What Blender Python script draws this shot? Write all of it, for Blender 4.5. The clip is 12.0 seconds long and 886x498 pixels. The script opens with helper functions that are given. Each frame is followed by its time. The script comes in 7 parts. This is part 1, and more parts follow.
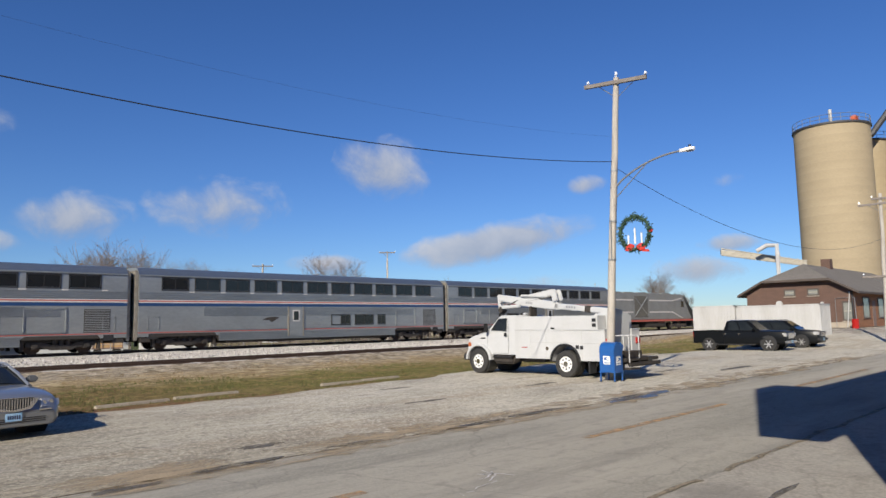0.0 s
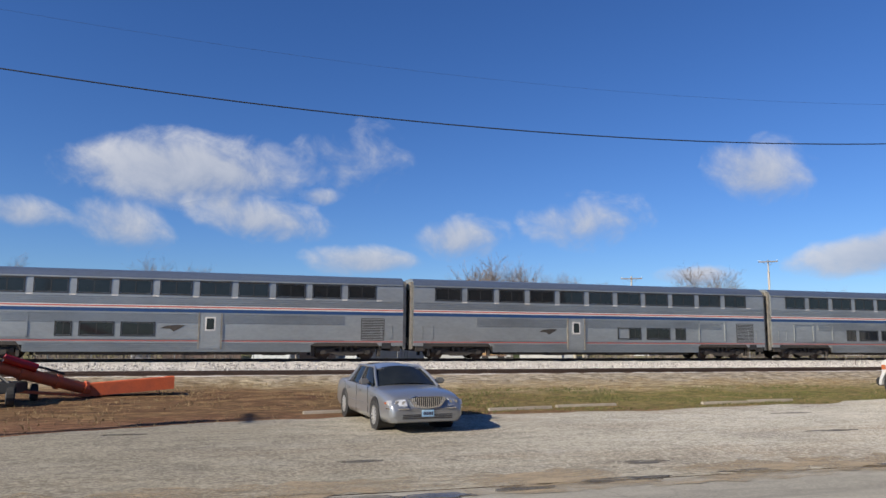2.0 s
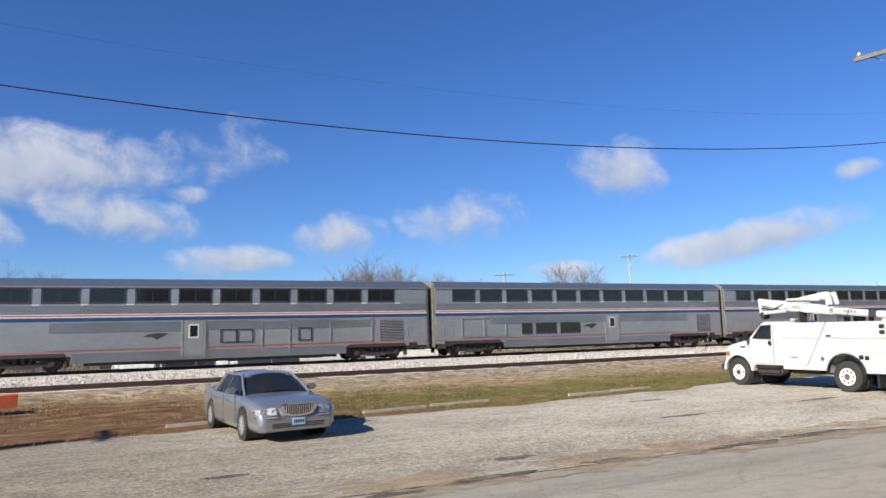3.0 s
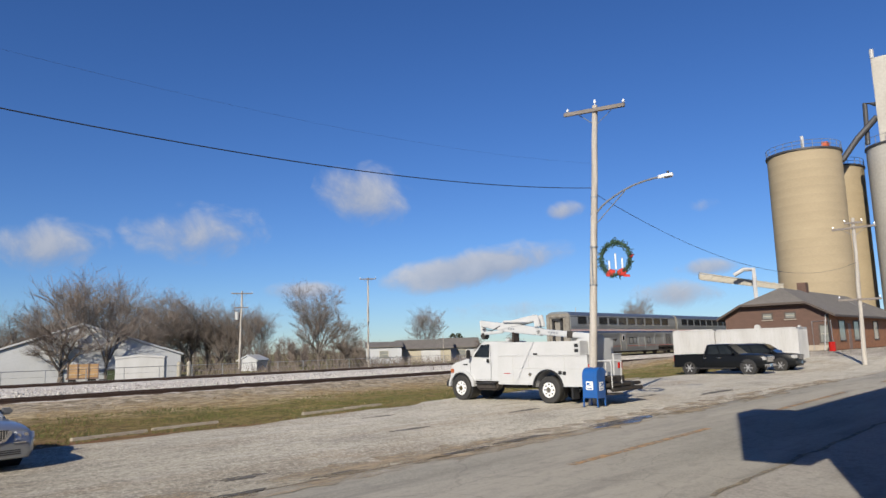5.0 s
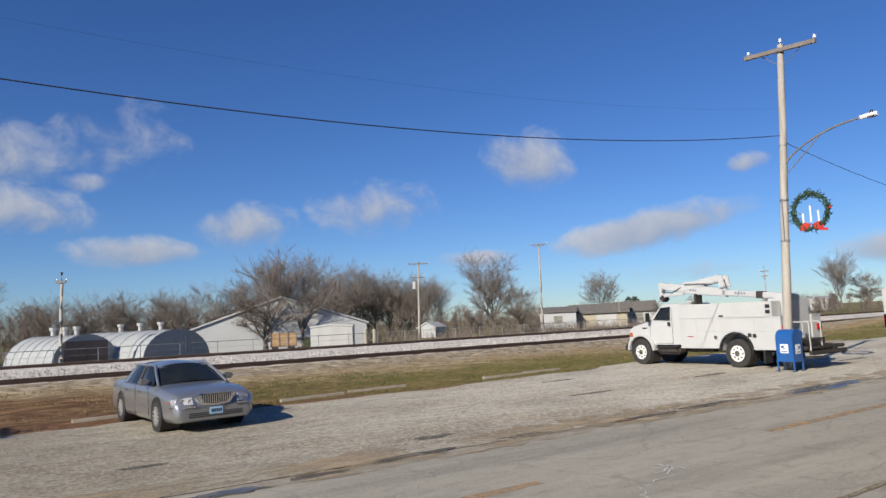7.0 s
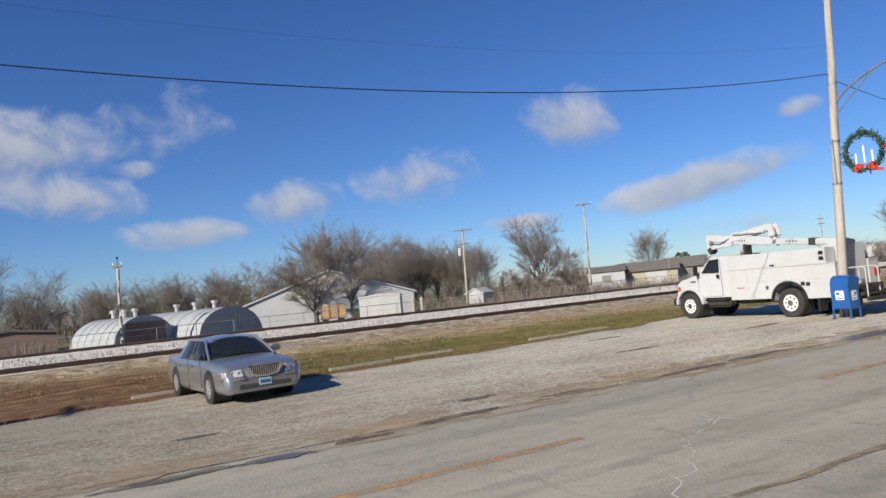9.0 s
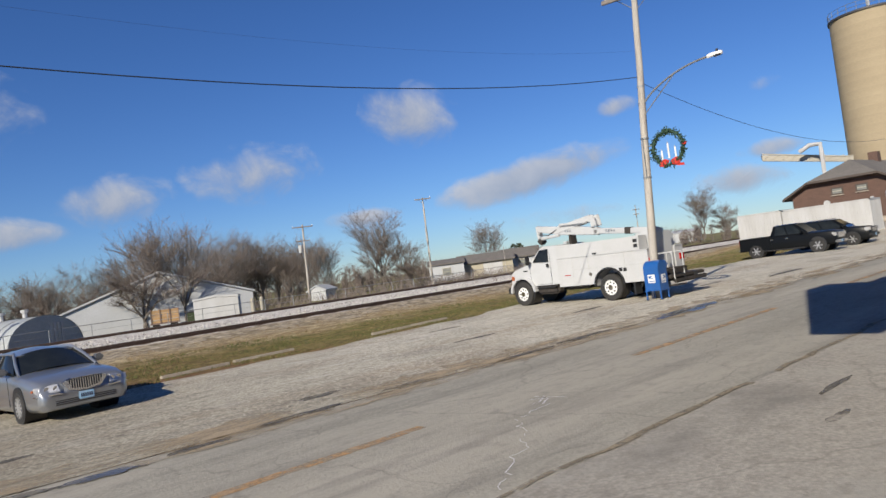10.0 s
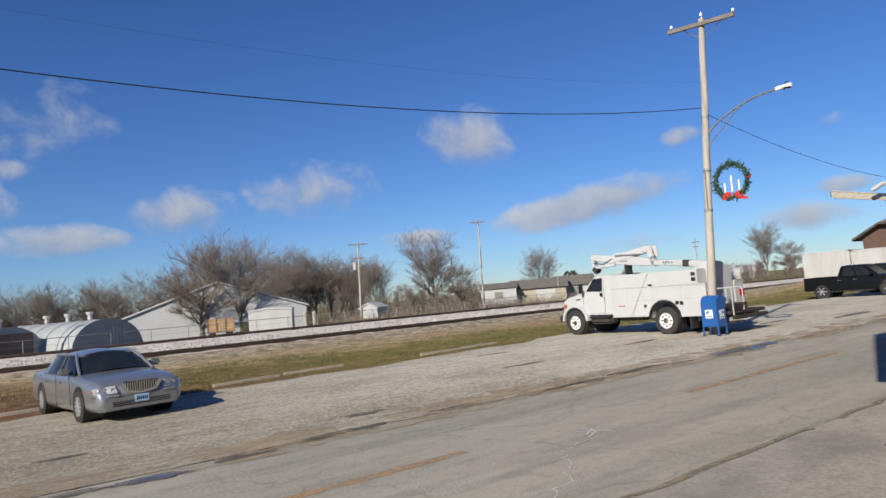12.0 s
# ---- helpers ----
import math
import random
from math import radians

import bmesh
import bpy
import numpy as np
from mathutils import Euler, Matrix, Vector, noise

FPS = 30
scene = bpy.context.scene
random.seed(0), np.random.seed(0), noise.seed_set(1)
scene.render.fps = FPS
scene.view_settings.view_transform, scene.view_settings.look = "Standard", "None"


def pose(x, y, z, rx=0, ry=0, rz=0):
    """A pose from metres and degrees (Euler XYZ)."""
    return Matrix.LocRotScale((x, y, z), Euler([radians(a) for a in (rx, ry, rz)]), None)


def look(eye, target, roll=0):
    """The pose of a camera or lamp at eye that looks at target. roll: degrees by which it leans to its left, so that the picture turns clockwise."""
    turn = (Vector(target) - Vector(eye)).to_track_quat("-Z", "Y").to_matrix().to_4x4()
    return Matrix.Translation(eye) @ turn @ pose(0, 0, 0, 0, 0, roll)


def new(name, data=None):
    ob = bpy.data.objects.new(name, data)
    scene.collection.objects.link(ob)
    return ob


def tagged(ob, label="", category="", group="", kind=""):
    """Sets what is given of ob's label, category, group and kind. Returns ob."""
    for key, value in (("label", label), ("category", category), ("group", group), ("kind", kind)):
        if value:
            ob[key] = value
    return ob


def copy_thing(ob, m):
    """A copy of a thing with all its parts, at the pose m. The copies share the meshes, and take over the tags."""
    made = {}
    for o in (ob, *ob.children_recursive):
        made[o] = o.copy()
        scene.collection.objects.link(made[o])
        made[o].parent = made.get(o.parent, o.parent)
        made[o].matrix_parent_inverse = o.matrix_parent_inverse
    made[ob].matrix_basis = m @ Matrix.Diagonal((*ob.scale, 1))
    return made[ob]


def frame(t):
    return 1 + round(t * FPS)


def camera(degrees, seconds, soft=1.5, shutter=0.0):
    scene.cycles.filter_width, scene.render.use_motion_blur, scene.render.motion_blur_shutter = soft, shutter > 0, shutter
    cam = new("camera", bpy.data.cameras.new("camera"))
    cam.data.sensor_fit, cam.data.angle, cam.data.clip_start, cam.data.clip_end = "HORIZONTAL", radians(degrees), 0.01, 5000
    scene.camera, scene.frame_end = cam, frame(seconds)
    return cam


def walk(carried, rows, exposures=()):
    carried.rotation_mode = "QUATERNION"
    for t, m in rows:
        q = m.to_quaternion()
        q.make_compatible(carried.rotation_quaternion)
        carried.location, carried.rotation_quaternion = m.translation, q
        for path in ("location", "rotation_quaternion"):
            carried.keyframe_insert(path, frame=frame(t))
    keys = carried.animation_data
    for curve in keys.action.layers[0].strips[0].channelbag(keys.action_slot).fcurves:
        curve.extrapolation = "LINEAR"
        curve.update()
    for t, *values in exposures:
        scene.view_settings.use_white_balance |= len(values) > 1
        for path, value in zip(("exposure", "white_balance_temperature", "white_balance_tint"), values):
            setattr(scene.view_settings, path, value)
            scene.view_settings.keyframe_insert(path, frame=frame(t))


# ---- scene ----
cam = camera(64.5, 12.0)
PATH = [
    (0, (0.087, -0.093, 2.091), (1.505, 1.301, 2.301), -1.1),
    (0.5, (0.017, -0.012, 2.068), (1.295, 1.51, 2.294), -1.2),
    (1, (-0.072, 0.016, 2.08), (0.97, 1.701, 2.358), -3.4),
    (1.5, (-0.068, 0.04, 2.086), (0.736, 1.844, 2.398), -2.8),
    (2, (-0.057, 0.043, 2.105), (0.492, 1.95, 2.357), 0.4),
    (2.5, (-0.013, 0.031, 2.118), (0.425, 1.972, 2.316), 0.3),
    (3, (0.125, 0.087, 2.204), (0.998, 1.87, 2.447), -1.6),
    (3.5, (0.174, 0.037, 2.139), (1.64, 1.384, 2.326), -1.5),
    (3.7, (0.121, 0.045, 2.116), (1.568, 1.407, 2.344), -2.7),
    (5.3, (0.014, -0.115, 2.109), (1.453, 1.242, 2.405), -1.1),
    (5.5, (0.001, -0.142, 2.118), (1.402, 1.253, 2.413), -0.7),
    (6, (-0.051, -0.129, 2.11), (1.265, 1.348, 2.404), -1.9),
    (6.5, (-0.076, -0.113, 2.123), (1.11, 1.475, 2.394), -0.5),
    (7, (-0.13, -0.097, 2.109), (0.96, 1.567, 2.313), -2.7),
    (7.2, (-0.153, -0.094, 2.119), (0.903, 1.59, 2.345), -2.9),
    (8.8, (0.031, -0.148, 2.03), (0.839, 1.674, 2.192), -5.6),
    (9, (0.078, -0.127, 2.02), (1.055, 1.614, 2.14), -5.5),
    (9.5, (0.104, -0.133, 2.019), (1.336, 1.442, 2.073), -5.7),
    (10, (0.115, -0.19, 2.002), (1.453, 1.296, 2.058), -7.6),
    (10.5, (0.076, -0.24, 2.022), (1.397, 1.26, 2.107), -7.0),
    (11, (0.098, -0.223, 2.018), (1.387, 1.304, 2.078), -6.4),
    (11.5, (0.056, -0.239, 2.052), (1.225, 1.379, 2.172), -6.7),
    (12, (0.127, -0.196, 2.009), (1.352, 1.38, 2.145), -4.7),
]
walk(cam, [(t, look(eye, target, roll)) for t, eye, target, roll in PATH],
     [(0.0, 0.56), (1.2, 0.60), (2.0, 0.72), (2.5, 0.85), (3.0, 0.93), (3.4, 0.70), (3.7, 0.59), (5.3, 0.55), (7.2, 0.54), (8.9, 0.60), (9.5, 0.54), (10.0, 0.50), (11.0, 0.49), (12.0, 0.53)])

# ---- daylight ----
SUN_EL = 30.0
SUN_WAY = Vector((0.93, 0.36, 0.0)).normalized()
world = bpy.data.worlds.new("sky")
scene.world = world
world.use_nodes = True
wt = world.node_tree
sky = wt.nodes.new("ShaderNodeTexSky")
sky.sky_type = "NISHITA"
sky.sun_disc = False
sky.sun_elevation = radians(SUN_EL)
sky.sun_rotation = math.atan2(-SUN_WAY.x, -SUN_WAY.y)
sky.altitude = 200
sky.air_density = 1.0
sky.dust_density = 0.0
sky.ozone_density = 2.0
clear = wt.nodes.new("ShaderNodeHueSaturation")
clear.inputs["Saturation"].default_value = 1.15
tint = wt.nodes.new("ShaderNodeMix")
tint.data_type, tint.blend_type = "RGBA", "MULTIPLY"
tint.inputs[0].default_value = 1.0
tint.inputs[7].default_value = (0.61, 0.84, 1.30, 1)
wt.links.new(sky.outputs[0], clear.inputs["Color"])
wt.links.new(clear.outputs[0], tint.inputs[6])
wt.links.new(tint.outputs[2], wt.nodes["Background"].inputs[0])
wt.nodes["Background"].inputs[1].default_value = 0.0525
sun = new("sun", bpy.data.lights.new("sun", "SUN"))
sun.data.energy = 4.5
sun.data.angle = radians(0.5)
sun.data.color = (1.0, 0.92, 0.78)
down = Vector((SUN_WAY.x * math.cos(radians(SUN_EL)), SUN_WAY.y * math.cos(radians(SUN_EL)), -math.sin(radians(SUN_EL))))
sun.matrix_world = look(-down * 60, (0, 0, 0))


# ---- mesh helpers ----
class Mesh:
    """Collects vertices and faces of one part."""

    def __init__(self):
        self.v, self.f = [], []

    def add(self, verts, faces):
        n = len(self.v)
        self.v += [tuple(p) for p in verts]
        self.f += [tuple(n + i for i in f) for f in faces]
        return self

    def box(self, x0, x1, y0, y1, z0, z1, m=None):
        p = [Vector((x, y, z)) for z in (z0, z1) for x, y in ((x0, y0), (x1, y0), (x1, y1), (x0, y1))]
        if m is not None:
            p = [m @ q for q in p]
        return self.add(p, [(3, 2, 1, 0), (4, 5, 6, 7), (0, 1, 5, 4), (1, 2, 6, 5), (2, 3, 7, 6), (3, 0, 4, 7)])

    def tube(self, a, b, r0, r1=None, n=10, caps=True):
        a, b = Vector(a), Vector(b)
        r1 = r0 if r1 is None else r1
        q = (b - a).to_track_quat("Z", "Y")
        ring = [Vector((math.cos(2 * math.pi * i / n), math.sin(2 * math.pi * i / n), 0)) for i in range(n)]
        verts = [a + q @ (c * r0) for c in ring] + [b + q @ (c * r1) for c in ring]
        faces = [(i, (i + 1) % n, n + (i + 1) % n, n + i) for i in range(n)]
        if caps:
            faces += [tuple(reversed(range(n))), tuple(range(n, 2 * n))]
        return self.add(verts, faces)

    def path(self, pts, r, n=6):
        """A round bar along points; r a number or one radius a point."""
        pts = [Vector(p) for p in pts]
        rs = r if isinstance(r, (list, tuple)) else [r] * len(pts)
        verts, faces = [], []
        for k, p in enumerate(pts):
            d = (pts[min(k + 1, len(pts) - 1)] - pts[max(k - 1, 0)]).normalized()
            q = d.to_track_quat("Z", "Y")
            verts += [p + q @ Vector((math.cos(2 * math.pi * i / n) * rs[k], math.sin(2 * math.pi * i / n) * rs[k], 0)) for i in range(n)]
        for k in range(len(pts) - 1):
            faces += [(k * n + i, k * n + (i + 1) % n, (k + 1) * n + (i + 1) % n, (k + 1) * n + i) for i in range(n)]
        faces += [tuple(reversed(range(n))), tuple(range((len(pts) - 1) * n, len(pts) * n))]
        return self.add(verts, faces)

    def loft(self, sections, closed=True, caps=True):
        """Skin through equal rings of points."""
        n = len(sections[0])
        faces = []
        for k in range(len(sections) - 1):
            for i in range(n if closed else n - 1):
                faces.append((k * n + i, k * n + (i + 1) % n, (k + 1) * n + (i + 1) % n, (k + 1) * n + i))
        if caps:
            faces += [tuple(reversed(range(n))), tuple(range((len(sections) - 1) * n, len(sections) * n))]
        return self.add([p for s in sections for p in s], faces)

    def prism(self, outline, y0, y1, m=None):
        """An outline of (x, z) drawn out from y0 to y1."""
        s = [[Vector((x, y, z)) for x, z in outline] for y in (y0, y1)]
        if m is not None:
            s = [[m @ p for p in r] for r in s]
        return self.loft(s)

    def build(self, name, material, parent=None, label="", bevel=0.0, smooth=False):
        me = bpy.data.meshes.new(name)
        me.from_pydata(self.v, [], self.f)
        bm = bmesh.new()
        bm.from_mesh(me)
        bmesh.ops.recalc_face_normals(bm, faces=bm.faces)
        if bevel:
            sharp = [e for e in bm.edges if len(e.link_faces) == 2 and e.calc_face_angle(0) > 0.5]
            bmesh.ops.bevel(bm, geom=sharp, offset=bevel, segments=2, affect="EDGES", clamp_overlap=True)
        bm.to_mesh(me)
        bm.free()
        if smooth:
            me.polygons.foreach_set("use_smooth", [True] * len(me.polygons))
            me.set_sharp_from_angle(angle=radians(smooth if smooth is not True else 40))
        me.materials.append(material)
        ob = new(name, me)
        if parent is not None:
            ob.parent = parent
        if label:
            ob["label"] = label
        return ob


def empty(name, m, label, category, group="", kind=""):
    ob = new(name)
    ob.empty_display_size = 0.2
    ob.matrix_world = m
    return tagged(ob, label, category, group, kind)


# ---- materials ----
def material(name, colour, rough=0.6, metal=0.0, second=None, scale=3.0, fine=40.0, amount=0.5, grain=0.25, bump=0.0, bump_scale=None,
             stretch=(1, 1, 1), alpha=1.0, spec=0.5, island=0.0, per_object=0.0, coat=0.0, glow=0.0):
    """A surface with stains at one scale and grain at a finer one, in metres of the object."""
    m = bpy.data.materials.new(name)
    m.use_nodes = True
    t = m.node_tree
    b = t.nodes["Principled BSDF"]
    b.inputs["Roughness"].default_value = rough
    b.inputs["Metallic"].default_value = metal
    b.inputs["Specular IOR Level"].default_value = spec
    b.inputs["Coat Weight"].default_value = coat
    b.inputs["Coat Roughness"].default_value = 0.05
    co = t.nodes.new("ShaderNodeTexCoord")
    mp = t.nodes.new("ShaderNodeMapping")
    mp.inputs["Scale"].default_value = stretch
    t.links.new(co.outputs["Object"], mp.inputs[0])
    big = t.nodes.new("ShaderNodeTexNoise")
    big.inputs["Scale"].default_value = scale
    big.inputs["Detail"].default_value = 6
    big.inputs["Roughness"].default_value = 0.6
    small = t.nodes.new("ShaderNodeTexNoise")
    small.inputs["Scale"].default_value = fine
    small.inputs["Detail"].default_value = 3
    for n in (big, small):
        t.links.new(mp.outputs[0], n.inputs["Vector"])
    ramp = t.nodes.new("ShaderNodeMapRange")
    ramp.inputs[1].default_value, ramp.inputs[2].default_value = 0.35, 0.68
    t.links.new(big.outputs["Fac"], ramp.inputs[0])
    mix = t.nodes.new("ShaderNodeMix")
    mix.data_type = "RGBA"
    second = second or tuple(c * 0.7 for c in colour)
    mix.inputs[6].default_value = (*colour, 1)
    mix.inputs[7].default_value = (*second, 1)
    k = t.nodes.new("ShaderNodeMath")
    k.operation = "MULTIPLY"
    k.inputs[1].default_value = amount
    t.links.new(ramp.outputs[0], k.inputs[0])
    t.links.new(k.outputs[0], mix.inputs[0])
    g = t.nodes.new("ShaderNodeMapRange")
    g.inputs[3].default_value, g.inputs[4].default_value = 1 - grain, 1 + grain
    g.inputs[1].default_value, g.inputs[2].default_value = 0.25, 0.75
    t.links.new(small.outputs["Fac"], g.inputs[0])
    out = g.outputs[0]
    if island or per_object:
        src = t.nodes.new("ShaderNodeNewGeometry" if island else "ShaderNodeObjectInfo")
        r = t.nodes.new("ShaderNodeMapRange")
        d = island or per_object
        r.inputs[3].default_value, r.inputs[4].default_value = 1 - d, 1 + d
        t.links.new(src.outputs["Random Per Island" if island else "Random"], r.inputs[0])
        mm = t.nodes.new("ShaderNodeMath")
        mm.operation = "MULTIPLY"
        t.links.new(out, mm.inputs[0])
        t.links.new(r.outputs[0], mm.inputs[1])
        out = mm.outputs[0]
    vm = t.nodes.new("ShaderNodeVectorMath")
    vm.operation = "SCALE"
    t.links.new(mix.outputs[2], vm.inputs[0])
    t.links.new(out, vm.inputs["Scale"])
    t.links.new(vm.outputs[0], b.inputs["Base Color"])
    if bump:
        bp = t.nodes.new("ShaderNodeBump")
        bp.inputs["Strength"].default_value = 0.6
        bp.inputs["Distance"].default_value = bump
        src = small
        if bump_scale:
            src = t.nodes.new("ShaderNodeTexNoise")
            src.inputs["Scale"].default_value = bump_scale
            src.inputs["Detail"].default_value = 4
            t.links.new(mp.outputs[0], src.inputs["Vector"])
        t.links.new(src.outputs["Fac"], bp.inputs["Height"])
        t.links.new(bp.outputs[0], b.inputs["Normal"])
    if glow:
        b.inputs["Emission Color"].default_value = (*colour, 1)
        b.inputs["Emission Strength"].default_value = glow
    return m


STEEL = material("stainless_steel", (0.335, 0.350, 0.348), 0.38, 0.55, (0.24, 0.248, 0.243), 0.5, 8, 0.7, 0.08, stretch=(0.5, 1, 1.2))
STEEL_ROOF = material("weathered_roof_blue", (0.075, 0.10, 0.155), 0.42, 0.2, (0.085, 0.10, 0.13), 0.5, 6, 0.7, 0.12)
RED_STRIPE = material("red_stripe_paint", (0.45, 0.10, 0.075), 0.45, 0, (0.36, 0.11, 0.09), 2, 20, 0.6, 0.1)
WHITE_STRIPE = material("white_stripe_paint", (0.6, 0.57, 0.55), 0.45, 0, (0.45, 0.42, 0.4), 2, 20, 0.6, 0.1)
BLUE_STRIPE = material("blue_stripe_paint", (0.015, 0.05, 0.15), 0.4, 0, (0.02, 0.045, 0.10), 2, 20, 0.6, 0.1)
DARK_GLASS = material("dark_train_glass", (0.012, 0.014, 0.016), 0.06, 0, (0.02, 0.022, 0.025), 2, 20, 0.5, 0.1)
RUBBER_GREY = material("rubber_gasket", (0.02, 0.02, 0.021), 0.7)
UNDER = material("grimy_underframe_steel", (0.035, 0.031, 0.028), 0.75, 0.2, (0.07, 0.055, 0.045), 4, 30, 0.6, 0.3, 0.01)
END_STEEL = material("dirty_car_end_steel", (0.30, 0.28, 0.24), 0.5, 0.3, (0.16, 0.13, 0.10), 2, 20, 0.7, 0.15)
RUST = material("rusty_rail_steel", (0.075, 0.045, 0.032), 0.7, 0.2, (0.045, 0.032, 0.026), 3, 40, 0.6, 0.3)
TIE = material("creosote_timber", (0.055, 0.042, 0.034), 0.9, 0, (0.09, 0.075, 0.062), 2, 25, 0.6, 0.3, 0.01, per_object=0.2)
BALLAST = material("limestone_ballast", (0.50, 0.47, 0.44), 0.95, 0, (0.30, 0.27, 0.24), 1.2, 12, 0.6, 0.55, 0.05, 9)
STONE = material("limestone_lump", (0.44, 0.42, 0.39), 0.95, 0, (0.26, 0.24, 0.22), 3, 30, 0.6, 0.2, island=0.45)

# ---- ground ----
RAIL_Y, FAR_Y = 31.3, 42.95
NEAR_RAIL, FAR_RAIL = 0.66, 0.82


def smooth_step(a, b, v):
    k = min(1.0, max(0.0, (v - a) / (b - a)))
    return k * k * (3 - 2 * k)


def ground_z(x, y):
    """Lot level, rising to the track bed and, to the east, to the depot yard."""
    bed = 0.28 * smooth_step(20.5, 30.0, y) - 0.25 * smooth_step(46, 60, y)
    bed += 0.27 * smooth_step(28.9, 30.0, y) * (1 - smooth_step(30.3, 31.4, y))
    yard = 0.95 * smooth_step(46, 72, x) * (1 - smooth_step(27, 31.0, y) * 0.85)
    return bed + yard - 0.02


def lot_edge(x):
    """How far north the paving of the lot reaches."""
    return float(np.interp(x, (-60, -30, -5.2, -1.2, 1.0, 11.5, 13.3, 19.0, 21.6, 36.6, 45, 62), (15.0, 15.4, 16.6, 18.2, 18.8, 18.75, 19.1, 19.6, 20.5, 20.4, 19.9, 19.4)))


GRASS_GROUND = bpy.data.materials.new("winter_turf_ground")


def turf_material(m):
    m.use_nodes = True
    t = m.node_tree
    b = t.nodes["Principled BSDF"]
    b.inputs["Roughness"].default_value = 0.95
    b.inputs["Specular IOR Level"].default_value = 0.1
    geo = t.nodes.new("ShaderNodeNewGeometry")

    def noise_at(scale, detail=5, stretch=(1, 1, 1)):
        mp = t.nodes.new("ShaderNodeMapping")
        mp.inputs["Scale"].default_value = stretch
        t.links.new(geo.outputs["Position"], mp.inputs[0])
        n = t.nodes.new("ShaderNodeTexNoise")
        n.inputs["Scale"].default_value, n.inputs["Detail"].default_value = scale, detail
        n.inputs["Roughness"].default_value = 0.65
        t.links.new(mp.outputs[0], n.inputs["Vector"])
        return n.outputs["Fac"]

    def ranged(v, a, c, d=0.0, e=1.0):
        r = t.nodes.new("ShaderNodeMapRange")
        for i, q in enumerate((a, c, d, e)):
            r.inputs[1 + i].default_value = q
        t.links.new(v, r.inputs[0])
        return r.outputs[0]

    def blend(fac, a, c):
        x = t.nodes.new("ShaderNodeMix")
        x.data_type = "RGBA"
        t.links.new(fac, x.inputs[0])
        for i, q in ((6, a), (7, c)):
            if isinstance(q, tuple):
                x.inputs[i].default_value = (*q, 1)
            else:
                t.links.new(q, x.inputs[i])
        return x.outputs[2]

    def maths(op, a, c):
        x = t.nodes.new("ShaderNodeMath")
        x.operation = op
        for i, q in ((0, a), (1, c)):
            if isinstance(q, (int, float)):
                x.inputs[i].default_value = q
            else:
                t.links.new(q, x.inputs[i])
        return x.outputs[0]

    sep = t.nodes.new("ShaderNodeSeparateXYZ")
    t.links.new(geo.outputs["Position"], sep.inputs[0])
    wob = maths("MULTIPLY", maths("SUBTRACT", noise_at(0.5, 5), 0.5), 5.0)
    yy = maths("ADD", sep.outputs["Y"], wob)
    green = blend(ranged(noise_at(0.9), 0.35, 0.65), (0.125, 0.116, 0.036), (0.21, 0.158, 0.066))
    straw = blend(ranged(noise_at(1.4, 6, (1, 2.2, 1)), 0.38, 0.62), (0.40, 0.325, 0.20), (0.20, 0.14, 0.075))
    mud = blend(ranged(noise_at(1.1, 6, (0.6, 1.6, 1)), 0.35, 0.65), (0.085, 0.042, 0.024), (0.21, 0.135, 0.068))
    # mud west of the lawn, straw towards the stones
    xx = maths("ADD", sep.outputs["X"], maths("MULTIPLY", wob, 1.5))
    lawn = blend(ranged(xx, 2, 13), mud, green)
    yw = maths("SUBTRACT", yy, ranged(xx, -2, 10, 3.0, 0.0))
    lawn = blend(ranged(yw, 24.3, 26.6), lawn, straw)
    lawn = blend(maths("MULTIPLY", ranged(yy, 19.2, 20.6, 1, 0), 0.7), lawn, (0.17, 0.088, 0.052))
    dusty = blend(ranged(noise_at(2.2, 6), 0.35, 0.65), (0.37, 0.32, 0.25), (0.22, 0.175, 0.115))
    lawn = blend(ranged(maths("SUBTRACT", yy, ranged(xx, -2, 10, 0.8, 0.0)), 27.6, 29.3), lawn, dusty)
    far = blend(ranged(noise_at(0.12, 6), 0.35, 0.65), (0.20, 0.165, 0.09), (0.13, 0.13, 0.05))
    lawn = blend(ranged(sep.outputs["Y"], 47, 50), lawn, far)
    # gravel yard to the east
    yard = blend(ranged(noise_at(0.6, 6), 0.35, 0.65), (0.43, 0.39, 0.33), (0.27, 0.24, 0.20))
    lawn = blend(maths("MULTIPLY", ranged(xx, 52, 56), ranged(yy, 22, 24, 1, 0)), lawn, yard)
    fine = maths("MULTIPLY", ranged(noise_at(26, 3), 0.3, 0.7, 0.6, 1.4), ranged(noise_at(5, 5, (0.45, 1.6, 1)), 0.35, 0.65, 0.45, 1.5))
    sc = t.nodes.new("ShaderNodeVectorMath")
    sc.operation = "SCALE"
    t.links.new(lawn, sc.inputs[0])
    t.links.new(fine, sc.inputs["Scale"])
    t.links.new(sc.outputs[0], b.inputs["Base Color"])
    bp = t.nodes.new("ShaderNodeBump")
    bp.inputs["Distance"].default_value, bp.inputs["Strength"].default_value = 0.06, 0.7
    t.links.new(noise_at(12, 5), bp.inputs["Height"])
    t.links.new(bp.outputs[0], b.inputs["Normal"])


turf_material(GRASS_GROUND)


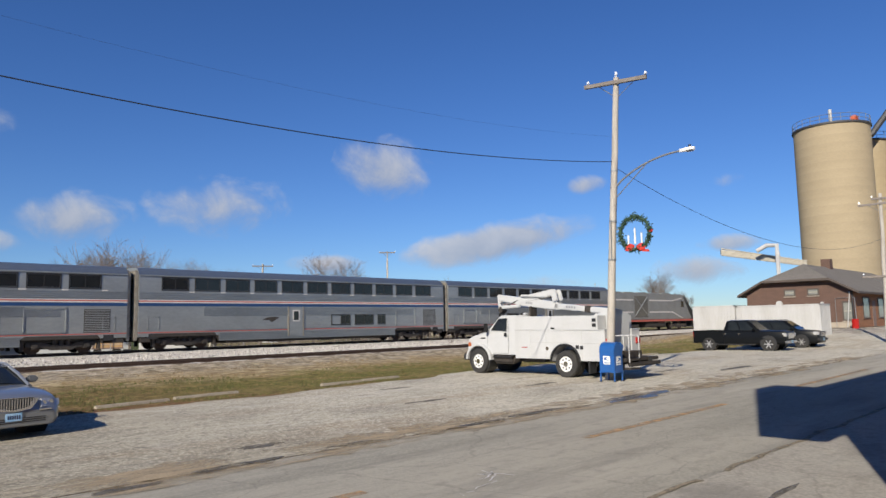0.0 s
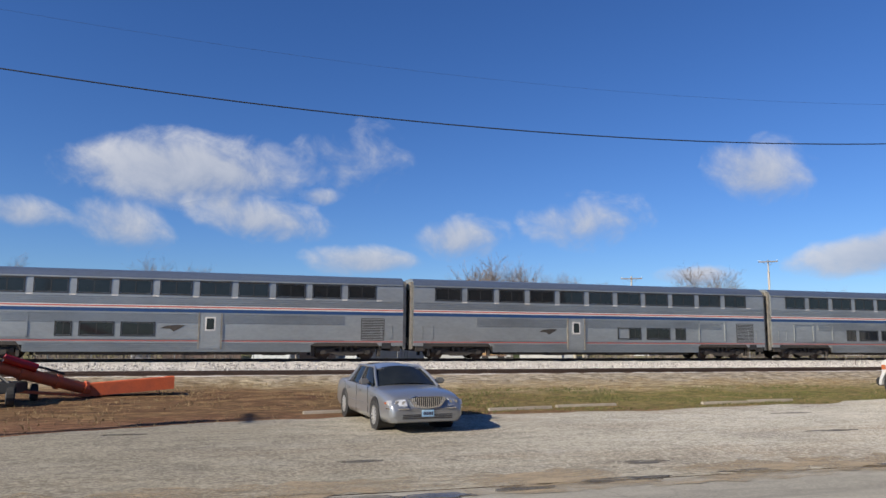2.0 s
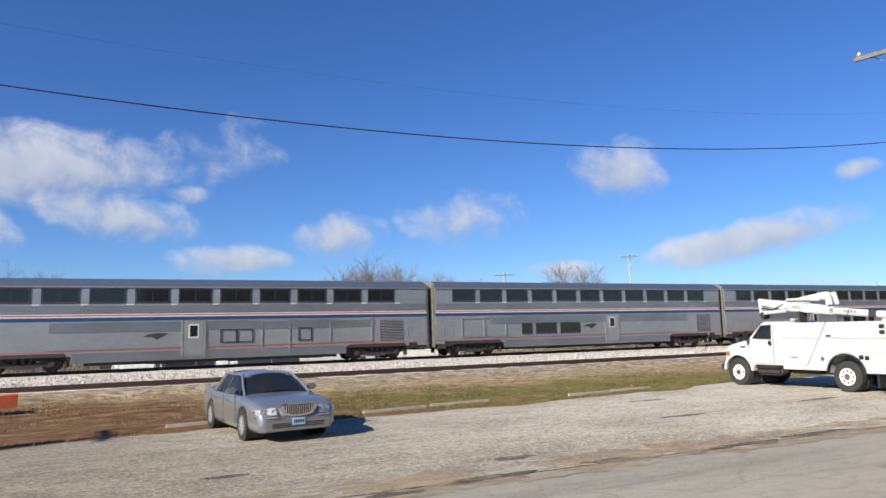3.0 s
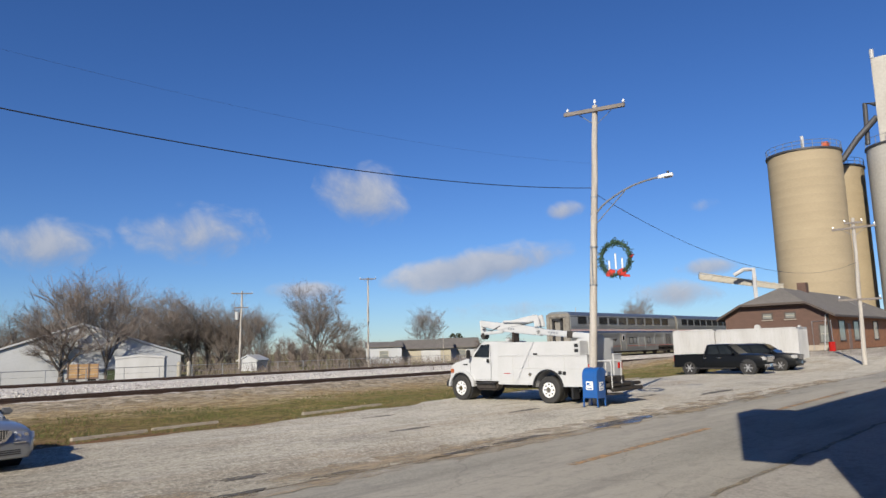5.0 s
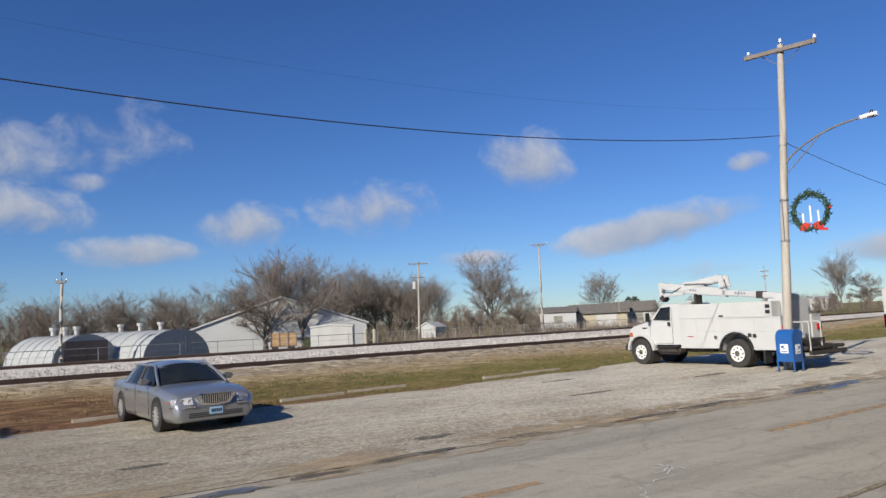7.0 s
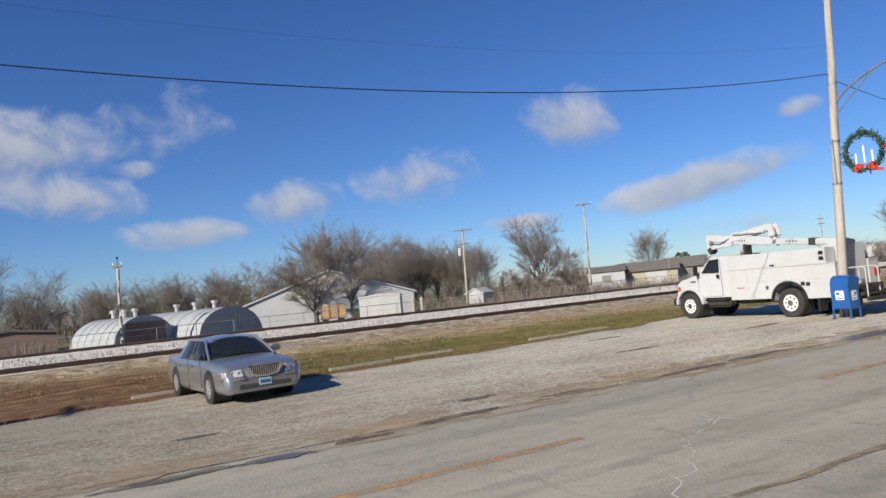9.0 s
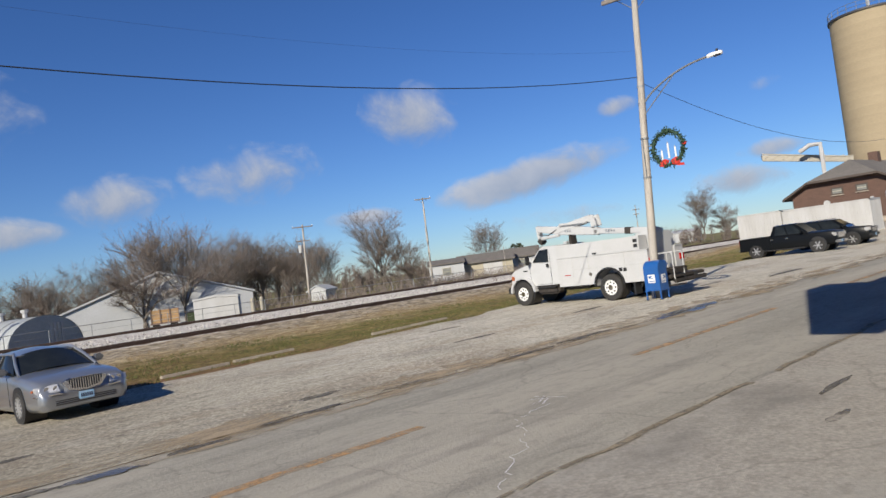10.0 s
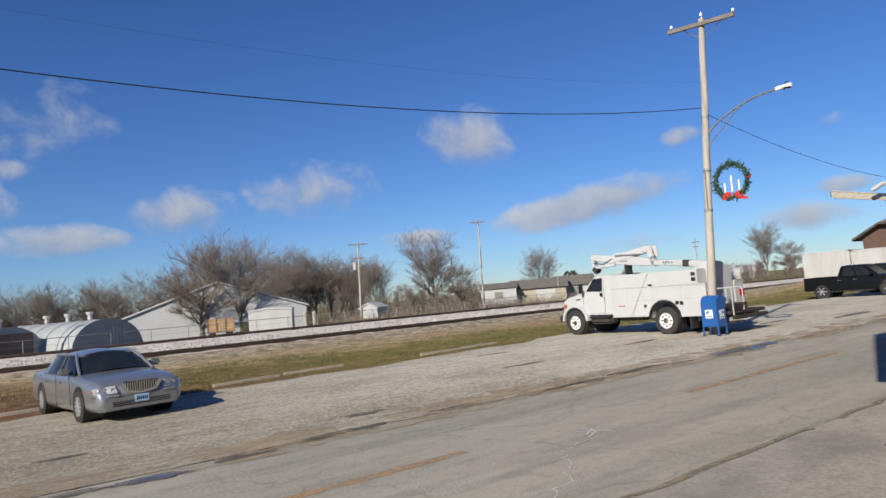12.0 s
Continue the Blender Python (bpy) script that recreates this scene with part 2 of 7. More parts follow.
def ground_sheet():
    def steps(a, b, near, far, half):
        vals, v = [], 0.0
        while v < b:
            vals.append(v)
            v += near if v < half else max(near, (v - half) * 0.35 + near)
        vals.append(b)
        neg, v = [], 0.0
        while v > a:
            neg.append(v)
            v -= near if -v < 40 else max(near, (-v - 40) * 0.35 + near)
        neg.append(a)
        return sorted(set(neg + vals))

    xs, ys = steps(-2500, 2500, 1.5, 0, 90), steps(-2500, 2500, 1.0, 0, 60)
    me = Mesh()
    verts = [(x, y, ground_z(x, y) + (0.035 * noise.noise(Vector((x * 0.35, y * 0.5, 0))) if 20.5 < y < 70 and abs(x) < 120 else 0)) for y in ys for x in xs]
    n = len(xs)
    me.add(verts, [(j * n + i, j * n + i + 1, (j + 1) * n + i + 1, (j + 1) * n + i) for j in range(len(ys) - 1) for i in range(n - 1)])
    ob = me.build("ground", GRASS_GROUND, smooth=True)
    tagged(ob, "flat winter ground of straw-coloured turf, mud and dust", "ground", kind="structure")


ground_sheet()


def paved(name, colours, label, x0, x1, y0, y1, z, edge=0.0, seed=0, scale=0.5, stretch=(1, 1, 1), grain=0.25, amount=0.7, crack=0.0, rough=0.9, west=0.0):
    """A paved sheet with a ragged edge and, where asked, fine cracks and a darker western part."""
    mat = material(name + "_surface", colours[0], rough, 0, colours[1], scale, 22, amount, grain, 0.012, 30, stretch)
    t = mat.node_tree
    b = t.nodes["Principled BSDF"]
    src = b.inputs["Base Color"].links[0].from_socket
    geo = t.nodes.new("ShaderNodeTexCoord")
    for colour, sc, lo, hi, st, k in colours[2:]:
        mp = t.nodes.new("ShaderNodeMapping")
        mp.inputs["Scale"].default_value = st
        mp.inputs["Location"].default_value = (seed * 3.1, sc, 0)
        t.links.new(geo.outputs["Object"], mp.inputs[0])
        n = t.nodes.new("ShaderNodeTexNoise")
        n.inputs["Scale"].default_value, n.inputs["Detail"].default_value, n.inputs["Roughness"].default_value = sc, 6, 0.62
        t.links.new(mp.outputs[0], n.inputs["Vector"])
        r = t.nodes.new("ShaderNodeMapRange")
        r.inputs[1].default_value, r.inputs[2].default_value, r.inputs[4].default_value = lo, hi, k
        t.links.new(n.outputs["Fac"], r.inputs[0])
        x = t.nodes.new("ShaderNodeMix")
        x.data_type = "RGBA"
        x.inputs[7].default_value = (*colour, 1)
        t.links.new(r.outputs[0], x.inputs[0])
        t.links.new(src, x.inputs[6])
        src = x.outputs[2]
    # multiplies the colour darker towards the west, with a noisy boundary
    if west:
        sp = t.nodes.new("ShaderNodeSeparateXYZ")
        wv = t.nodes.new("ShaderNodeTexNoise")
        wv.inputs["Scale"].default_value, wv.inputs["Detail"].default_value = 0.35, 6
        ad = t.nodes.new("ShaderNodeMath")
        ad.operation = "MULTIPLY_ADD"
        ad.inputs[1].default_value = 9.0
        r = t.nodes.new("ShaderNodeMapRange")
        r.inputs[1].default_value, r.inputs[2].default_value, r.inputs[3].default_value, r.inputs[4].default_value = 3.0, 18.0, west, 0.0
        x = t.nodes.new("ShaderNodeMix")
        x.data_type, x.blend_type = "RGBA", "MULTIPLY"
        x.inputs[7].default_value = (0.43, 0.41, 0.36, 1)
        t.links.new(geo.outputs["Object"], sp.inputs[0])
        t.links.new(geo.outputs["Object"], wv.inputs["Vector"])
        t.links.new(wv.outputs["Fac"], ad.inputs[0])
        t.links.new(sp.outputs["X"], ad.inputs[2])
        t.links.new(ad.outputs[0], r.inputs[0])
        t.links.new(r.outputs[0], x.inputs[0])
        t.links.new(src, x.inputs[6])
        src = x.outputs[2]
    if crack:
        mp = t.nodes.new("ShaderNodeMapping")
        wn = t.nodes.new("ShaderNodeTexNoise")
        wn.inputs["Scale"].default_value = 1.3
        wn.inputs["Detail"].default_value = 5
        t.links.new(geo.outputs["Object"], wn.inputs["Vector"])
        va = t.nodes.new("ShaderNodeVectorMath")
        va.operation = "MULTIPLY_ADD"
        va.inputs[1].default_value = (0.9, 0.9, 0)
        t.links.new(wn.outputs["Color"], va.inputs[0])
        t.links.new(geo.outputs["Object"], va.inputs[2])
        vo = t.nodes.new("ShaderNodeTexVoronoi")
        vo.feature = "DISTANCE_TO_EDGE"
        vo.inputs["Scale"].default_value = crack
        t.links.new(va.outputs[0], vo.inputs["Vector"])
        r = t.nodes.new("ShaderNodeMapRange")
        r.inputs[1].default_value, r.inputs[2].default_value, r.inputs[3].default_value, r.inputs[4].default_value = 0.0, 0.006, 0.30, 0.0
        t.links.new(vo.outputs["Distance"], r.inputs[0])
        x = t.nodes.new("ShaderNodeMix")
        x.data_type = "RGBA"
        x.inputs[7].default_value = (0.05, 0.045, 0.04, 1)
        t.links.new(r.outputs[0], x.inputs[0])
        t.links.new(src, x.inputs[6])
        src = x.outputs[2]
    t.links.new(src, b.inputs["Base Color"])
    xs = []
    v = x0
    while v < x1:
        xs.append(v)
        v += 0.5 if -30 < v < 60 else 4
    xs.append(x1)
    rows = 8
    verts, n = [], len(xs)
    for j in range(rows + 1):
        for x in xs:
            e = edge * noise.fractal(Vector((x * 0.45, seed, 0)), 1.0, 2.0, 4) if j == rows else 0.0
            far_side = lot_edge(x) if name == "parking_lot" else y1
            y = y0 + (far_side - y0) * j / rows + e
            zz = ground_z(x, y) + 0.02 if x > 44 else 0.0
            verts.append((x, y, z + zz))
    me = Mesh()
    me.add(verts, [(j * n + i, j * n + i + 1, (j + 1) * n + i + 1, (j + 1) * n + i) for j in range(rows) for i in range(n - 1)])
    ob = me.build(name, mat, smooth=True)
    return tagged(ob, label, name.replace("_", " ").split()[-1], kind="structure")


paved("road", [(0.278, 0.26, 0.215), (0.228, 0.213, 0.176), ((0.36, 0.33, 0.275), 0.35, 0.42, 0.62, (0.2, 1.6, 1), 0.8), ((0.14, 0.13, 0.115), 0.8, 0.52, 0.68, (0.2, 1.5, 1), 0.6), ((0.17, 0.155, 0.135), 4.0, 0.52, 0.7, (0.6, 1.0, 1), 0.5)],
      "worn grey asphalt road with hairline cracks", -300, 300, 4.1, 9.75, 0.012, 0.0, 1, 0.3, crack=0.35)
paved("parking_lot", [(0.52, 0.478, 0.385), (0.38, 0.345, 0.27), ((0.22, 0.195, 0.158), 0.45, 0.50, 0.66, (0.55, 1.1, 1), 0.8), ((0.56, 0.525, 0.46), 0.8, 0.54, 0.68, (0.6, 1.2, 1), 0.8), ((0.29, 0.215, 0.135), 0.3, 0.50, 0.66, (0.5, 1.3, 1), 0.7),
                      ((0.20, 0.18, 0.15), 3.6, 0.48, 0.66, (0.8, 1.1, 1), 0.6), ((0.46, 0.44, 0.40), 9.0, 0.55, 0.7, (1, 1, 1), 0.5), ((0.10, 0.09, 0.078), 1.3, 0.62, 0.70, (0.55, 1.5, 1), 0.7), ((0.15, 0.132, 0.098), 2.2, 0.50, 0.62, (0.22, 1.7, 1), 0.35), ((0.15, 0.132, 0.10), 11, 0.54, 0.64, (0.8, 1.0, 1), 0.55), ((0.66, 0.61, 0.505), 17, 0.50, 0.60, (0.9, 1.0, 1), 0.8), ((0.13, 0.112, 0.085), 30, 0.55, 0.62, (0.9, 1.0, 1), 0.6)],
      "bleached oil-stained chip-seal parking lot", -300, 62, 9.75, 20.0, 0.022, 0.45, 2, 0.5, (0.6, 1.4, 1), grain=0.55, west=0.85)
paved("apron", [(0.32, 0.295, 0.25), (0.265, 0.24, 0.205), ((0.15, 0.138, 0.12), 0.5, 0.50, 0.68, (0.6, 1.2, 1), 0.7), ((0.32, 0.30, 0.26), 0.7, 0.5, 0.66, (1, 1, 1), 0.7), ((0.17, 0.155, 0.13), 4.5, 0.52, 0.68, (1, 1, 1), 0.5)],
      "worn concrete apron beside the road", -300, 300, -40, 4.1, 0.016, 0.0, 3, 0.4, crack=0.22)

# ---- tracks ----
def track(name, yc, top, x0, x1, label):
    th = empty(name, pose(0, yc, top), label, "railway track", "railway tracks", "structure")
    for s in (-1, 1):
        y = s * 0.7525
        me = Mesh()
        prof = [(-0.07, -0.17), (0.07, -0.17), (0.07, -0.155), (0.012, -0.13), (0.012, -0.045), (0.036, -0.035), (0.036, 0), (-0.036, 0), (-0.036, -0.035), (-0.012, -0.045), (-0.012, -0.13), (-0.07, -0.155)]
        me.loft([[(x, y + a, b) for a, b in prof] for x in (x0, x1)])
        me.build("rail", RUST, th)
    tie = Mesh().box(-0.115, 0.115, -1.3, 1.3, -0.34, -0.172).build("tie", TIE, th)
    for i in range(1, 240):
        o = new("tie", tie.data)
        o.parent = th
        o.location = (-20 + 0.52 * i + random.uniform(-0.03, 0.03), random.uniform(-0.05, 0.05), random.uniform(-0.01, 0.01))
        o.rotation_euler = (0, 0, random.uniform(-0.02, 0.02))
    tie.location = (-20, 0, 0)
    return th


track("railway_track", RAIL_Y, NEAR_RAIL, -1500, 1500, "rusty siding track on timber ties in limestone ballast")
track("railway_track", FAR_Y, FAR_RAIL, -1500, 1500, "main line track on timber ties in limestone ballast")


def ballast_bed():
    xs = [-1500, -400, -120] + [-60 + 0.6 * i for i in range(260)] + [120, 200, 400, 800, 1500]
    prof = [(30.15, 0.27), (30.3, 0.40), (30.45, 0.52), (30.7, 0.535), (31.3, 0.53), (32, 0.535), (32.8, 0.50), (34, 0.42), (36, 0.36), (38, 0.38), (40, 0.42), (41, 0.58), (41.6, 0.69), (42.3, 0.70), (43.6, 0.69), (44.6, 0.62), (45.6, 0.4), (47, 0.15)]
    n = len(prof)
    verts = [(x, y + (0.25 * noise.noise(Vector((x * 0.8, 7, 0))) if k == 0 else 0), z + 0.05 * noise.noise(Vector((x * 1.7, y * 2.1, 3)))) for x in xs for k, (y, z) in enumerate(prof)]
    me = Mesh().add(verts, [(i * n + k, i * n + k + 1, (i + 1) * n + k + 1, (i + 1) * n + k) for i in range(len(xs) - 1) for k in range(n - 1)])
    ob = me.build("ballast", BALLAST, smooth=True)
    tagged(ob, "pale crushed limestone ballast under the tracks", "ballast", kind="stuff")
    rng = random.Random(5)
    me = Mesh()
    for i in range(17000):
        y = rng.uniform(32.2, 41.2)
        x = rng.uniform(-25, 75)
        z = np.interp(y, [p[0] for p in prof], [p[1] for p in prof]) + 0.02
        r = rng.uniform(0.035, 0.085)
        q = Euler((rng.uniform(0, 6), rng.uniform(0, 6), rng.uniform(0, 6))).to_matrix()
        pts = [q @ Vector(p) * r * rng.uniform(0.7, 1.2) for p in ((1, 0, 0), (-1, 0, 0), (0, 1, 0), (0, -1, 0), (0, 0, 0.8), (0, 0, -0.8))]
        me.add([p + Vector((x, y, z)) for p in pts], [(0, 2, 4), (2, 1, 4), (1, 3, 4), (3, 0, 4), (2, 0, 5), (1, 2, 5), (3, 1, 5), (0, 3, 5)])
    ob = me.build("ballast_stones", STONE)
    tagged(ob, "loose lumps of pale limestone ballast", "ballast", kind="stuff")


ballast_bed()

# ---- tufts of dry and green grass along the track side ----
TUFT_DRY = material("dry_grass_blades", (0.27, 0.20, 0.105), 0.9, 0, (0.17, 0.11, 0.058), 1.0, 20, 0.7, 0.2, island=0.35)
TUFT_GREEN = material("green_grass_blades", (0.085, 0.098, 0.026), 0.9, 0, (0.15, 0.125, 0.045), 0.7, 20, 0.7, 0.2, island=0.35)


def tufts(name, mat, count, seed, box, size, label, west_ok):
    r = random.Random(seed)
    me = Mesh()
    for i in range(count):
        x, y = r.uniform(box[0], box[1]), r.uniform(box[2], box[3])
        if noise.noise(Vector((x * 0.35, y * 0.6, seed))) < -0.05 or (not west_ok and x < 6 + 5 * noise.noise(Vector((y, x * 0.2, 1)))):
            continue
        if west_ok and y < 24.5 and r.random() < (0.85 if x > 8 else 0.6):
            continue
        if y < lot_edge(x) + 0.25 and x < 60:
            continue
        z = ground_z(x, y) - 0.01
        for k in range(3):
            a = r.uniform(0, 6.28)
            h = size * r.uniform(0.5, 1.3)
            dx, dy = math.cos(a) * 0.012, math.sin(a) * 0.012
            lx, ly = r.gauss(0, 0.5) * h, r.gauss(0, 0.5) * h
            me.add([(x - dx, y - dy, z), (x + dx, y + dy, z), (x + lx, y + ly, z + h)], [(0, 1, 2)])
    tagged(me.build(name, mat), label, "grass", kind="stuff")


tufts("grass", TUFT_GREEN, 26000, 3, (4, 60, 19.3, 26.2), 0.07, "short green and yellow winter grass beside the lot", False)
tufts("dry_grass", TUFT_DRY, 22000, 6, (-28, 60, 17.2, 29.2), 0.09, "short straw-coloured dead grass towards the track", True)

# ---- train ----
CAR = 25.95


def hull(x0, x1, low, n=10):
    """Rings of a coach body from sill to arched roof, between two ends."""
    half = 1.55
    ring = [(-half, low), (-half, 4.12)]
    for i in range(1, n):
        a = math.pi * i / n
        ring.append((-half * math.copysign(abs(math.cos(a)) ** 0.45, math.cos(a)), 4.12 + 0.80 * math.sin(a) ** 0.75))
    ring += [(half, 4.12), (half, low)]
    return [[(x, y, z) for y, z in ring] for x in (x0, x1)]


def bogie_parts(th, xc):
    """A four-wheeled truck with side frames, springs and brake gear."""
    me = Mesh()
    for s in (-1, 1):
        y = s * 1.24
        me.prism([(xc - 1.75, 0.42), (xc - 1.75, 0.62), (xc - 0.9, 0.66), (xc - 0.5, 0.5), (xc + 0.5, 0.5), (xc + 0.9, 0.66), (xc + 1.75, 0.62), (xc + 1.75, 0.42), (xc + 0.8, 0.34), (xc + 0.5, 0.22), (xc - 0.5, 0.22), (xc - 0.8, 0.34)], y - 0.09, y + 0.09)
        for dx in (-0.35, 0.0, 0.35):
            me.tube((xc + dx, y - 0.02, 0.5), (xc + dx, y - 0.02, 0.78), 0.10, n=8)
        for dx in (-1.3, 1.3):
            me.box(xc + dx - 0.18, xc + dx + 0.18, y - 0.14, y + 0.14, 0.30, 0.62)
            me.tube((xc + dx, y - s * 0.12, 0.457), (xc + dx, y + s * 0.17, 0.457), 0.13, n=10)
        me.box(xc - 2.0, xc - 1.85, y - 0.15, y + 0.1, 0.2, 0.7)
        me.box(xc + 1.85, xc + 2.0, y - 0.15, y + 0.1, 0.2, 0.7)
    me.box(xc - 0.3, xc + 0.3, -1.0, 1.0, 0.45, 0.75)
    b = me.build("bogie", UNDER, th)
    wheel = None
    for dx in (-1.3, 1.3):
        for s in (-1, 1):
            if wheel is None:
                w = Mesh()
                w.tube((0, -0.065, 0), (0, 0.065, 0), 0.457, n=20)
                w.tube((0, -0.10, 0), (0, -0.06, 0), 0.15, n=12)
                wheel = w.build("wheel", RUST, b)
                ob = wheel
            else:
                ob = new("wheel", wheel.data)
                ob.parent = b
            ob.location = (xc + dx, s * 0.75, 0.457)


def coach(name, label, upper, lower, doors, blanks, grille, flip=False):
    """A double-deck coach. Its origin is on the rail under the rear end; x runs forward."""
    th = empty(name, pose(0, FAR_Y, FAR_RAIL), label, "train car", "coaches of the train")
    a, b = 0.32, CAR - 0.32
    body = Mesh().loft(hull(a, b, 0.80)).build("body", STEEL, th, "fluted stainless steel body", smooth=50)
    sk = Mesh()
    bog = ((1.1, 5.4), (CAR - 5.75, CAR - 1.6))
    for s in (-1, 1):
        y0, y1 = (-1.55, -1.47) if s < 0 else (1.47, 1.55)
        sk.prism([(bog[0][1], 0.80), (bog[0][1], 0.52), (bog[0][1] + 0.02, 0.44), (bog[1][0] - 0.02, 0.44), (bog[1][0], 0.52), (bog[1][0], 0.80)], y0, y1)
    sk.build("skirt", STEEL, th)
    un = Mesh().box(a + 0.3, b - 0.3, -1.2, 1.2, 0.62, 0.81)
    un.box(bog[0][1] + 0.6, bog[1][0] - 0.6, -1.3, 1.3, 0.28, 0.62)
    for k in range(6):
        x = 7 + k * 2.1
        un.box(x, x + 1.3, -1.36, -1.0, 0.30 - 0.05 * (k % 2), 0.5)
    for x in (a + 0.15, b - 0.75):
        un.box(x, x + 0.6, -1.5, 1.5, 0.50, 0.80)
    un.build("underframe", UNDER, th)
    for x0, x1 in bog:
        Mesh().prism([(x0 - 0.05, 0.79), (x0 + 0.25, 0.98), (x1 - 0.3, 0.98), (x1 - 0.02, 0.6), (x1 - 0.02, 0.5), (x1 - 0.06, 0.5), (x1 - 0.2, 0.79)], -1.562, -1.5).build("wheel_arch", UNDER, th)
    roof = [[(x, y, z + 0.006) for y, z in [(p[1], p[2]) for p in r] if z > 4.4] for x, r in ((a - 0.003, hull(a, b, 0.8)[0]), (b + 0.003, hull(a, b, 0.8)[1]))]
    Mesh().loft([[(x, y * 1.004, z) for x, y, z in r] for r in roof], closed=False, caps=False).build("roof", STEEL_ROOF, th, "weathered dark blue roof skin", smooth=50)
    for k in range(3):
        x = 3 + k * 8.2
        Mesh().box(x, x + 1.8, -0.5, 0.5, 4.86, 4.935).build("roof_hatch", STEEL_ROOF, th)
    # fluting in bands along both decks
    fl = Mesh()
    for s in (-1, 1):
        y = s * 1.55
        for z in [0.47 + 0.11 * i for i in range(5)] + [1.12] + [2.06 + 0.11 * i for i in range(5)]:
            lo = bog[0][1] if z < 1.0 else a + 4.0
            hi = bog[1][0] if z < 1.0 else b - 3.6
            fl.prism([(lo, z), (hi, z), (hi, z + 0.05), (lo, z + 0.05)], y - 0.04, y + 0.04)
        for z in (3.06, 3.17, 3.28, 3.39, 4.38):
            fl.prism([(a, z), (b, z), (b, z + 0.03), (a, z + 0.03)], y - 0.03, y + 0.03)
    tagged(fl.build("fluting", STEEL, th), kind="stuff")
    for z0, z1, mat, nm in ((2.60, 2.78, BLUE_STRIPE, "blue_stripe"), (2.80, 2.86, WHITE_STRIPE, "white_stripe"), (2.862, 2.93, RED_STRIPE, "red_stripe"), (2.932, 2.97, WHITE_STRIPE, "white_stripe"), (1.02, 1.07, RED_STRIPE, "red_stripe")):
        st = Mesh()
        for s in (-1, 1):
            st.box(a, b, s * 1.5, s * 1.556, z0, z1)
        st.build(nm, mat, th)

    def pane(x0, x1, z0, z1, lit=DARK_GLASS, bar=True):
        for s in (-1,):
            w = Mesh().box(x0, x1, s * 1.5, s * 1.557, z0, z1)
            ob = w.build("window", lit, th, bevel=0.04)
            fr = Mesh()
            e = 0.045
            for q in ((x0 - e, x1 + e, z0 - e, z0 + 0.012), (x0 - e, x1 + e, z1 - 0.012, z1 + e), (x0 - e, x0 + 0.012, z0, z1), (x1 - 0.012, x1 + e, z0, z1)):
                fr.box(q[0], q[1], -1.5, -1.572, q[2], q[3])
            if bar:
                fr.box((x0 + x1) / 2 - 0.02, (x0 + x1) / 2 + 0.02, -1.5, -1.565, z0, z1)
            fr.build("window_frame", RUBBER_GREY, ob)

    for x0, x1 in upper:
        pane(x0, x1, 3.58, 4.30)
        Mesh().box(x1 + 0.08, x1 + 0.42, -1.5, -1.56, 3.44, 3.50).build("marker_plate", WHITE_STRIPE, th)
    for x0, x1 in lower:
        pane(x0, x1, 1.32, 2.02)
    for x in doors:
        d = Mesh().box(x - 0.55, x + 0.55, -1.5, -1.60, 0.62, 2.58).build("door", STEEL, th, bevel=0.02)
        for q in ((x - 0.64, x - 0.56, 0.6, 2.6), (x + 0.56, x + 0.64, 0.6, 2.6)):
            Mesh().box(q[0], q[1], -1.5, -1.615, q[2], q[3]).build("grab_rail", END_STEEL, d)
        Mesh().box(x - 0.33, x + 0.33, -1.5, -1.608, 1.55, 2.42).build("door_window_frame", WHITE_STRIPE, d, bevel=0.06)
        Mesh().box(x - 0.25, x + 0.25, -1.5, -1.614, 1.63, 2.34).build("door_window", DARK_GLASS, d, bevel=0.05)
    for x0, x1, z0, z1 in blanks:
        fr = Mesh()
        e = 0.05
        for q in ((x0, x1, z0, z0 + e), (x0, x1, z1 - e, z1), (x0, x0 + e, z0, z1), (x1 - e, x1, z0, z1)):
            fr.box(q[0], q[1], -1.5, -1.60, q[2], q[3])
        fr.build("panel_frame", STEEL if x1 - x0 > 1.2 else RUBBER_GREY, th)
    # dark wing-shaped emblem beside the door
    x = doors[0] - 2.6
    em = Mesh().prism([(x, 1.72), (x + 0.5, 1.70), (x + 0.7, 1.55), (x + 1.3, 1.88), (x + 0.9, 1.92), (x + 0.3, 1.86)], -1.562, -1.5)
    em.build("emblem", UNDER, th, "plain dark emblem")
    gx0, gx1 = grille
    gr = Mesh().box(gx0, gx1, -1.5, -1.557, 1.12, 2.42).build("grille", UNDER, th)
    for k in range(13):
        z = 1.16 + 0.098 * k
        Mesh().box(gx0 + 0.03, gx1 - 0.03, -1.5, -1.575, z, z + 0.045).build("louvre", STEEL, gr)
    # small hatches and grab irons beside the ends
    for x in (a + 0.9, b - 1.0):
        fr = Mesh()
        for q in ((x - 0.35, x + 0.35, 1.25, 1.29), (x - 0.35, x + 0.35, 1.95, 1.99), (x - 0.35, x - 0.31, 1.25, 1.99), (x + 0.31, x + 0.35, 1.25, 1.99)):
            fr.box(q[0], q[1], -1.5, -1.57, q[2], q[3])
        fr.build("hatch", STEEL, th)
        Mesh().box(x - 0.28, x + 0.28, -1.5, -1.56, 0.66, 0.98).build("step_well", RUBBER_GREY, th)
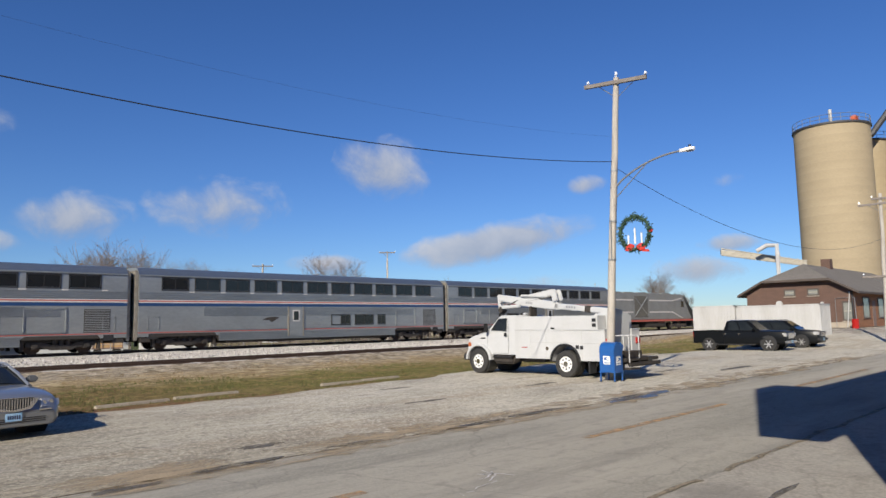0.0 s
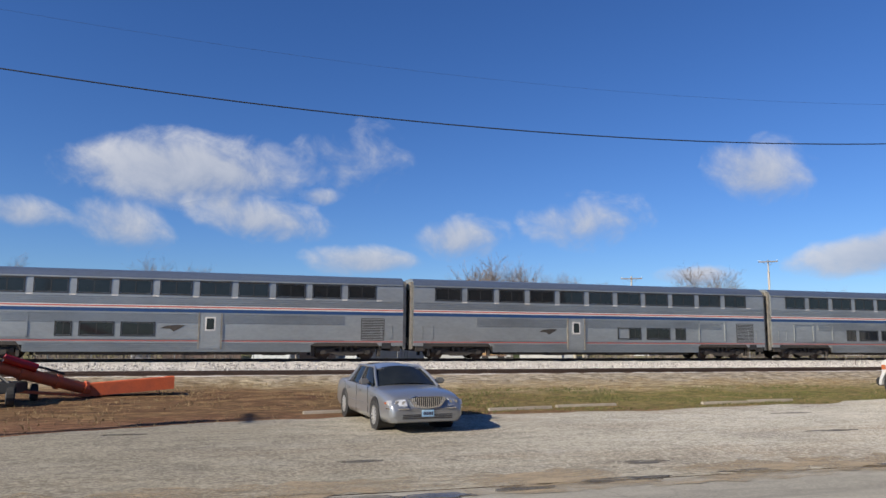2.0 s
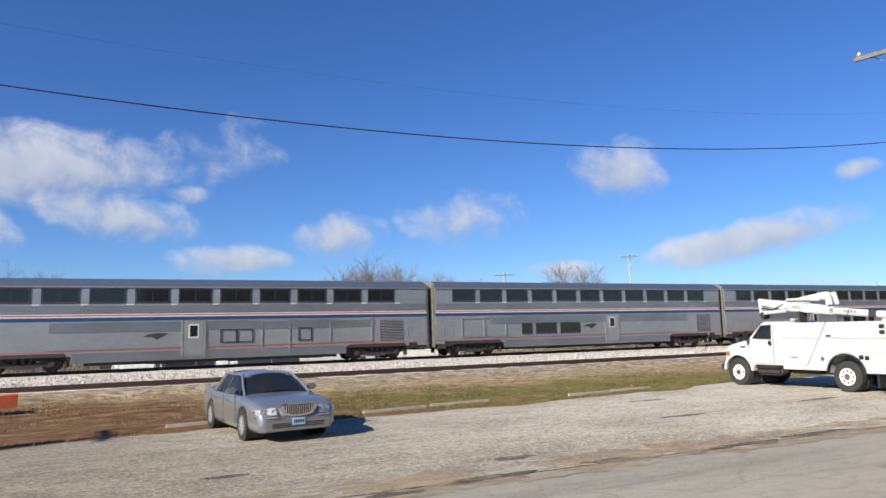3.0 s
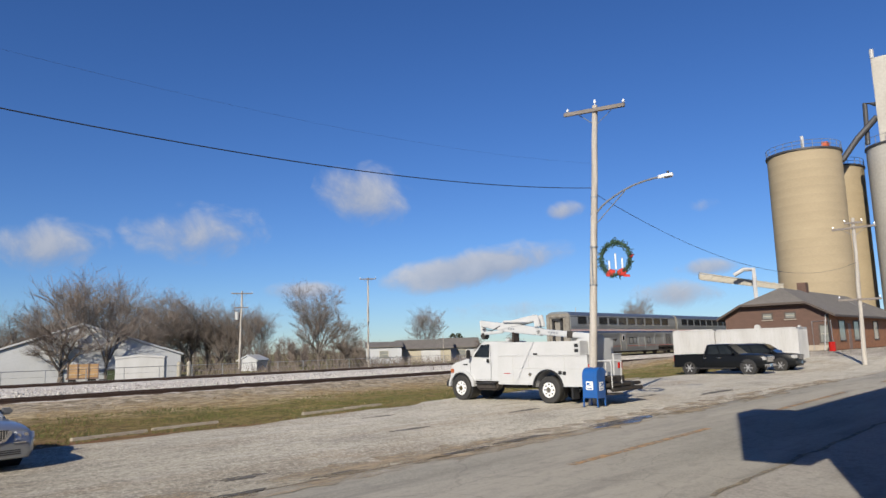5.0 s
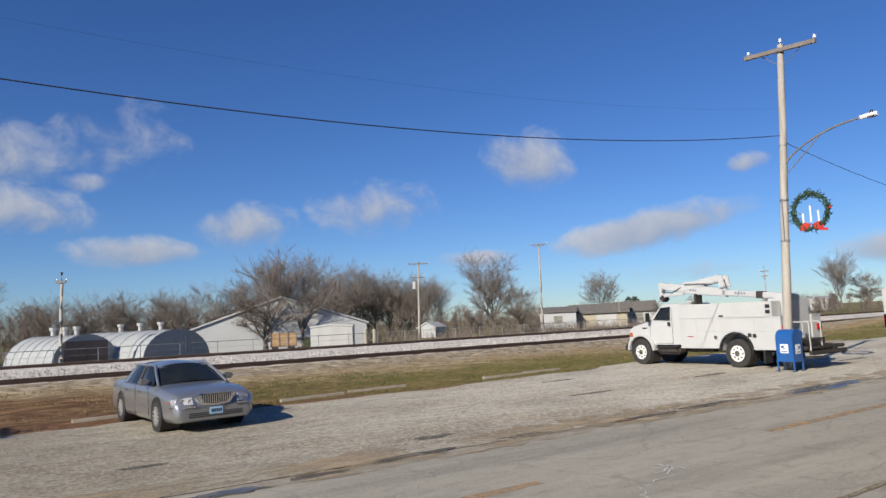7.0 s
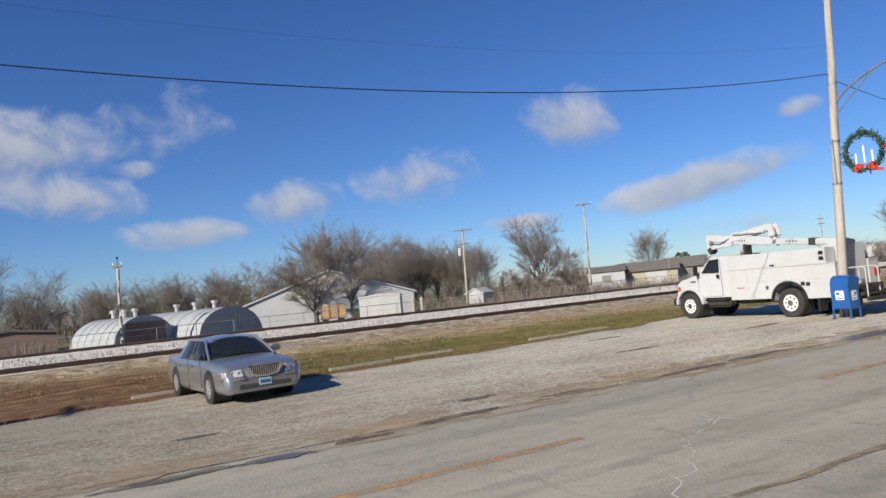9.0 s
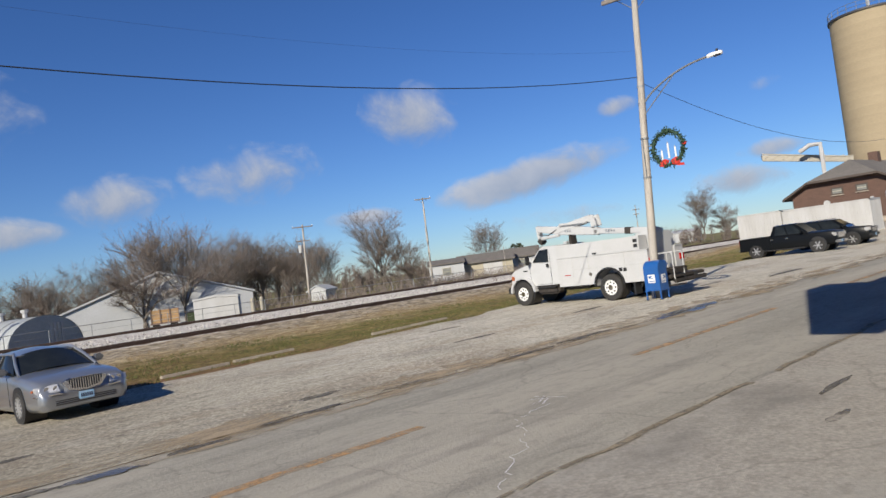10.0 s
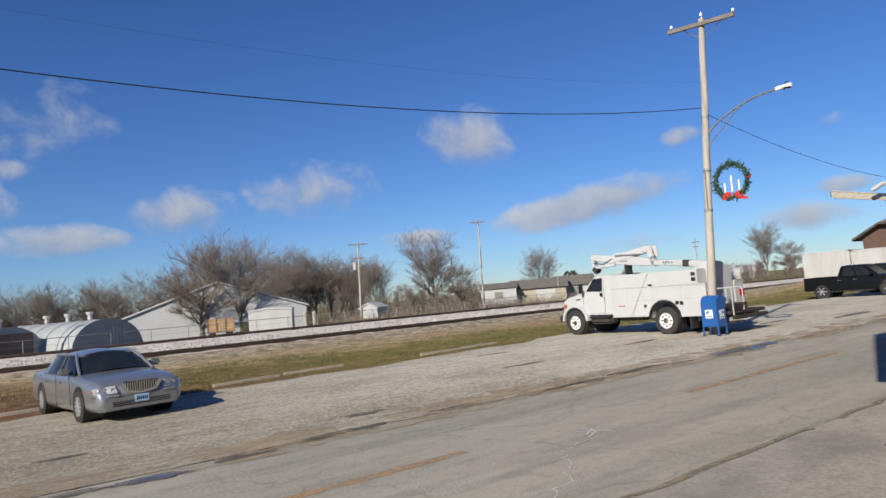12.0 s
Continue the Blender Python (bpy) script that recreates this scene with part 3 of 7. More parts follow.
    for xe, s in ((a, -1), (b, 1)):
        en = Mesh()
        en.box(xe, xe + s * 0.05, -1.45, 1.45, 0.85, 4.5)
        for yy in (-1.28, 1.28):
            en.box(xe, xe + s * 0.20, yy - 0.18, yy + 0.18, 0.6, 4.62)
        en.box(xe, xe + s * 0.16, -1.3, 1.3, 4.3, 4.7)
        en.build("car_end", END_STEEL, th, "grimy beige car end", bevel=0.03)
        di = Mesh()
        for q in ((-0.62, -0.42, 1.3, 4.1), (0.42, 0.62, 1.3, 4.1), (-0.62, 0.62, 3.95, 4.2)):
            di.box(xe + s * 0.02, xe + s * 0.33, q[0], q[1], q[2], q[3])
        di.build("diaphragm", RUBBER_GREY, th)
        Mesh().box(xe, xe + s * 0.29, -0.14, 0.14, 0.66, 0.98).build("coupler", UNDER, th)
    bogie_parts(th, 3.25)
    bogie_parts(th, CAR - 3.68)
    return th


def row_of(x0, n, w, gap, skip=()):
    return [(x0 + i * (w + gap), x0 + i * (w + gap) + w) for i in range(n) if i not in skip]


BAGGAGE = dict(upper=row_of(1.8, 10, 1.68, 0.53), lower=[], doors=[11.4], blanks=[(12.83, 13.73, 1.3, 2.05), (13.73, 14.64, 1.3, 2.05), (15.13, 16.78, 0.66, 2.5), (17.27, 18.07, 1.3, 2.05), (19.2, 21.9, 1.15, 2.5)], grille=(22.44, 24.0))
SLEEPER = dict(upper=row_of(1.62, 11, 1.60, 0.47), lower=[(6.9, 7.65), (8.05, 9.7), (10.1, 11.75)], doors=[14.65], blanks=[(2.2, 3.9, 1.2, 2.45), (3.9, 5.6, 1.2, 2.45)], grille=(23.1, 24.5))
COACH = dict(upper=row_of(1.7, 11, 1.62, 0.46), lower=[(15.0, 15.8), (16.3, 18.0), (18.5, 19.2)], doors=[11.1], blanks=[(14.1, 15.0, 1.3, 2.05), (20.3, 22.4, 1.15, 2.5)], grille=(23.3, 24.7))
TRAIN = []
for i, kind in enumerate([BAGGAGE, SLEEPER, COACH, SLEEPER, COACH, COACH, SLEEPER]):
    car = coach("passenger_coach", "double-deck stainless steel passenger coach with red, white and blue stripes", **kind)
    TRAIN.append((car, i * CAR))

LOCO_GREY = material("locomotive_grey_paint", (0.24, 0.25, 0.25), 0.45, 0.2, (0.17, 0.17, 0.165), 1, 10, 0.6, 0.1)
LOCO_DARK = material("locomotive_grille_paint", (0.14, 0.135, 0.12), 0.6, 0.2, (0.10, 0.095, 0.085), 1.5, 14, 0.6, 0.15)
LOCO_BLACK = material("locomotive_black_paint", (0.02, 0.022, 0.025), 0.35, 0, (0.03, 0.03, 0.03))


def locomotive():
    th = empty("locomotive", pose(0, FAR_Y, FAR_RAIL), "grey diesel locomotive with white stripes and a dark sloped nose", "locomotive")
    L = 20.6
    low = 1.15
    side = [(0.3, low), (0.3, 4.0), (0.5, 4.35), (17.2, 4.35), (18.2, 4.15), (19.5, 2.75), (20.1, 2.4), (20.3, low)]
    Mesh().prism(side, -1.5, 1.5).build("body", LOCO_GREY, th, bevel=0.12)
    Mesh().prism([(17.6, 4.0), (18.15, 4.22), (19.62, 2.75), (20.2, 2.42), (20.4, 1.0), (20.0, 1.0), (19.0, 2.2)], -1.515, 1.515).build("nose", LOCO_BLACK, th, "black nose", bevel=0.06)
    w = Mesh()
    for y0, y1 in ((-1.25, -0.08), (0.08, 1.25)):
        w.add([(18.35, y0, 4.08), (19.5, y0, 2.98), (19.5, y1, 2.98), (18.35, y1, 4.08), (18.25, y0, 4.0), (19.4, y0, 2.9), (19.4, y1, 2.9), (18.25, y1, 4.0)], [(0, 1, 2, 3), (7, 6, 5, 4), (0, 4, 5, 1), (1, 5, 6, 2), (2, 6, 7, 3), (3, 7, 4, 0)])
    w.build("windscreen", DARK_GLASS, th)
    Mesh().box(0.3, 19.9, -1.3, 1.3, 0.95, 1.16).build("underframe", UNDER, th)
    Mesh().box(0.3, 20.2, -1.53, -1.44, 1.0, 1.22).build("red_stripe", RED_STRIPE, th)
    for z in (2.05, 3.45):
        Mesh().prism([(0.4, z), (5.0, z), (5.0, z + 0.14), (0.4, z + 0.14)], -1.512, -1.49).build("white_stripe", WHITE_STRIPE, th)
        e = -0.75 if z < 3 else 0.35
        Mesh().prism([(8.8, z), (14.6, z), (17.2, z + e), (17.2, z + e + 0.14), (14.6, z + 0.14), (8.8, z + 0.14)], -1.512, -1.49).build("white_stripe", WHITE_STRIPE, th)
    for z0, z1 in ((2.0, 3.6),):
        g = Mesh().box(5.3, 8.4, -1.515, -1.48, 1.5, 4.0).build("radiator_panel", LOCO_DARK, th)
        Mesh().path([(5.4, -1.53, 1.7), (8.3, -1.53, 3.9)], 0.06).build("brace", LOCO_GREY, g)
        Mesh().path([(5.4, -1.53, 3.9), (8.3, -1.53, 1.7)], 0.06).build("brace", LOCO_GREY, g)
    Mesh().box(8.0, 13.0, -1.35, 1.35, 0.32, 0.98).build("fuel_tank", UNDER, th, bevel=0.1)
    for k in range(5):
        Mesh().box(1.2 + 3 * k, 3.4 + 3 * k, -0.9, 0.9, 4.34, 4.5).build("roof_hatch", LOCO_GREY, th, bevel=0.03)
    Mesh().box(17.0, 17.7, -1.512, -1.49, 2.75, 3.5).build("cab_window", DARK_GLASS, th)
    bogie_parts(th, 4.2)
    bogie_parts(th, 16.4)
    Mesh().prism([(20.3, 0.3), (20.6, 0.25), (20.35, 1.05), (20.0, 1.05)], -1.35, 1.35).build("pilot", LOCO_BLACK, th)
    return th


TRAIN.append((locomotive(), 7 * CAR + 0.1))

# ---- parked vehicles ----
SILVER = material("silver_car_paint", (0.29, 0.30, 0.315), 0.28, 0.6, (0.255, 0.262, 0.275), 1, 30, 0.5, 0.04, coat=0.8)
BLACK_PAINT = material("black_car_paint", (0.005, 0.006, 0.007), 0.3, 0, (0.009, 0.009, 0.010), 1, 30, 0.5, 0.05, coat=0.0, spec=0.16)
WHITE_PAINT = material("white_truck_paint", (0.47, 0.475, 0.48), 0.32, 0, (0.41, 0.412, 0.41), 1.5, 20, 0.6, 0.03, coat=0.3)
CAR_GLASS = material("tinted_car_glass", (0.010, 0.012, 0.012), 0.03, 0, (0.022, 0.025, 0.024), 3, 10, 0.7, 0.1, spec=0.35)
TYRE = material("tyre_rubber", (0.02, 0.02, 0.02), 0.8, 0, (0.05, 0.045, 0.04), 5, 40, 0.5, 0.2)
CHROME = material("chrome", (0.75, 0.75, 0.76), 0.12, 1.0, (0.6, 0.6, 0.6), 4, 30, 0.4, 0.05)
ALLOY = material("alloy_wheel", (0.48, 0.48, 0.485), 0.3, 0.45, (0.36, 0.36, 0.36), 4, 30, 0.4, 0.1)
BLACK_TRIM = material("black_plastic_trim", (0.018, 0.018, 0.019), 0.5)
LAMP_CLEAR = material("headlamp_lens", (0.6, 0.6, 0.6), 0.08, 0.3, (0.35, 0.35, 0.36), 12, 40, 0.8, 0.1, spec=0.9)
LAMP_AMBER = material("amber_lens", (0.40, 0.12, 0.05), 0.15)
LAMP_RED = material("red_lens", (0.35, 0.015, 0.012), 0.15)
PLATE_BLUE = material("plate_blue", (0.22, 0.42, 0.62), 0.4, 0, (0.5, 0.6, 0.7), 9, 30, 0.6, 0.05)
INK = material("dark_ink", (0.03, 0.03, 0.06), 0.5)
SEAM = material("shaded_panel_gap", (0.42, 0.42, 0.41), 0.6)
WHITE_FLAT = material("white_enamel", (0.75, 0.75, 0.74), 0.4)


def wheel(parent, x, y, r, width, side, spokes=10, rim=0.66, hub=ALLOY):
    """A tyre with its rim; side -1 or 1 is the way its face looks in y."""
    t = Mesh()
    prof = [(r * rim, -0.5), (r * 0.93, -0.5), (r, -0.36), (r, 0.36), (r * 0.93, 0.5), (r * rim, 0.5)]
    n = 28
    t.loft([[(math.cos(2 * math.pi * k / n) * a, b * width, math.sin(2 * math.pi * k / n) * a) for a, b in prof] for k in range(n + 1)], closed=True, caps=False)
    ty = t.build("wheel", TYRE, parent, smooth=35)
    ty.location = (x, y, r)
    m = Mesh()
    f = side * width * 0.5
    d = side * 0.02
    m.tube((0, f - d * 4, 0), (0, f - d * 1.5, 0), r * rim, n=28)
    m.build("rim", hub, ty)
    s = Mesh()
    for k in range(spokes):
        a = 2 * math.pi * k / spokes
        q = Matrix.Rotation(a, 4, "Y")
        s.box(r * 0.12, r * rim * 0.97, f - d * 1.5, f + d * 0.2, -r * 0.055, r * 0.055, q)
    s.tube((0, f - d, 0), (0, f + d * 0.7, 0), r * 0.16, n=14)
    s.tube((0, f - d, 0), (0, f + d * 0.3, 0), r * rim, n=28, caps=False)
    s.build("spokes", hub, ty)
    return ty


def body_rings(stations):
    """Rings across a car body: x, half width, floor, top, crown."""
    out = []
    for x, w, lo, hi, crown in stations:
        half = [(w * 0.90, lo), (w * 0.985, lo + 0.10), (w, lo + (hi - lo) * 0.42), (w * 0.985, lo + (hi - lo) * 0.74), (w * 0.93, hi - 0.05), (w * 0.80, hi), (w * 0.4, hi + crown)]
        ring = [(x, y, z) for y, z in half] + [(x, -y, z) for y, z in reversed(half)]
        out.append(ring)
    return out


def quad_pane(name, pts, mat, parent, inset=0.06, proud=0.008, bevel=0.0):
    """A pane laid on the quad pts, drawn in from its edges and a little proud."""
    p = [Vector(v) for v in pts]
    c = sum(p, Vector()) / 4
    n = (p[1] - p[0]).cross(p[2] - p[0]).normalized()
    if n.dot(c - Vector((c.x * 0.5, 0, 0.6))) < 0:
        n = -n
    q = []
    for i, v in enumerate(p):
        e1 = (p[(i + 1) % 4] - v).normalized()
        e2 = (p[i - 1] - v).normalized()
        q.append(v + (e1 + e2) * inset)
    me = Mesh().add([v + n * proud for v in q] + [v - n * 0.02 for v in q], [(0, 1, 2, 3), (7, 6, 5, 4), (0, 4, 5, 1), (1, 5, 6, 2), (2, 6, 7, 3), (3, 7, 4, 0)])
    return me.build(name, mat, parent, bevel=bevel)


def cabin(th, paint, z0, z1, base, roof, wb, wr, splits, belt=0.0):
    """Pillars, roof and panes over a body: base and roof are (rear x, front x), wb and wr half widths."""
    (b0, b1), (r0, r1) = base, roof
    ring0 = [(b1, wb * 0.93, z0), (b1 - 0.25, wb, z0), (b0 + 0.25, wb, z0), (b0, wb * 0.93, z0), (b0, -wb * 0.93, z0), (b0 + 0.25, -wb, z0), (b1 - 0.25, -wb, z0), (b1, -wb * 0.93, z0)]
    ring1 = [(r1, wr * 0.9, z1), (r1 - 0.15, wr, z1), (r0 + 0.15, wr, z1), (r0, wr * 0.9, z1), (r0, -wr * 0.9, z1), (r0 + 0.15, -wr, z1), (r1 - 0.15, -wr, z1), (r1, -wr * 0.9, z1)]
    ring2 = [(x * 0.97 + (r0 + r1) * 0.015, y * 0.93, z + 0.025) for x, y, z in ring1]
    ring3 = [(x * 0.80 + (r0 + r1) * 0.10, y * 0.62, z + 0.055) for x, y, z in ring1]
    ring4 = [(x * 0.40 + (r0 + r1) * 0.30, y * 0.2, z + 0.068) for x, y, z in ring1]
    Mesh().loft([ring0, ring1, ring2, ring3, ring4]).build("cabin", paint, th, smooth=38)
    quad_pane("windscreen", [ring0[7], ring0[0], ring1[0], ring1[7]], CAR_GLASS, th, 0.05)
    quad_pane("rear_window", [ring0[3], ring0[4], ring1[4], ring1[3]], CAR_GLASS, th, 0.07)
    for s in (1, -1):
        xs = [b1 - 0.25] + [None] * len(splits) + [b0 + 0.25]
        f = [0.0] + list(splits) + [1.0]
        lo = [Vector((b1 - 0.25 + (b0 - b1 + 0.5) * k, s * wb, z0)) for k in f]
        hi = [Vector((r1 - 0.15 + (r0 - r1 + 0.3) * k, s * wr, z1)) for k in f]
        for k in range(len(f) - 1):
            quad_pane("side_window", [lo[k], lo[k + 1], hi[k + 1], hi[k]], CAR_GLASS, th, 0.045)


def bowed(name, quad, bow, mat, parent, thick=0.014, across=True, n=8, label=""):
    """A bowed sheet with thickness on four corners (low a, low b, high b, high a); bow in metres outwards."""
    a, b, c, d = [Vector(v) for v in quad]
    nrm = (b - a).cross(d - a).normalized()
    mid = (a + b + c + d) / 4
    if nrm.dot(mid - Vector((mid.x * 0.4 - 0.2, 0, 0.7))) < 0:
        nrm = -nrm
    rows = []
    for off in (0.0, -thick):
        for j in range(n + 1):
            v = j / n
            for i in range(n + 1):
                u = i / n
                k = 1 - (2 * u - 1) ** 2
                if not across:
                    k *= 1 - (2 * v - 1) ** 2
                rows.append(a.lerp(b, u).lerp(d.lerp(c, u), v) + nrm * (bow * k + off))
    m, w = (n + 1) * (n + 1), n + 1
    faces = []
    for j in range(n):
        for i in range(n):
            q = (j * w + i, j * w + i + 1, (j + 1) * w + i + 1, (j + 1) * w + i)
            faces += [q, tuple(m + k for k in reversed(q))]
    for i in range(n):
        for p, q in ((i, i + 1), (n * w + i + 1, n * w + i), ((i + 1) * w, i * w), (i * w + n, (i + 1) * w + n)):
            faces.append((p, m + p, m + q, q))
    return Mesh().add(rows, faces).build(name, mat, parent, label, smooth=40)


def spline(p, k, closed=False):
    """Points on a smooth curve through p, k steps to each span."""
    p = [Vector(v) for v in p]
    n, out = len(p), []
    for i in range(n if closed else n - 1):
        a, b, c, d = [p[q % n] if closed else p[min(max(q, 0), n - 1)] for q in (i - 1, i, i + 1, i + 2)]
        for j in range(k):
            t = j / k
            out.append(0.5 * (2 * b + (c - a) * t + (2 * a - 5 * b + 4 * c - d) * t * t + (3 * b - a - 3 * c + d) * t ** 3))
    return out if closed else out + [p[-1]]


def fine_shell(rings, along=4, around=3):
    """Denser rings on smooth curves through the given ones."""
    rows = [spline(r, around) for r in rings]
    cols = [spline([r[i] for r in rows], along) for i in range(len(rows[0]))]
    return [[c[k] for c in cols] for k in range(len(cols[0]))]


def sedan_cabin(th):
    """Bowed glass all round, slim front pillars, broad rear pillars and a domed roof."""
    core = [[(1.02, 0.78), (-1.90, 0.78), (-1.90, -0.78), (1.02, -0.78)], [(0.24, 0.58), (-1.22, 0.58), (-1.22, -0.58), (0.24, -0.58)]]
    Mesh().loft([[(x, y, z) for x, y in r] for r, z in zip(core, (0.93, 1.36))]).build("interior", BLACK_TRIM, th)
    bowed("windscreen", [(1.13, -0.81, 0.965), (1.13, 0.81, 0.965), (0.36, 0.60, 1.355), (0.36, -0.60, 1.355)], 0.085, CAR_GLASS, th)
    bowed("rear_window", [(-1.98, -0.74, 0.985), (-1.98, 0.74, 0.985), (-1.24, 0.56, 1.395), (-1.24, -0.56, 1.395)], 0.07, CAR_GLASS, th)
    bowed("roof", [(0.44, -0.64, 1.365), (0.44, 0.64, 1.365), (-1.27, 0.665, 1.395), (-1.27, -0.665, 1.395)], 0.105, SILVER, th, 0.03, False)
    for s in (-1, 1):
        bowed("side_window", [(1.02, s * 0.885, 0.965), (-0.17, s * 0.90, 0.965), (-0.22, s * 0.675, 1.375), (0.26, s * 0.655, 1.375)], 0.035, CAR_GLASS, th)
        bowed("side_window", [(-0.23, s * 0.90, 0.965), (-1.36, s * 0.885, 0.975), (-1.04, s * 0.665, 1.375), (-0.28, s * 0.675, 1.375)], 0.035, CAR_GLASS, th)
        bowed("rear_pillar", [(-1.34, s * 0.895, 0.96), (-2.02, s * 0.77, 0.97), (-1.27, s * 0.60, 1.40), (-1.02, s * 0.675, 1.39)], 0.03, SILVER, th, 0.04)
        Mesh().path([(1.17, s * 0.83, 0.95), (0.72, s * 0.745, 1.20), (0.30, s * 0.635, 1.40)], 0.036, 8).build("front_pillar", SILVER, th, smooth=40)
        Mesh().path([(-0.2, s * 0.905, 0.96), (-0.25, s * 0.675, 1.39)], 0.032, 8).build("centre_pillar", BLACK_TRIM, th, smooth=40)
        Mesh().path([(0.32, s * 0.64, 1.40), (0.0, s * 0.672, 1.405), (-0.6, s * 0.68, 1.408), (-1.08, s * 0.672, 1.40)], 0.032, 8).build("roof_rail", SILVER, th, smooth=40)
        Mesh().path([(1.05, s * 0.905, 0.96), (-0.2, s * 0.925, 0.965), (-1.5, s * 0.91, 0.97)], 0.012, 6).build("belt_moulding", CHROME, th)
        Mesh().box(-0.02, 0.30, s * 0.18, s * 0.6, 0.9, 1.22).build("front_seat", BLACK_TRIM, th, bevel=0.06)


def plate(th, x, y, z, s):
    """A number plate at the front, its characters as plain bars."""
    p = Mesh().box(x, x + s * 0.015, y - 0.155, y + 0.155, z - 0.078, z + 0.078).build("number_plate", PLATE_BLUE, th, "pale blue number plate", bevel=0.006)
    for k in range(6):
        yy = y - 0.105 + 0.042 * k
        Mesh().box(x + s * 0.012, x + s * 0.019, yy - 0.012, yy + 0.012, z - 0.035, z + 0.035).build("character_bar", INK, p)


def mirror(th, x, y, z, paint, s):
    m = Mesh().box(x - 0.09, x + 0.07, y, y + s * 0.24, z, z + 0.15).build("mirror", paint, th, bevel=0.04)
    Mesh().path([(x, y - s * 0.12, z), (x, y + s * 0.04, z + 0.05)], 0.03).build("mirror_arm", BLACK_TRIM, m)


def seams(th, lines, y):
    for a, b in lines:
        Mesh().path([(a[0], y(a[0]), a[1]), (b[0], y(b[0]), b[1])], 0.006, 4).build("door_seam", BLACK_TRIM, th)


def sedan(m):
    th = empty("sedan", m, "silver four-door sedan parked nose-out at the lot edge", "car")
    st = [(2.60, 0.66, 0.30, 0.54, 0.0), (2.585, 0.82, 0.26, 0.585, 0.0), (2.50, 0.90, 0.24, 0.72, 0.0), (2.42, 0.93, 0.23, 0.80, 0.01), (2.0, 0.97, 0.22, 0.885, 0.03), (1.3, 0.985, 0.20, 0.945, 0.04),
          (0.9, 0.99, 0.20, 0.98, 0.03), (0.0, 0.995, 0.20, 0.985, 0.0), (-1.2, 0.99, 0.20, 0.99, 0.0), (-1.9, 0.985, 0.20, 1.0, 0.02), (-2.5, 0.95, 0.24, 0.985, 0.02), (-2.82, 0.86, 0.3, 0.92, 0.0), (-2.9, 0.74, 0.36, 0.80, 0.0)]
    Mesh().loft(fine_shell(body_rings(st))).build("body", SILVER, th, smooth=50)
    sedan_cabin(th)
    for x in (1.495, -1.495):
        for s in (-1, 1):
            Mesh().tube((x, s * 0.55, 0.36), (x, s * 0.992, 0.36), 0.40, n=24).build("wheel_well", BLACK_TRIM, th)
            wheel(th, x, s * 0.885, 0.335, 0.23, s, 12)
    # face
    g = Mesh()
    g.loft([[(2.42 + dx, y, z) for y, z in ((-0.47, 0.77), (-0.33, 0.59), (0, 0.545), (0.33, 0.59), (0.47, 0.77), (0.25, 0.825), (-0.25, 0.825))] for dx in (0.0, 0.19)])
    g.build("grille_surround", CHROME, th, bevel=0.012)
    for k in range(17):
        y = -0.40 + 0.05 * k
        lo = 0.58 + 0.13 * (abs(y) / 0.42) ** 2
        Mesh().box(2.60, 2.64, y - 0.011, y + 0.011, lo, 0.80).build("grille_bar", CHROME, th)
    Mesh().loft([[(2.605 + dx, y * 0.9, 0.565 + (z - 0.55) * 0.9 + 0.02) for y, z in ((-0.42, 0.80), (-0.30, 0.60), (0, 0.55), (0.30, 0.60), (0.42, 0.80))] for dx in (0.0, 0.01)]).build("grille_back", BLACK_TRIM, th)
    for s in (-1, 1):
        h = Mesh()
        h.loft([[(x + dx, s * y, z) for x, y, z in ((2.605, 0.50, 0.60), (2.47, 0.93, 0.605), (2.40, 0.955, 0.73), (2.53, 0.53, 0.765))] for dx in (-0.1, 0.03)])
        hl = h.build("headlight", LAMP_CLEAR, th, bevel=0.015)
        for yy in (0.58, 0.74):
            Mesh().tube((2.48 - (yy - 0.5) * 0.3, s * yy, 0.675), (2.60 - (yy - 0.5) * 0.3, s * yy, 0.675), 0.055, n=14).build("reflector", CHROME, hl)
        Mesh().box(2.20, 2.30, s * 0.90, s * 0.955, 0.64, 0.69).build("turn_signal", LAMP_AMBER, th, bevel=0.01)
        Mesh().loft([[(x, s * y, z + dz) for x, y in ((2.625, 0.47), (2.605, 0.70), (2.46, 0.955), (2.36, 0.96), (2.4, 0.47))] for z in (0.545,) for dz in (0.0, 0.025)]).build("bumper_trim", CHROME, th)
        mirror(th, 0.74, s * 0.93, 0.99, SILVER, s)
        for x in (0.10, -1.05):
            Mesh().box(x - 0.11, x + 0.11, s * 0.985, s * 1.012, 0.80, 0.835).build("door_handle", SILVER, th, bevel=0.008)
        seams(th, [((0.92, 0.32), (0.88, 0.94)), ((-0.2, 0.25), (-0.2, 0.96)), ((-1.25, 0.55), (-1.5, 0.96))], lambda x: s * 0.993)
        Mesh().box(-1.0, 0.95, s * 0.985, s * 1.004, 0.50, 0.56).build("side_moulding", SILVER, th, bevel=0.008)
        Mesh().box(-2.92, -2.80, s * 0.45, s * 0.80, 0.62, 0.84).build("tail_light", LAMP_RED, th, bevel=0.02)
    for k in range(3):
        Mesh().box(2.52, 2.612, -0.62, 0.62, 0.335 + 0.038 * k, 0.350 + 0.038 * k).build("intake_slat", BLACK_TRIM, th)
    plate(th, 2.608, 0.0, 0.45, 1)
    th.scale = (0.98, 0.93, 0.975)
    for s in (-1, 1):
        Mesh().path([(1.0, s * 0.1, 1.0), (0.92, s * 0.55, 1.04)], 0.012, 4).build("wiper", BLACK_TRIM, th)


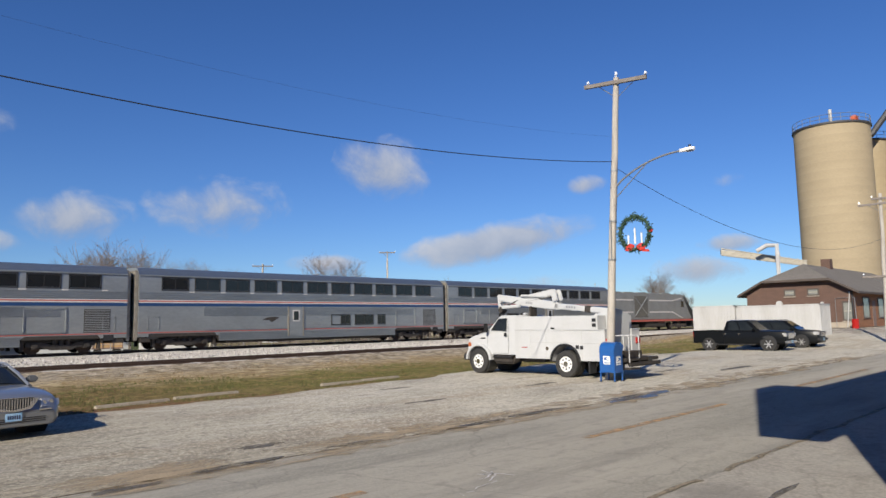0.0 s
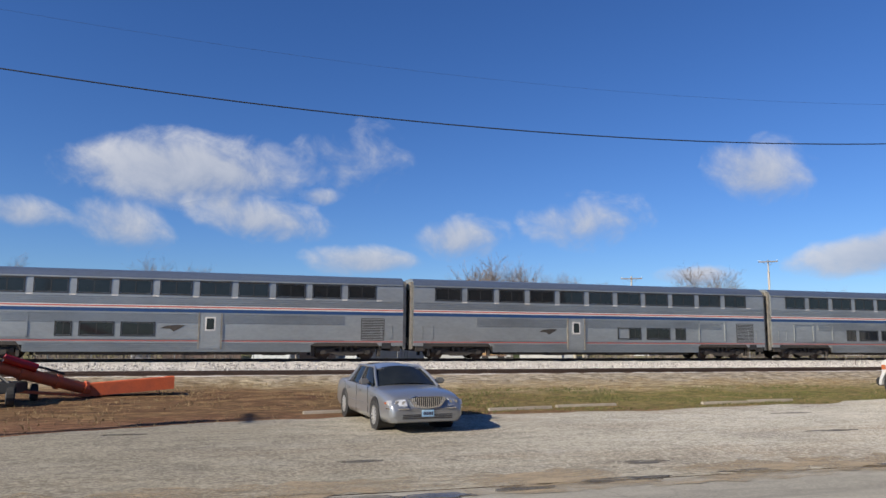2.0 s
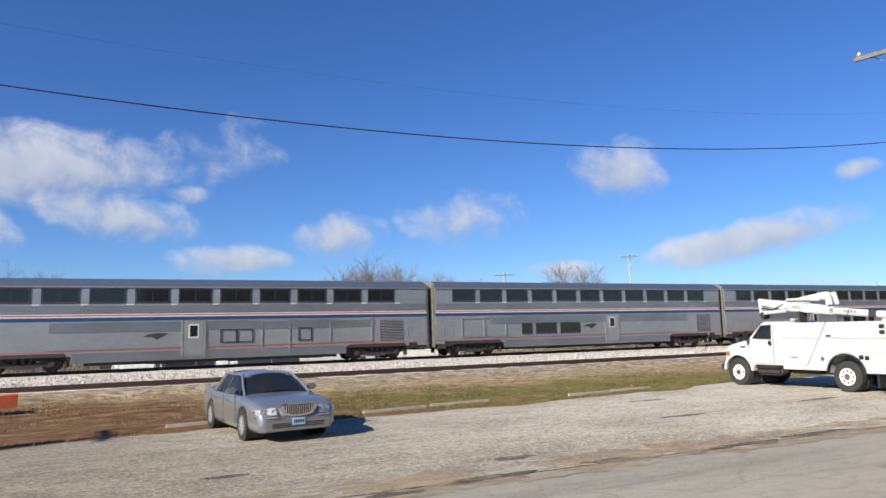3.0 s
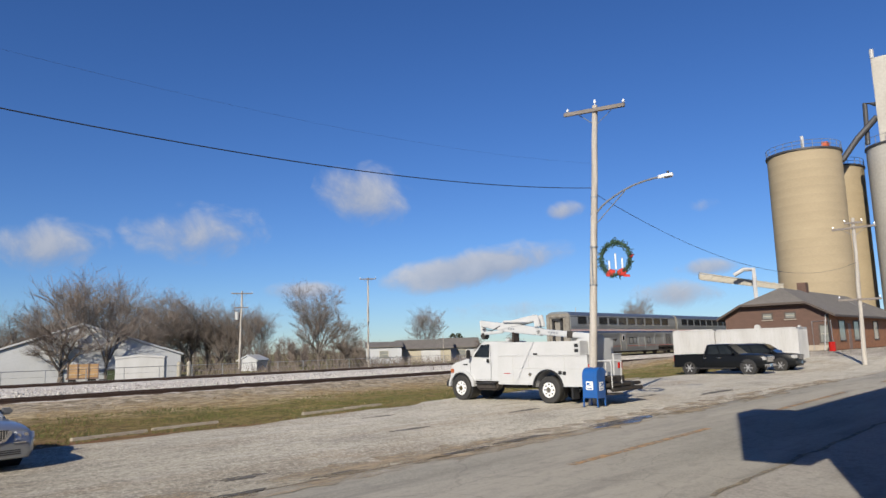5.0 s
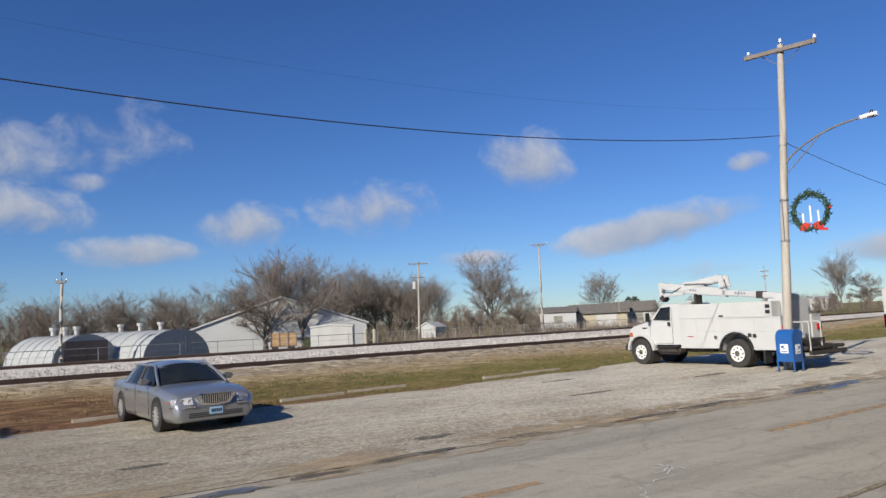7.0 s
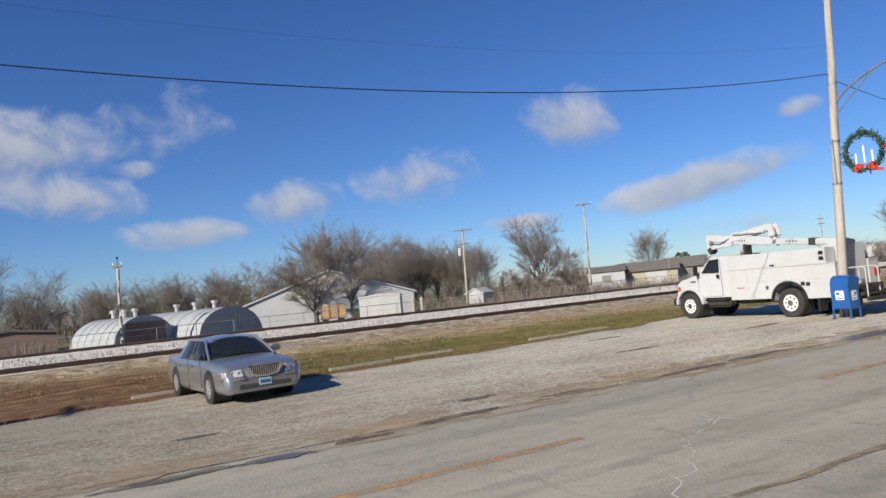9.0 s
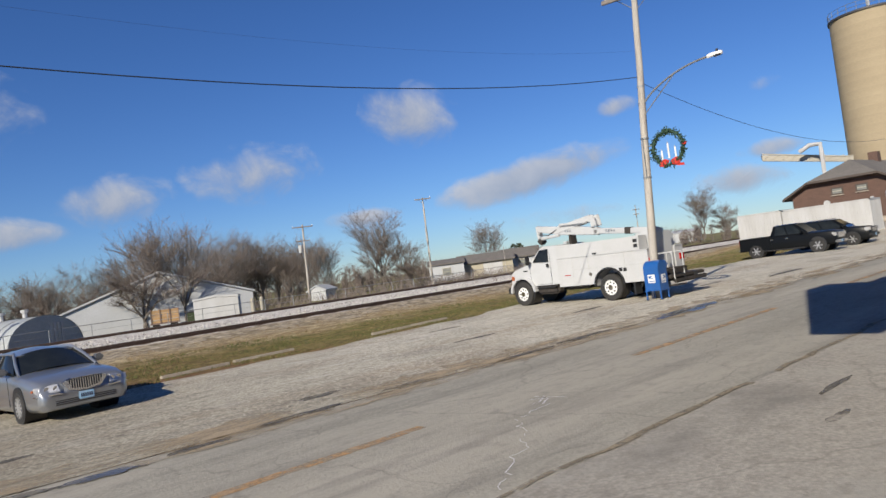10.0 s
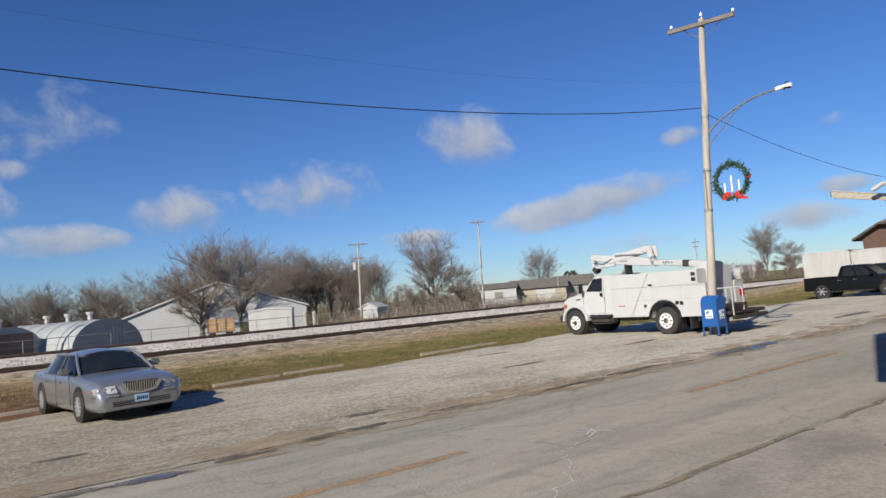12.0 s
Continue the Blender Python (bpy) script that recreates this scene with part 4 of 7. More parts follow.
sedan(pose(3.80, 17.9, 0.02, 0, 0, -84.8))


def pickup(m, label, suv=False):
    th = empty("sport_utility" if suv else "pickup_truck", m, label, "car" if suv else "pickup truck")
    if suv:
        st = [(2.45, 0.70, 0.35, 0.85, 0), (2.40, 0.86, 0.30, 0.95, 0), (2.1, 0.97, 0.28, 1.08, 0.02), (1.2, 0.99, 0.26, 1.16, 0.02), (-2.3, 0.99, 0.28, 1.18, 0), (-2.5, 0.93, 0.34, 1.10, 0)]
        Mesh().loft(body_rings(st)).build("body", BLACK_PAINT, th, smooth=32)
        cabin(th, BLACK_PAINT, 1.14, 1.72, (-2.35, 1.25), (-2.1, 0.45), 0.90, 0.68, (0.4, 0.72))
        ax, r, front = (1.45, -1.45), 0.37, 2.45
        for s in (-1, 1):
            Mesh().path([(-1.9, s * 0.6, 1.80), (0.2, s * 0.6, 1.82)], 0.02).build("roof_rail", BLACK_TRIM, th)
    else:
        st = [(2.85, 0.76, 0.50, 1.05, 0), (2.80, 0.92, 0.42, 1.16, 0), (2.5, 1.0, 0.40, 1.20, 0.03), (1.3, 1.01, 0.38, 1.24, 0.03), (-0.85, 1.01, 0.38, 1.25, 0)]
        Mesh().loft(body_rings(st)).build("body", BLACK_PAINT, th, smooth=32)
        cabin(th, BLACK_PAINT, 1.22, 1.84, (-0.95, 1.35), (-0.75, 0.62), 0.92, 0.74, (0.52,))
        bed = Mesh()
        for s in (-1, 1):
            bed.box(-2.85, -0.86, s * 0.96, s * 1.01, 0.46, 1.27)
        bed.box(-2.88, -2.80, -1.0, 1.0, 0.5, 1.27)
        bed.box(-2.85, -0.86, -0.97, 0.97, 0.5, 0.8)
        bed.build("cargo_bed", BLACK_PAINT, th, bevel=0.012)
        Mesh().box(-3.0, -2.86, -0.95, 0.95, 0.45, 0.62).build("rear_bumper", CHROME, th, bevel=0.03)
        ax, r, front = (1.85, -1.85), 0.41, 2.85
        for s in (-1, 1):
            Mesh().path([(-1.4, s * 1.03, 0.38), (1.1, s * 1.03, 0.38)], 0.045).build("running_board", BLACK_TRIM, th)
            Mesh().box(-2.89, -2.8, s * 0.86, s * 1.0, 0.85, 1.22).build("tail_light", LAMP_RED, th, bevel=0.01)
    for x in ax:
        for s in (-1, 1):
            Mesh().tube((x, s * 0.55, r + 0.04), (x, s * 1.006, r + 0.04), r + 0.085, n=22).build("wheel_well", BLACK_TRIM, th)
            wheel(th, x, s * 0.89, r, 0.26, s, 6)
    z = 0.98 if suv else 1.02
    Mesh().box(front - 0.06, front + 0.03, -0.55, 0.55, z - 0.28, z + 0.06).build("grille", CHROME if not suv else BLACK_TRIM, th, bevel=0.02)
    for k in range(3):
        Mesh().box(front + 0.02, front + 0.045, -0.5, 0.5, z - 0.23 + 0.09 * k, z - 0.18 + 0.09 * k).build("grille_bar", CHROME, th)
    for s in (-1, 1):
        Mesh().box(front - 0.30, front + 0.01, s * 0.60, s * 0.93, z - 0.16, z + 0.05).build("headlight", LAMP_CLEAR, th, bevel=0.02)
        mirror(th, 1.05 if not suv else 0.95, s * 1.0, 1.26 if not suv else 1.18, BLACK_PAINT, s)
        for x in (0.1, -0.8):
            Mesh().box(x - 0.1, x + 0.1, s * 1.0, s * 1.025, 1.02, 1.06).build("door_handle", CHROME if not suv else BLACK_TRIM, th, bevel=0.008)
    Mesh().box(front - 0.1, front + 0.08, -0.9, 0.9, 0.46, 0.62).build("front_bumper", CHROME if not suv else BLACK_TRIM, th, bevel=0.03)
    plate(th, front + 0.085, 0, 0.54, 1)


pickup(pose(45.85, 18.05, 0.02, 0, 0, -89), "black crew-cab pickup truck parked nose-out in the lot")
pickup(pose(50.0, 17.1, ground_z(50.0, 17.1) + 0.025, 0, 0, -88), "black sport utility parked beyond the pickup", True)


def utility_truck(m):
    """x forward from the rear axle, y to the driver's side."""
    th = empty("utility_truck", m, "white bucket truck with a utility body and folded aerial boom", "truck")
    # cab and hood
    prof = [(2.42, 0.78), (2.42, 2.22), (2.52, 2.33), (3.30, 2.34), (3.42, 2.28), (3.95, 1.74), (4.15, 1.66), (4.85, 1.50), (5.05, 1.38), (5.12, 0.95), (5.05, 0.62), (3.9, 0.62), (3.88, 0.78)]
    c = Mesh()
    rings = []
    for y, k in ((-1.0, 0.94), (-0.93, 1.0), (0.93, 1.0), (1.0, 0.94)):
        rings.append([(2.42 + (x - 2.42) * (1 if k == 1 else 0.985), y * (0.90 if z > 2.1 else 1.0), 0.62 + (z - 0.62) * (1.0 if k == 1 else 0.985)) for x, z in prof])
    c.loft(rings)
    c.build("cab", WHITE_PAINT, th, smooth=25)
    quad_pane("windscreen", [(3.92, -0.95, 1.78), (3.92, 0.95, 1.78), (3.44, 0.86, 2.26), (3.44, -0.86, 2.26)], CAR_GLASS, th, 0.04, 0.012)
    for s in (-1, 1):
        quad_pane("door_window", [(3.80, s * 1.0, 1.72), (2.95, s * 1.0, 1.70), (2.95, s * 0.915, 2.24), (3.42, s * 0.915, 2.22)], CAR_GLASS, th, 0.02, 0.012)
        seams(th, [((2.86, 0.82), (2.86, 2.2)), ((3.96, 0.8), (3.96, 1.66)), ((2.86, 0.82), (3.7, 0.82))], lambda x: s * 1.002)
        Mesh().box(2.95, 3.07, s * 0.99, s * 1.03, 1.50, 1.64).build("door_handle", BLACK_TRIM, th, bevel=0.01)
        mr = Mesh().box(3.82, 3.92, s * 1.10, s * 1.30, 1.66, 2.02).build("mirror", BLACK_TRIM, th, bevel=0.03)
        Mesh().path([(3.88, s * 0.98, 1.72), (3.88, s * 1.16, 1.8)], 0.018).build("mirror_arm", BLACK_TRIM, mr)
        # flared front wing
        n = 14
        outer = [(4.4 + 0.70 * math.cos(math.pi * k / n), 0.55 + 0.66 * math.sin(math.pi * k / n)) for k in range(n + 1)]
        inner = [(4.4 + 0.585 * math.cos(math.pi * k / n), 0.55 + 0.56 * math.sin(math.pi * k / n)) for k in range(n, -1, -1)]
        Mesh().prism(outer + inner, s * 0.9, s * 1.14).build("wing", WHITE_PAINT, th, bevel=0.02)
        Mesh().tube((4.4, s * 0.5, 0.56), (4.4, s * 1.02, 0.56), 0.585, n=24).build("wheel_well", BLACK_TRIM, th)
        Mesh().box(4.98, 5.10, s * 0.62, s * 0.92, 1.02, 1.26).build("headlight", LAMP_CLEAR, th, bevel=0.02)
        Mesh().box(4.88, 5.06, s * 0.90, s * 1.02, 1.08, 1.26).build("turn_signal", LAMP_AMBER, th, bevel=0.02)
        Mesh().box(4.1, 4.35, s * 0.995, s * 1.006, 1.40, 1.45).build("badge", BLACK_TRIM, th)
    Mesh().box(5.04, 5.13, -0.58, 0.58, 0.92, 1.34).build("grille", BLACK_TRIM, th, bevel=0.02)
    Mesh().box(5.02, 5.26, -1.12, 1.12, 0.52, 0.80).build("front_bumper", BLACK_TRIM, th, bevel=0.05)
    for s in (-1, 1):
        wheel(th, 4.4, s * 0.98, 0.49, 0.27, s, 0, 0.58, WHITE_FLAT)
        wheel(th, 0.0, s * 1.02, 0.49, 0.27, s, 0, 0.58, WHITE_FLAT)
        wheel(th, 0.0, s * 0.70, 0.49, 0.27, s, 0, 0.58, WHITE_FLAT)
        for x in (4.4, 0.0):
            y = s * (1.115 if x else 1.155)
            Mesh().tube((x, y - s * 0.04, 0.49), (x, y + s * 0.02, 0.49), 0.10, n=14).build("hub", CHROME, th)
            for k in range(8):
                a = math.pi * k / 4
                Mesh().tube((x + 0.19 * math.cos(a), y - s * 0.05, 0.49 + 0.19 * math.sin(a)), (x + 0.19 * math.cos(a), y - s * 0.015, 0.49 + 0.19 * math.sin(a)), 0.035, n=6).build("hand_hole", BLACK_TRIM, th)
    # frame, tanks, steps
    for s in (-1, 1):
        Mesh().box(-2.6, 4.9, s * 0.36, s * 0.46, 0.50, 0.74).build("chassis_rail", BLACK_TRIM, th)
        Mesh().box(2.55, 3.65, s * 0.62, s * 1.05, 0.42, 0.74).build("fuel_tank", UNDER, th, bevel=0.08)
        Mesh().box(2.6, 3.6, s * 1.0, s * 1.14, 0.66, 0.72).build("running_board", BLACK_TRIM, th, bevel=0.01)
        Mesh().box(1.2, 2.3, s * 0.5, s * 0.8, 0.5, 0.75).build("battery_box", UNDER, th, bevel=0.02)
        Mesh().box(-1.05, -0.98, s * 0.75, s * 1.15, 0.18, 0.85).build("mud_flap", BLACK_TRIM, th)
    # utility body: lower lockers with a wheel opening, and taller upper lockers
    n = 14
    arch = [(0.62 * math.cos(math.pi * k / n), 0.58 + 0.60 * math.sin(math.pi * k / n)) for k in range(n + 1)]
    low = [(2.36, 0.66), (2.36, 1.76), (-1.72, 1.72), (-1.72, 0.62), (-0.62, 0.62)] + [(x, z) for x, z in reversed(arch)] + [(0.62, 0.66)]
    for s in (-1, 1):
        b = Mesh().prism(low, s * 0.62, s * 1.17).build("lower_locker", WHITE_PAINT, th, bevel=0.012)
        u = Mesh().prism([(2.36, 1.765), (2.36, 2.27), (-1.42, 2.24), (-1.42, 1.735)], s * 0.62, s * 1.15).build("upper_locker", WHITE_PAINT, th, bevel=0.015)
        Mesh().prism([(2.38, 1.755), (2.38, 1.785), (-1.74, 1.74), (-1.74, 1.71)], s * 0.64, s * 1.19).build("drip_edge", WHITE_PAINT, th)
        for x in (1.62, 0.86):
            Mesh().path([(x, s * 1.172, 0.72), (x, s * 1.172, 1.74)], 0.007, 4).build("door_seam", SEAM, b)
        Mesh().path([(-0.75, s * 1.172, 0.68), (-0.75, s * 1.172, 1.7)], 0.007, 4).build("door_seam", SEAM, b)
        Mesh().path([(1.6, s * 1.172, 1.28), (-1.68, s * 1.172, 1.24)], 0.006, 4).build("door_seam", SEAM, b)
        Mesh().box(0.45, 0.62, s * 1.15, s * 1.20, 1.78, 1.83).build("latch", BLACK_TRIM, u, bevel=0.01)
        Mesh().tube((0.80, s * 1.15, 1.05), (0.80, s * 1.19, 1.05), 0.07, n=14).build("filler_cap", CHROME, b)
        Mesh().box(-0.62, -0.47, s * 1.15, s * 1.185, 1.05, 1.18).build("latch", BLACK_TRIM, b, bevel=0.01)
        Mesh().box(-0.80, -0.66, s * 1.15, s * 1.185, 1.03, 1.16).build("latch", BLACK_TRIM, b, bevel=0.01)
        Mesh().box(1.75, 2.05, s * 1.165, s * 1.176, 1.07, 1.10).build("label_bar", LAMP_RED, b)
        Mesh().box(-1.36, -1.20, s * 1.14, s * 1.165, 2.02, 2.14).build("vent", BLACK_TRIM, u)
        Mesh().box(-1.36, -1.20, s * 1.14, s * 1.165, 1.84, 1.96).build("vent", BLACK_TRIM, u)
        fl = Mesh()
        o2 = [(x * 1.10, 0.58 + (z - 0.58) * 1.10) for x, z in arch]
        fl.prism(o2 + list(reversed(arch)), s * 1.10, s * 1.21).build("wheel_flare", BLACK_TRIM, th)
        Mesh().box(-1.78, -1.70, s * 0.88, s * 1.12, 1.20, 1.42).build("tail_light", LAMP_RED, th, bevel=0.01)
    Mesh().box(-2.1, 2.36, -0.64, 0.64, 0.74, 0.95).build("deck", UNDER, th)
    Mesh().box(2.30, 2.37, -0.64, 0.64, 0.95, 2.2).build("bulkhead", WHITE_PAINT, th)
    # turret, tool box and rear step
    Mesh().box(-1.70, -0.9, -0.55, 0.55, 0.95, 2.32).build("rear_cabinet", WHITE_PAINT, th, bevel=0.03)
    Mesh().box(-1.6, -1.0, -0.3, 0.3, 2.2, 2.44).build("turret_head", WHITE_PAINT, th, bevel=0.04)
    Mesh().box(-2.5, -1.72, -1.1, 1.1, 0.62, 0.74).build("tail_shelf", UNDER, th, bevel=0.02)
    Mesh().box(-2.62, -2.50, -1.05, 1.05, 0.46, 0.60).build("rear_bumper", UNDER, th, bevel=0.03)
    for y in (1.0, 0.35):
        Mesh().path([(-1.95, y, 0.7), (-1.95, y, 1.45), (-2.02, y, 1.52), (-2.5, y, 1.52), (-2.56, y, 1.45), (-2.56, y, 0.55)], 0.022).build("step_rail", WHITE_PAINT, th)
    for k in range(3):
        Mesh().box(-2.62, -2.3, 0.35, 1.0, 0.36 + 0.3 * k, 0.40 + 0.3 * k).build("step", UNDER, th)
    # aerial boom folded forward
    def arm(name, a, b, w0, w1, y, mat=WHITE_PAINT, wide=0.13):
        a, b = Vector(a), Vector(b)
        d = (b - a).normalized()
        up = Vector((-d.z, 0, d.x))
        pts = [(a + up * w0), (b + up * w1), (b - up * w1), (a - up * w0)]
        return Mesh().prism([(p.x, p.z) for p in pts], y - wide, y + wide).build(name, mat, th, bevel=0.025)

    arm("lower_boom", (-1.55, 0, 2.36), (1.2, 0, 2.66), 0.11, 0.11, 0.0)
    arm("boom_insulator", (-0.5, 0, 2.475), (-0.2, 0, 2.508), 0.125, 0.125, 0.0, UNDER, 0.14)
    arm("lower_boom", (1.0, 0, 2.64), (3.0, 0, 2.92), 0.15, 0.19, 0.0)
    arm("upper_boom", (2.8, 0, 2.88), (4.1, 0, 3.10), 0.17, 0.12, 0.0)
    arm("upper_boom", (1.25, 0, 3.20), (3.15, 0, 2.90), 0.13, 0.15, 0.02)
    arm("elbow", (1.10, 0, 2.84), (1.18, 0, 3.30), 0.13, 0.10, 0.16, WHITE_PAINT, 0.05)
    arm("elbow", (1.10, 0, 2.84), (1.18, 0, 3.30), 0.13, 0.10, -0.16, WHITE_PAINT, 0.05)
    arm("hydraulic_cylinder", (1.4, 0, 3.06), (2.8, 0, 3.12), 0.05, 0.05, 0.2, WHITE_PAINT, 0.05)
    arm("tip_bracket", (4.0, 0, 2.50), (4.1, 0, 3.22), 0.09, 0.07, 0.0, WHITE_PAINT, 0.12)
    arm("tip_arm", (2.9, 0, 2.72), (3.9, 0, 2.68), 0.06, 0.07, 0.1, WHITE_PAINT, 0.06)
    arm("tip_winch", (3.9, 0, 2.48), (4.05, 0, 2.66), 0.10, 0.10, 0.0, UNDER, 0.16)
    Mesh().box(2.3, 2.4, -0.2, 0.2, 2.2, 2.68).build("boom_rest", UNDER, th, bevel=0.02)
    Mesh().path([(3.0, 0.14, 2.96), (3.45, 0.16, 2.78), (3.98, 0.14, 2.86)], 0.02).build("hose", BLACK_TRIM, th)
    for x in (0.2, 0.32, 0.44, 0.56, 2.3, 2.42, 2.54):
        z = 2.51 + 0.11 * x
        Mesh().box(x, x + 0.07, 0.128, 0.134, z, z + 0.08).build("lettering_bar", SILVER, th)
    Mesh().box(2.45, 2.65, -0.3, 0.3, 2.34, 2.42).build("beacon_bar", WHITE_PAINT, th, bevel=0.02)


utility_truck(pose(22.95, 15.02, 0.02, 0, 0, 89))

# ---- street furniture ----
OLD_WOOD = material("silvered_pole_timber", (0.43, 0.40, 0.36), 0.9, 0, (0.28, 0.25, 0.22), 1.5, 30, 0.7, 0.25, 0.01, 60, (6, 6, 0.5))
ARM_WOOD = material("grey_crossarm_timber", (0.16, 0.14, 0.125), 0.9, 0, (0.24, 0.21, 0.19), 2, 30, 0.6, 0.25, stretch=(6, 1, 6))
GALV = material("galvanised_steel", (0.30, 0.31, 0.32), 0.45, 0.6, (0.28, 0.29, 0.30), 4, 30, 0.5, 0.1)
CABLE = material("black_cable", (0.02, 0.022, 0.025), 0.6)
PORCELAIN = material("white_porcelain", (0.7, 0.72, 0.75), 0.2)
MAIL_BLUE = material("blue_mailbox_enamel", (0.012, 0.085, 0.30), 0.35, 0, (0.02, 0.075, 0.22), 3, 25, 0.5, 0.06, coat=0.2)
PINE = material("wreath_greenery", (0.022, 0.055, 0.032), 0.8, 0, (0.035, 0.075, 0.05), 9, 60, 0.6, 0.4, island=0.35)
BOW_RED = material("red_bow_fabric", (0.52, 0.035, 0.022), 0.6, 0, (0.40, 0.025, 0.02), 8, 40, 0.6, 0.15)
CONCRETE = material("weathered_concrete", (0.37, 0.325, 0.265), 0.95, 0, (0.24, 0.20, 0.16), 2, 30, 0.7, 0.2, 0.01)
YELLOW = material("worn_yellow_paint", (0.46, 0.25, 0.09), 0.9, 0, (0.27, 0.235, 0.18), 4.5, 24, 1.0, 0.25)
WET = material("damp_tar_patch", (0.075, 0.068, 0.06), 0.8, 0, (0.10, 0.092, 0.082), 2.5, 25, 0.8, 0.3)
POOL = material("shallow_puddle", (0.075, 0.068, 0.06), 0.22, 0, (0.12, 0.108, 0.095), 2.0, 20, 0.7, 0.2, spec=0.3)
SOIL = material("crack_filled_with_soil", (0.24, 0.195, 0.13), 0.95, 0, (0.15, 0.125, 0.09), 4, 30, 0.8, 0.3)


def patchy(m, scale, lo, hi, most, stretch=(1, 1, 1)):
    """Lets a thin layer of paint or damp break up into patches."""
    t = m.node_tree
    co = t.nodes.new("ShaderNodeNewGeometry")
    mp = t.nodes.new("ShaderNodeMapping")
    mp.inputs["Scale"].default_value = stretch
    n = t.nodes.new("ShaderNodeTexNoise")
    n.inputs["Scale"].default_value, n.inputs["Detail"].default_value, n.inputs["Roughness"].default_value = scale, 7, 0.68
    r = t.nodes.new("ShaderNodeMapRange")
    r.inputs[1].default_value, r.inputs[2].default_value, r.inputs[4].default_value = lo, hi, most
    t.links.new(co.outputs["Position"], mp.inputs[0])
    t.links.new(mp.outputs[0], n.inputs["Vector"])
    t.links.new(n.outputs["Fac"], r.inputs[0])
    t.links.new(r.outputs[0], t.nodes["Principled BSDF"].inputs["Alpha"])
    return m


SAND = patchy(material("windblown_sand", (0.37, 0.29, 0.19), 0.95, 0, (0.27, 0.21, 0.14), 2, 30, 0.7, 0.3), 0.9, 0.40, 0.62, 0.85, (0.6, 1.6, 1))
patchy(WET, 1.7, 0.34, 0.58, 0.9, (0.7, 1.5, 1))
patchy(POOL, 1.5, 0.30, 0.52, 0.95, (0.6, 1.6, 1))
patchy(YELLOW, 3.0, 0.30, 0.60, 0.85)
patchy(SOIL, 3.5, 0.34, 0.52, 0.95)


def line_pole(name, base, top, r0, r1, label, arms, kind_wood=OLD_WOOD):
    """A timber pole with crossarms: (height share, half length, direction)."""
    th = empty(name, pose(*base), label, "utility pole")
    b, t = Vector((0, 0, 0)), Vector(top) - Vector(base)
    n = 8
    Mesh().path([b + (t - b) * k / n + Vector((0.015 * math.sin(k * 2.1), 0.015 * math.cos(k * 1.7), 0)) * (0 < k < n) for k in range(n + 1)], [r0 + (r1 - r0) * k / n for k in range(n + 1)], 14).build("pole", kind_wood, th, smooth=50)
    for share, half, way, tilt in arms:
        c = b + (t - b) * share
        w = Vector((way[0], way[1], tilt)).normalized()
        q = Matrix.Translation(c) @ w.to_track_quat("X", "Z").to_matrix().to_4x4()
        a = Mesh().box(-half, half, -0.06 - r1, 0.05 - r1, -0.07, 0.07, q).build("crossarm", ARM_WOOD, th, bevel=0.01)
        for s in (-1, 1):
            Mesh().path([c + w * s * half * 0.55 + Vector((0, 0, -0.05)), c + Vector((0, 0, -0.55))], 0.014, 4).build("brace", GALV, th)
            p = c + w * s * half * 0.93
            Mesh().tube(p + Vector((0, 0, 0.05)), p + Vector((0, 0, 0.17)), 0.02, n=6).build("insulator_pin", GALV, a)
            Mesh().tube(p + Vector((0, 0, 0.14)), p + Vector((0, 0, 0.24)), 0.055, 0.035, n=10).build("insulator", PORCELAIN, a)
    return th


POLE_B, POLE_T = Vector((21.75, 13.2, 0)), Vector((22.0, 12.55, 10.75))
th = line_pole("utility_pole", POLE_B, POLE_T, 0.15, 0.10, "weathered grey timber utility pole with crossarm and street lamp", [(0.982, 1.25, (0, -1), -0.095)])


def on_pole(z):
    return POLE_B + (POLE_T - POLE_B) * (z / 10.75) - POLE_B


c = on_pole(10.75)
Mesh().tube(c, c + Vector((0, 0, 0.12)), 0.02, n=6).build("insulator_pin", GALV, th)
Mesh().tube(c + Vector((0, 0, 0.10)), c + Vector((0, 0, 0.22)), 0.055, 0.035, n=10).build("insulator", PORCELAIN, th)
Mesh().path([on_pole(5.6) + Vector((-0.17, 0, 0)), on_pole(5.6) + Vector((-0.19, 0.02, -1.4))], 0.02, 5).build("conduit", GALV, th)
for z in (5.55, 4.2, 7.35, 6.75):
    p = on_pole(z)
    Mesh().tube(p + Vector((0, 0, -0.03)), p + Vector((0, 0, 0.03)), 0.142 if z < 6 else 0.13, n=14).build("band", GALV, th)
a = on_pole(6.8)
pts = [a + Vector((0.0, -0.12 - 2.45 * (k / 10), 0.82 * math.sin(math.pi / 2 * (k / 10) ** 0.8))) for k in range(11)]
Mesh().path(pts, 0.035, 8).build("lamp_arm", GALV, th, smooth=40)
Mesh().path([on_pole(6.4) + Vector((0, -0.12, 0)), pts[5]], 0.018, 6).build("lamp_brace", GALV, th)
e = pts[-1]
hd = Mesh().loft([[(e.x + sx * w, e.y - d, e.z + h) for sx, h in ((-1, -0.015), (-0.7, -0.05), (0.7, -0.05), (1, -0.015), (0.75, 0.06), (-0.75, 0.06))] for d, w in ((-0.05, 0.03), (0.08, 0.07), (0.3, 0.10), (0.46, 0.05))]).build("lamp_head", WHITE_FLAT, th, "pale cobra street lamp head", smooth=40)
Mesh().tube((e.x, e.y - 0.3, e.z + 0.07), (e.x, e.y - 0.3, e.z + 0.15), 0.04, n=10).build("photocell", BLACK_TRIM, hd)
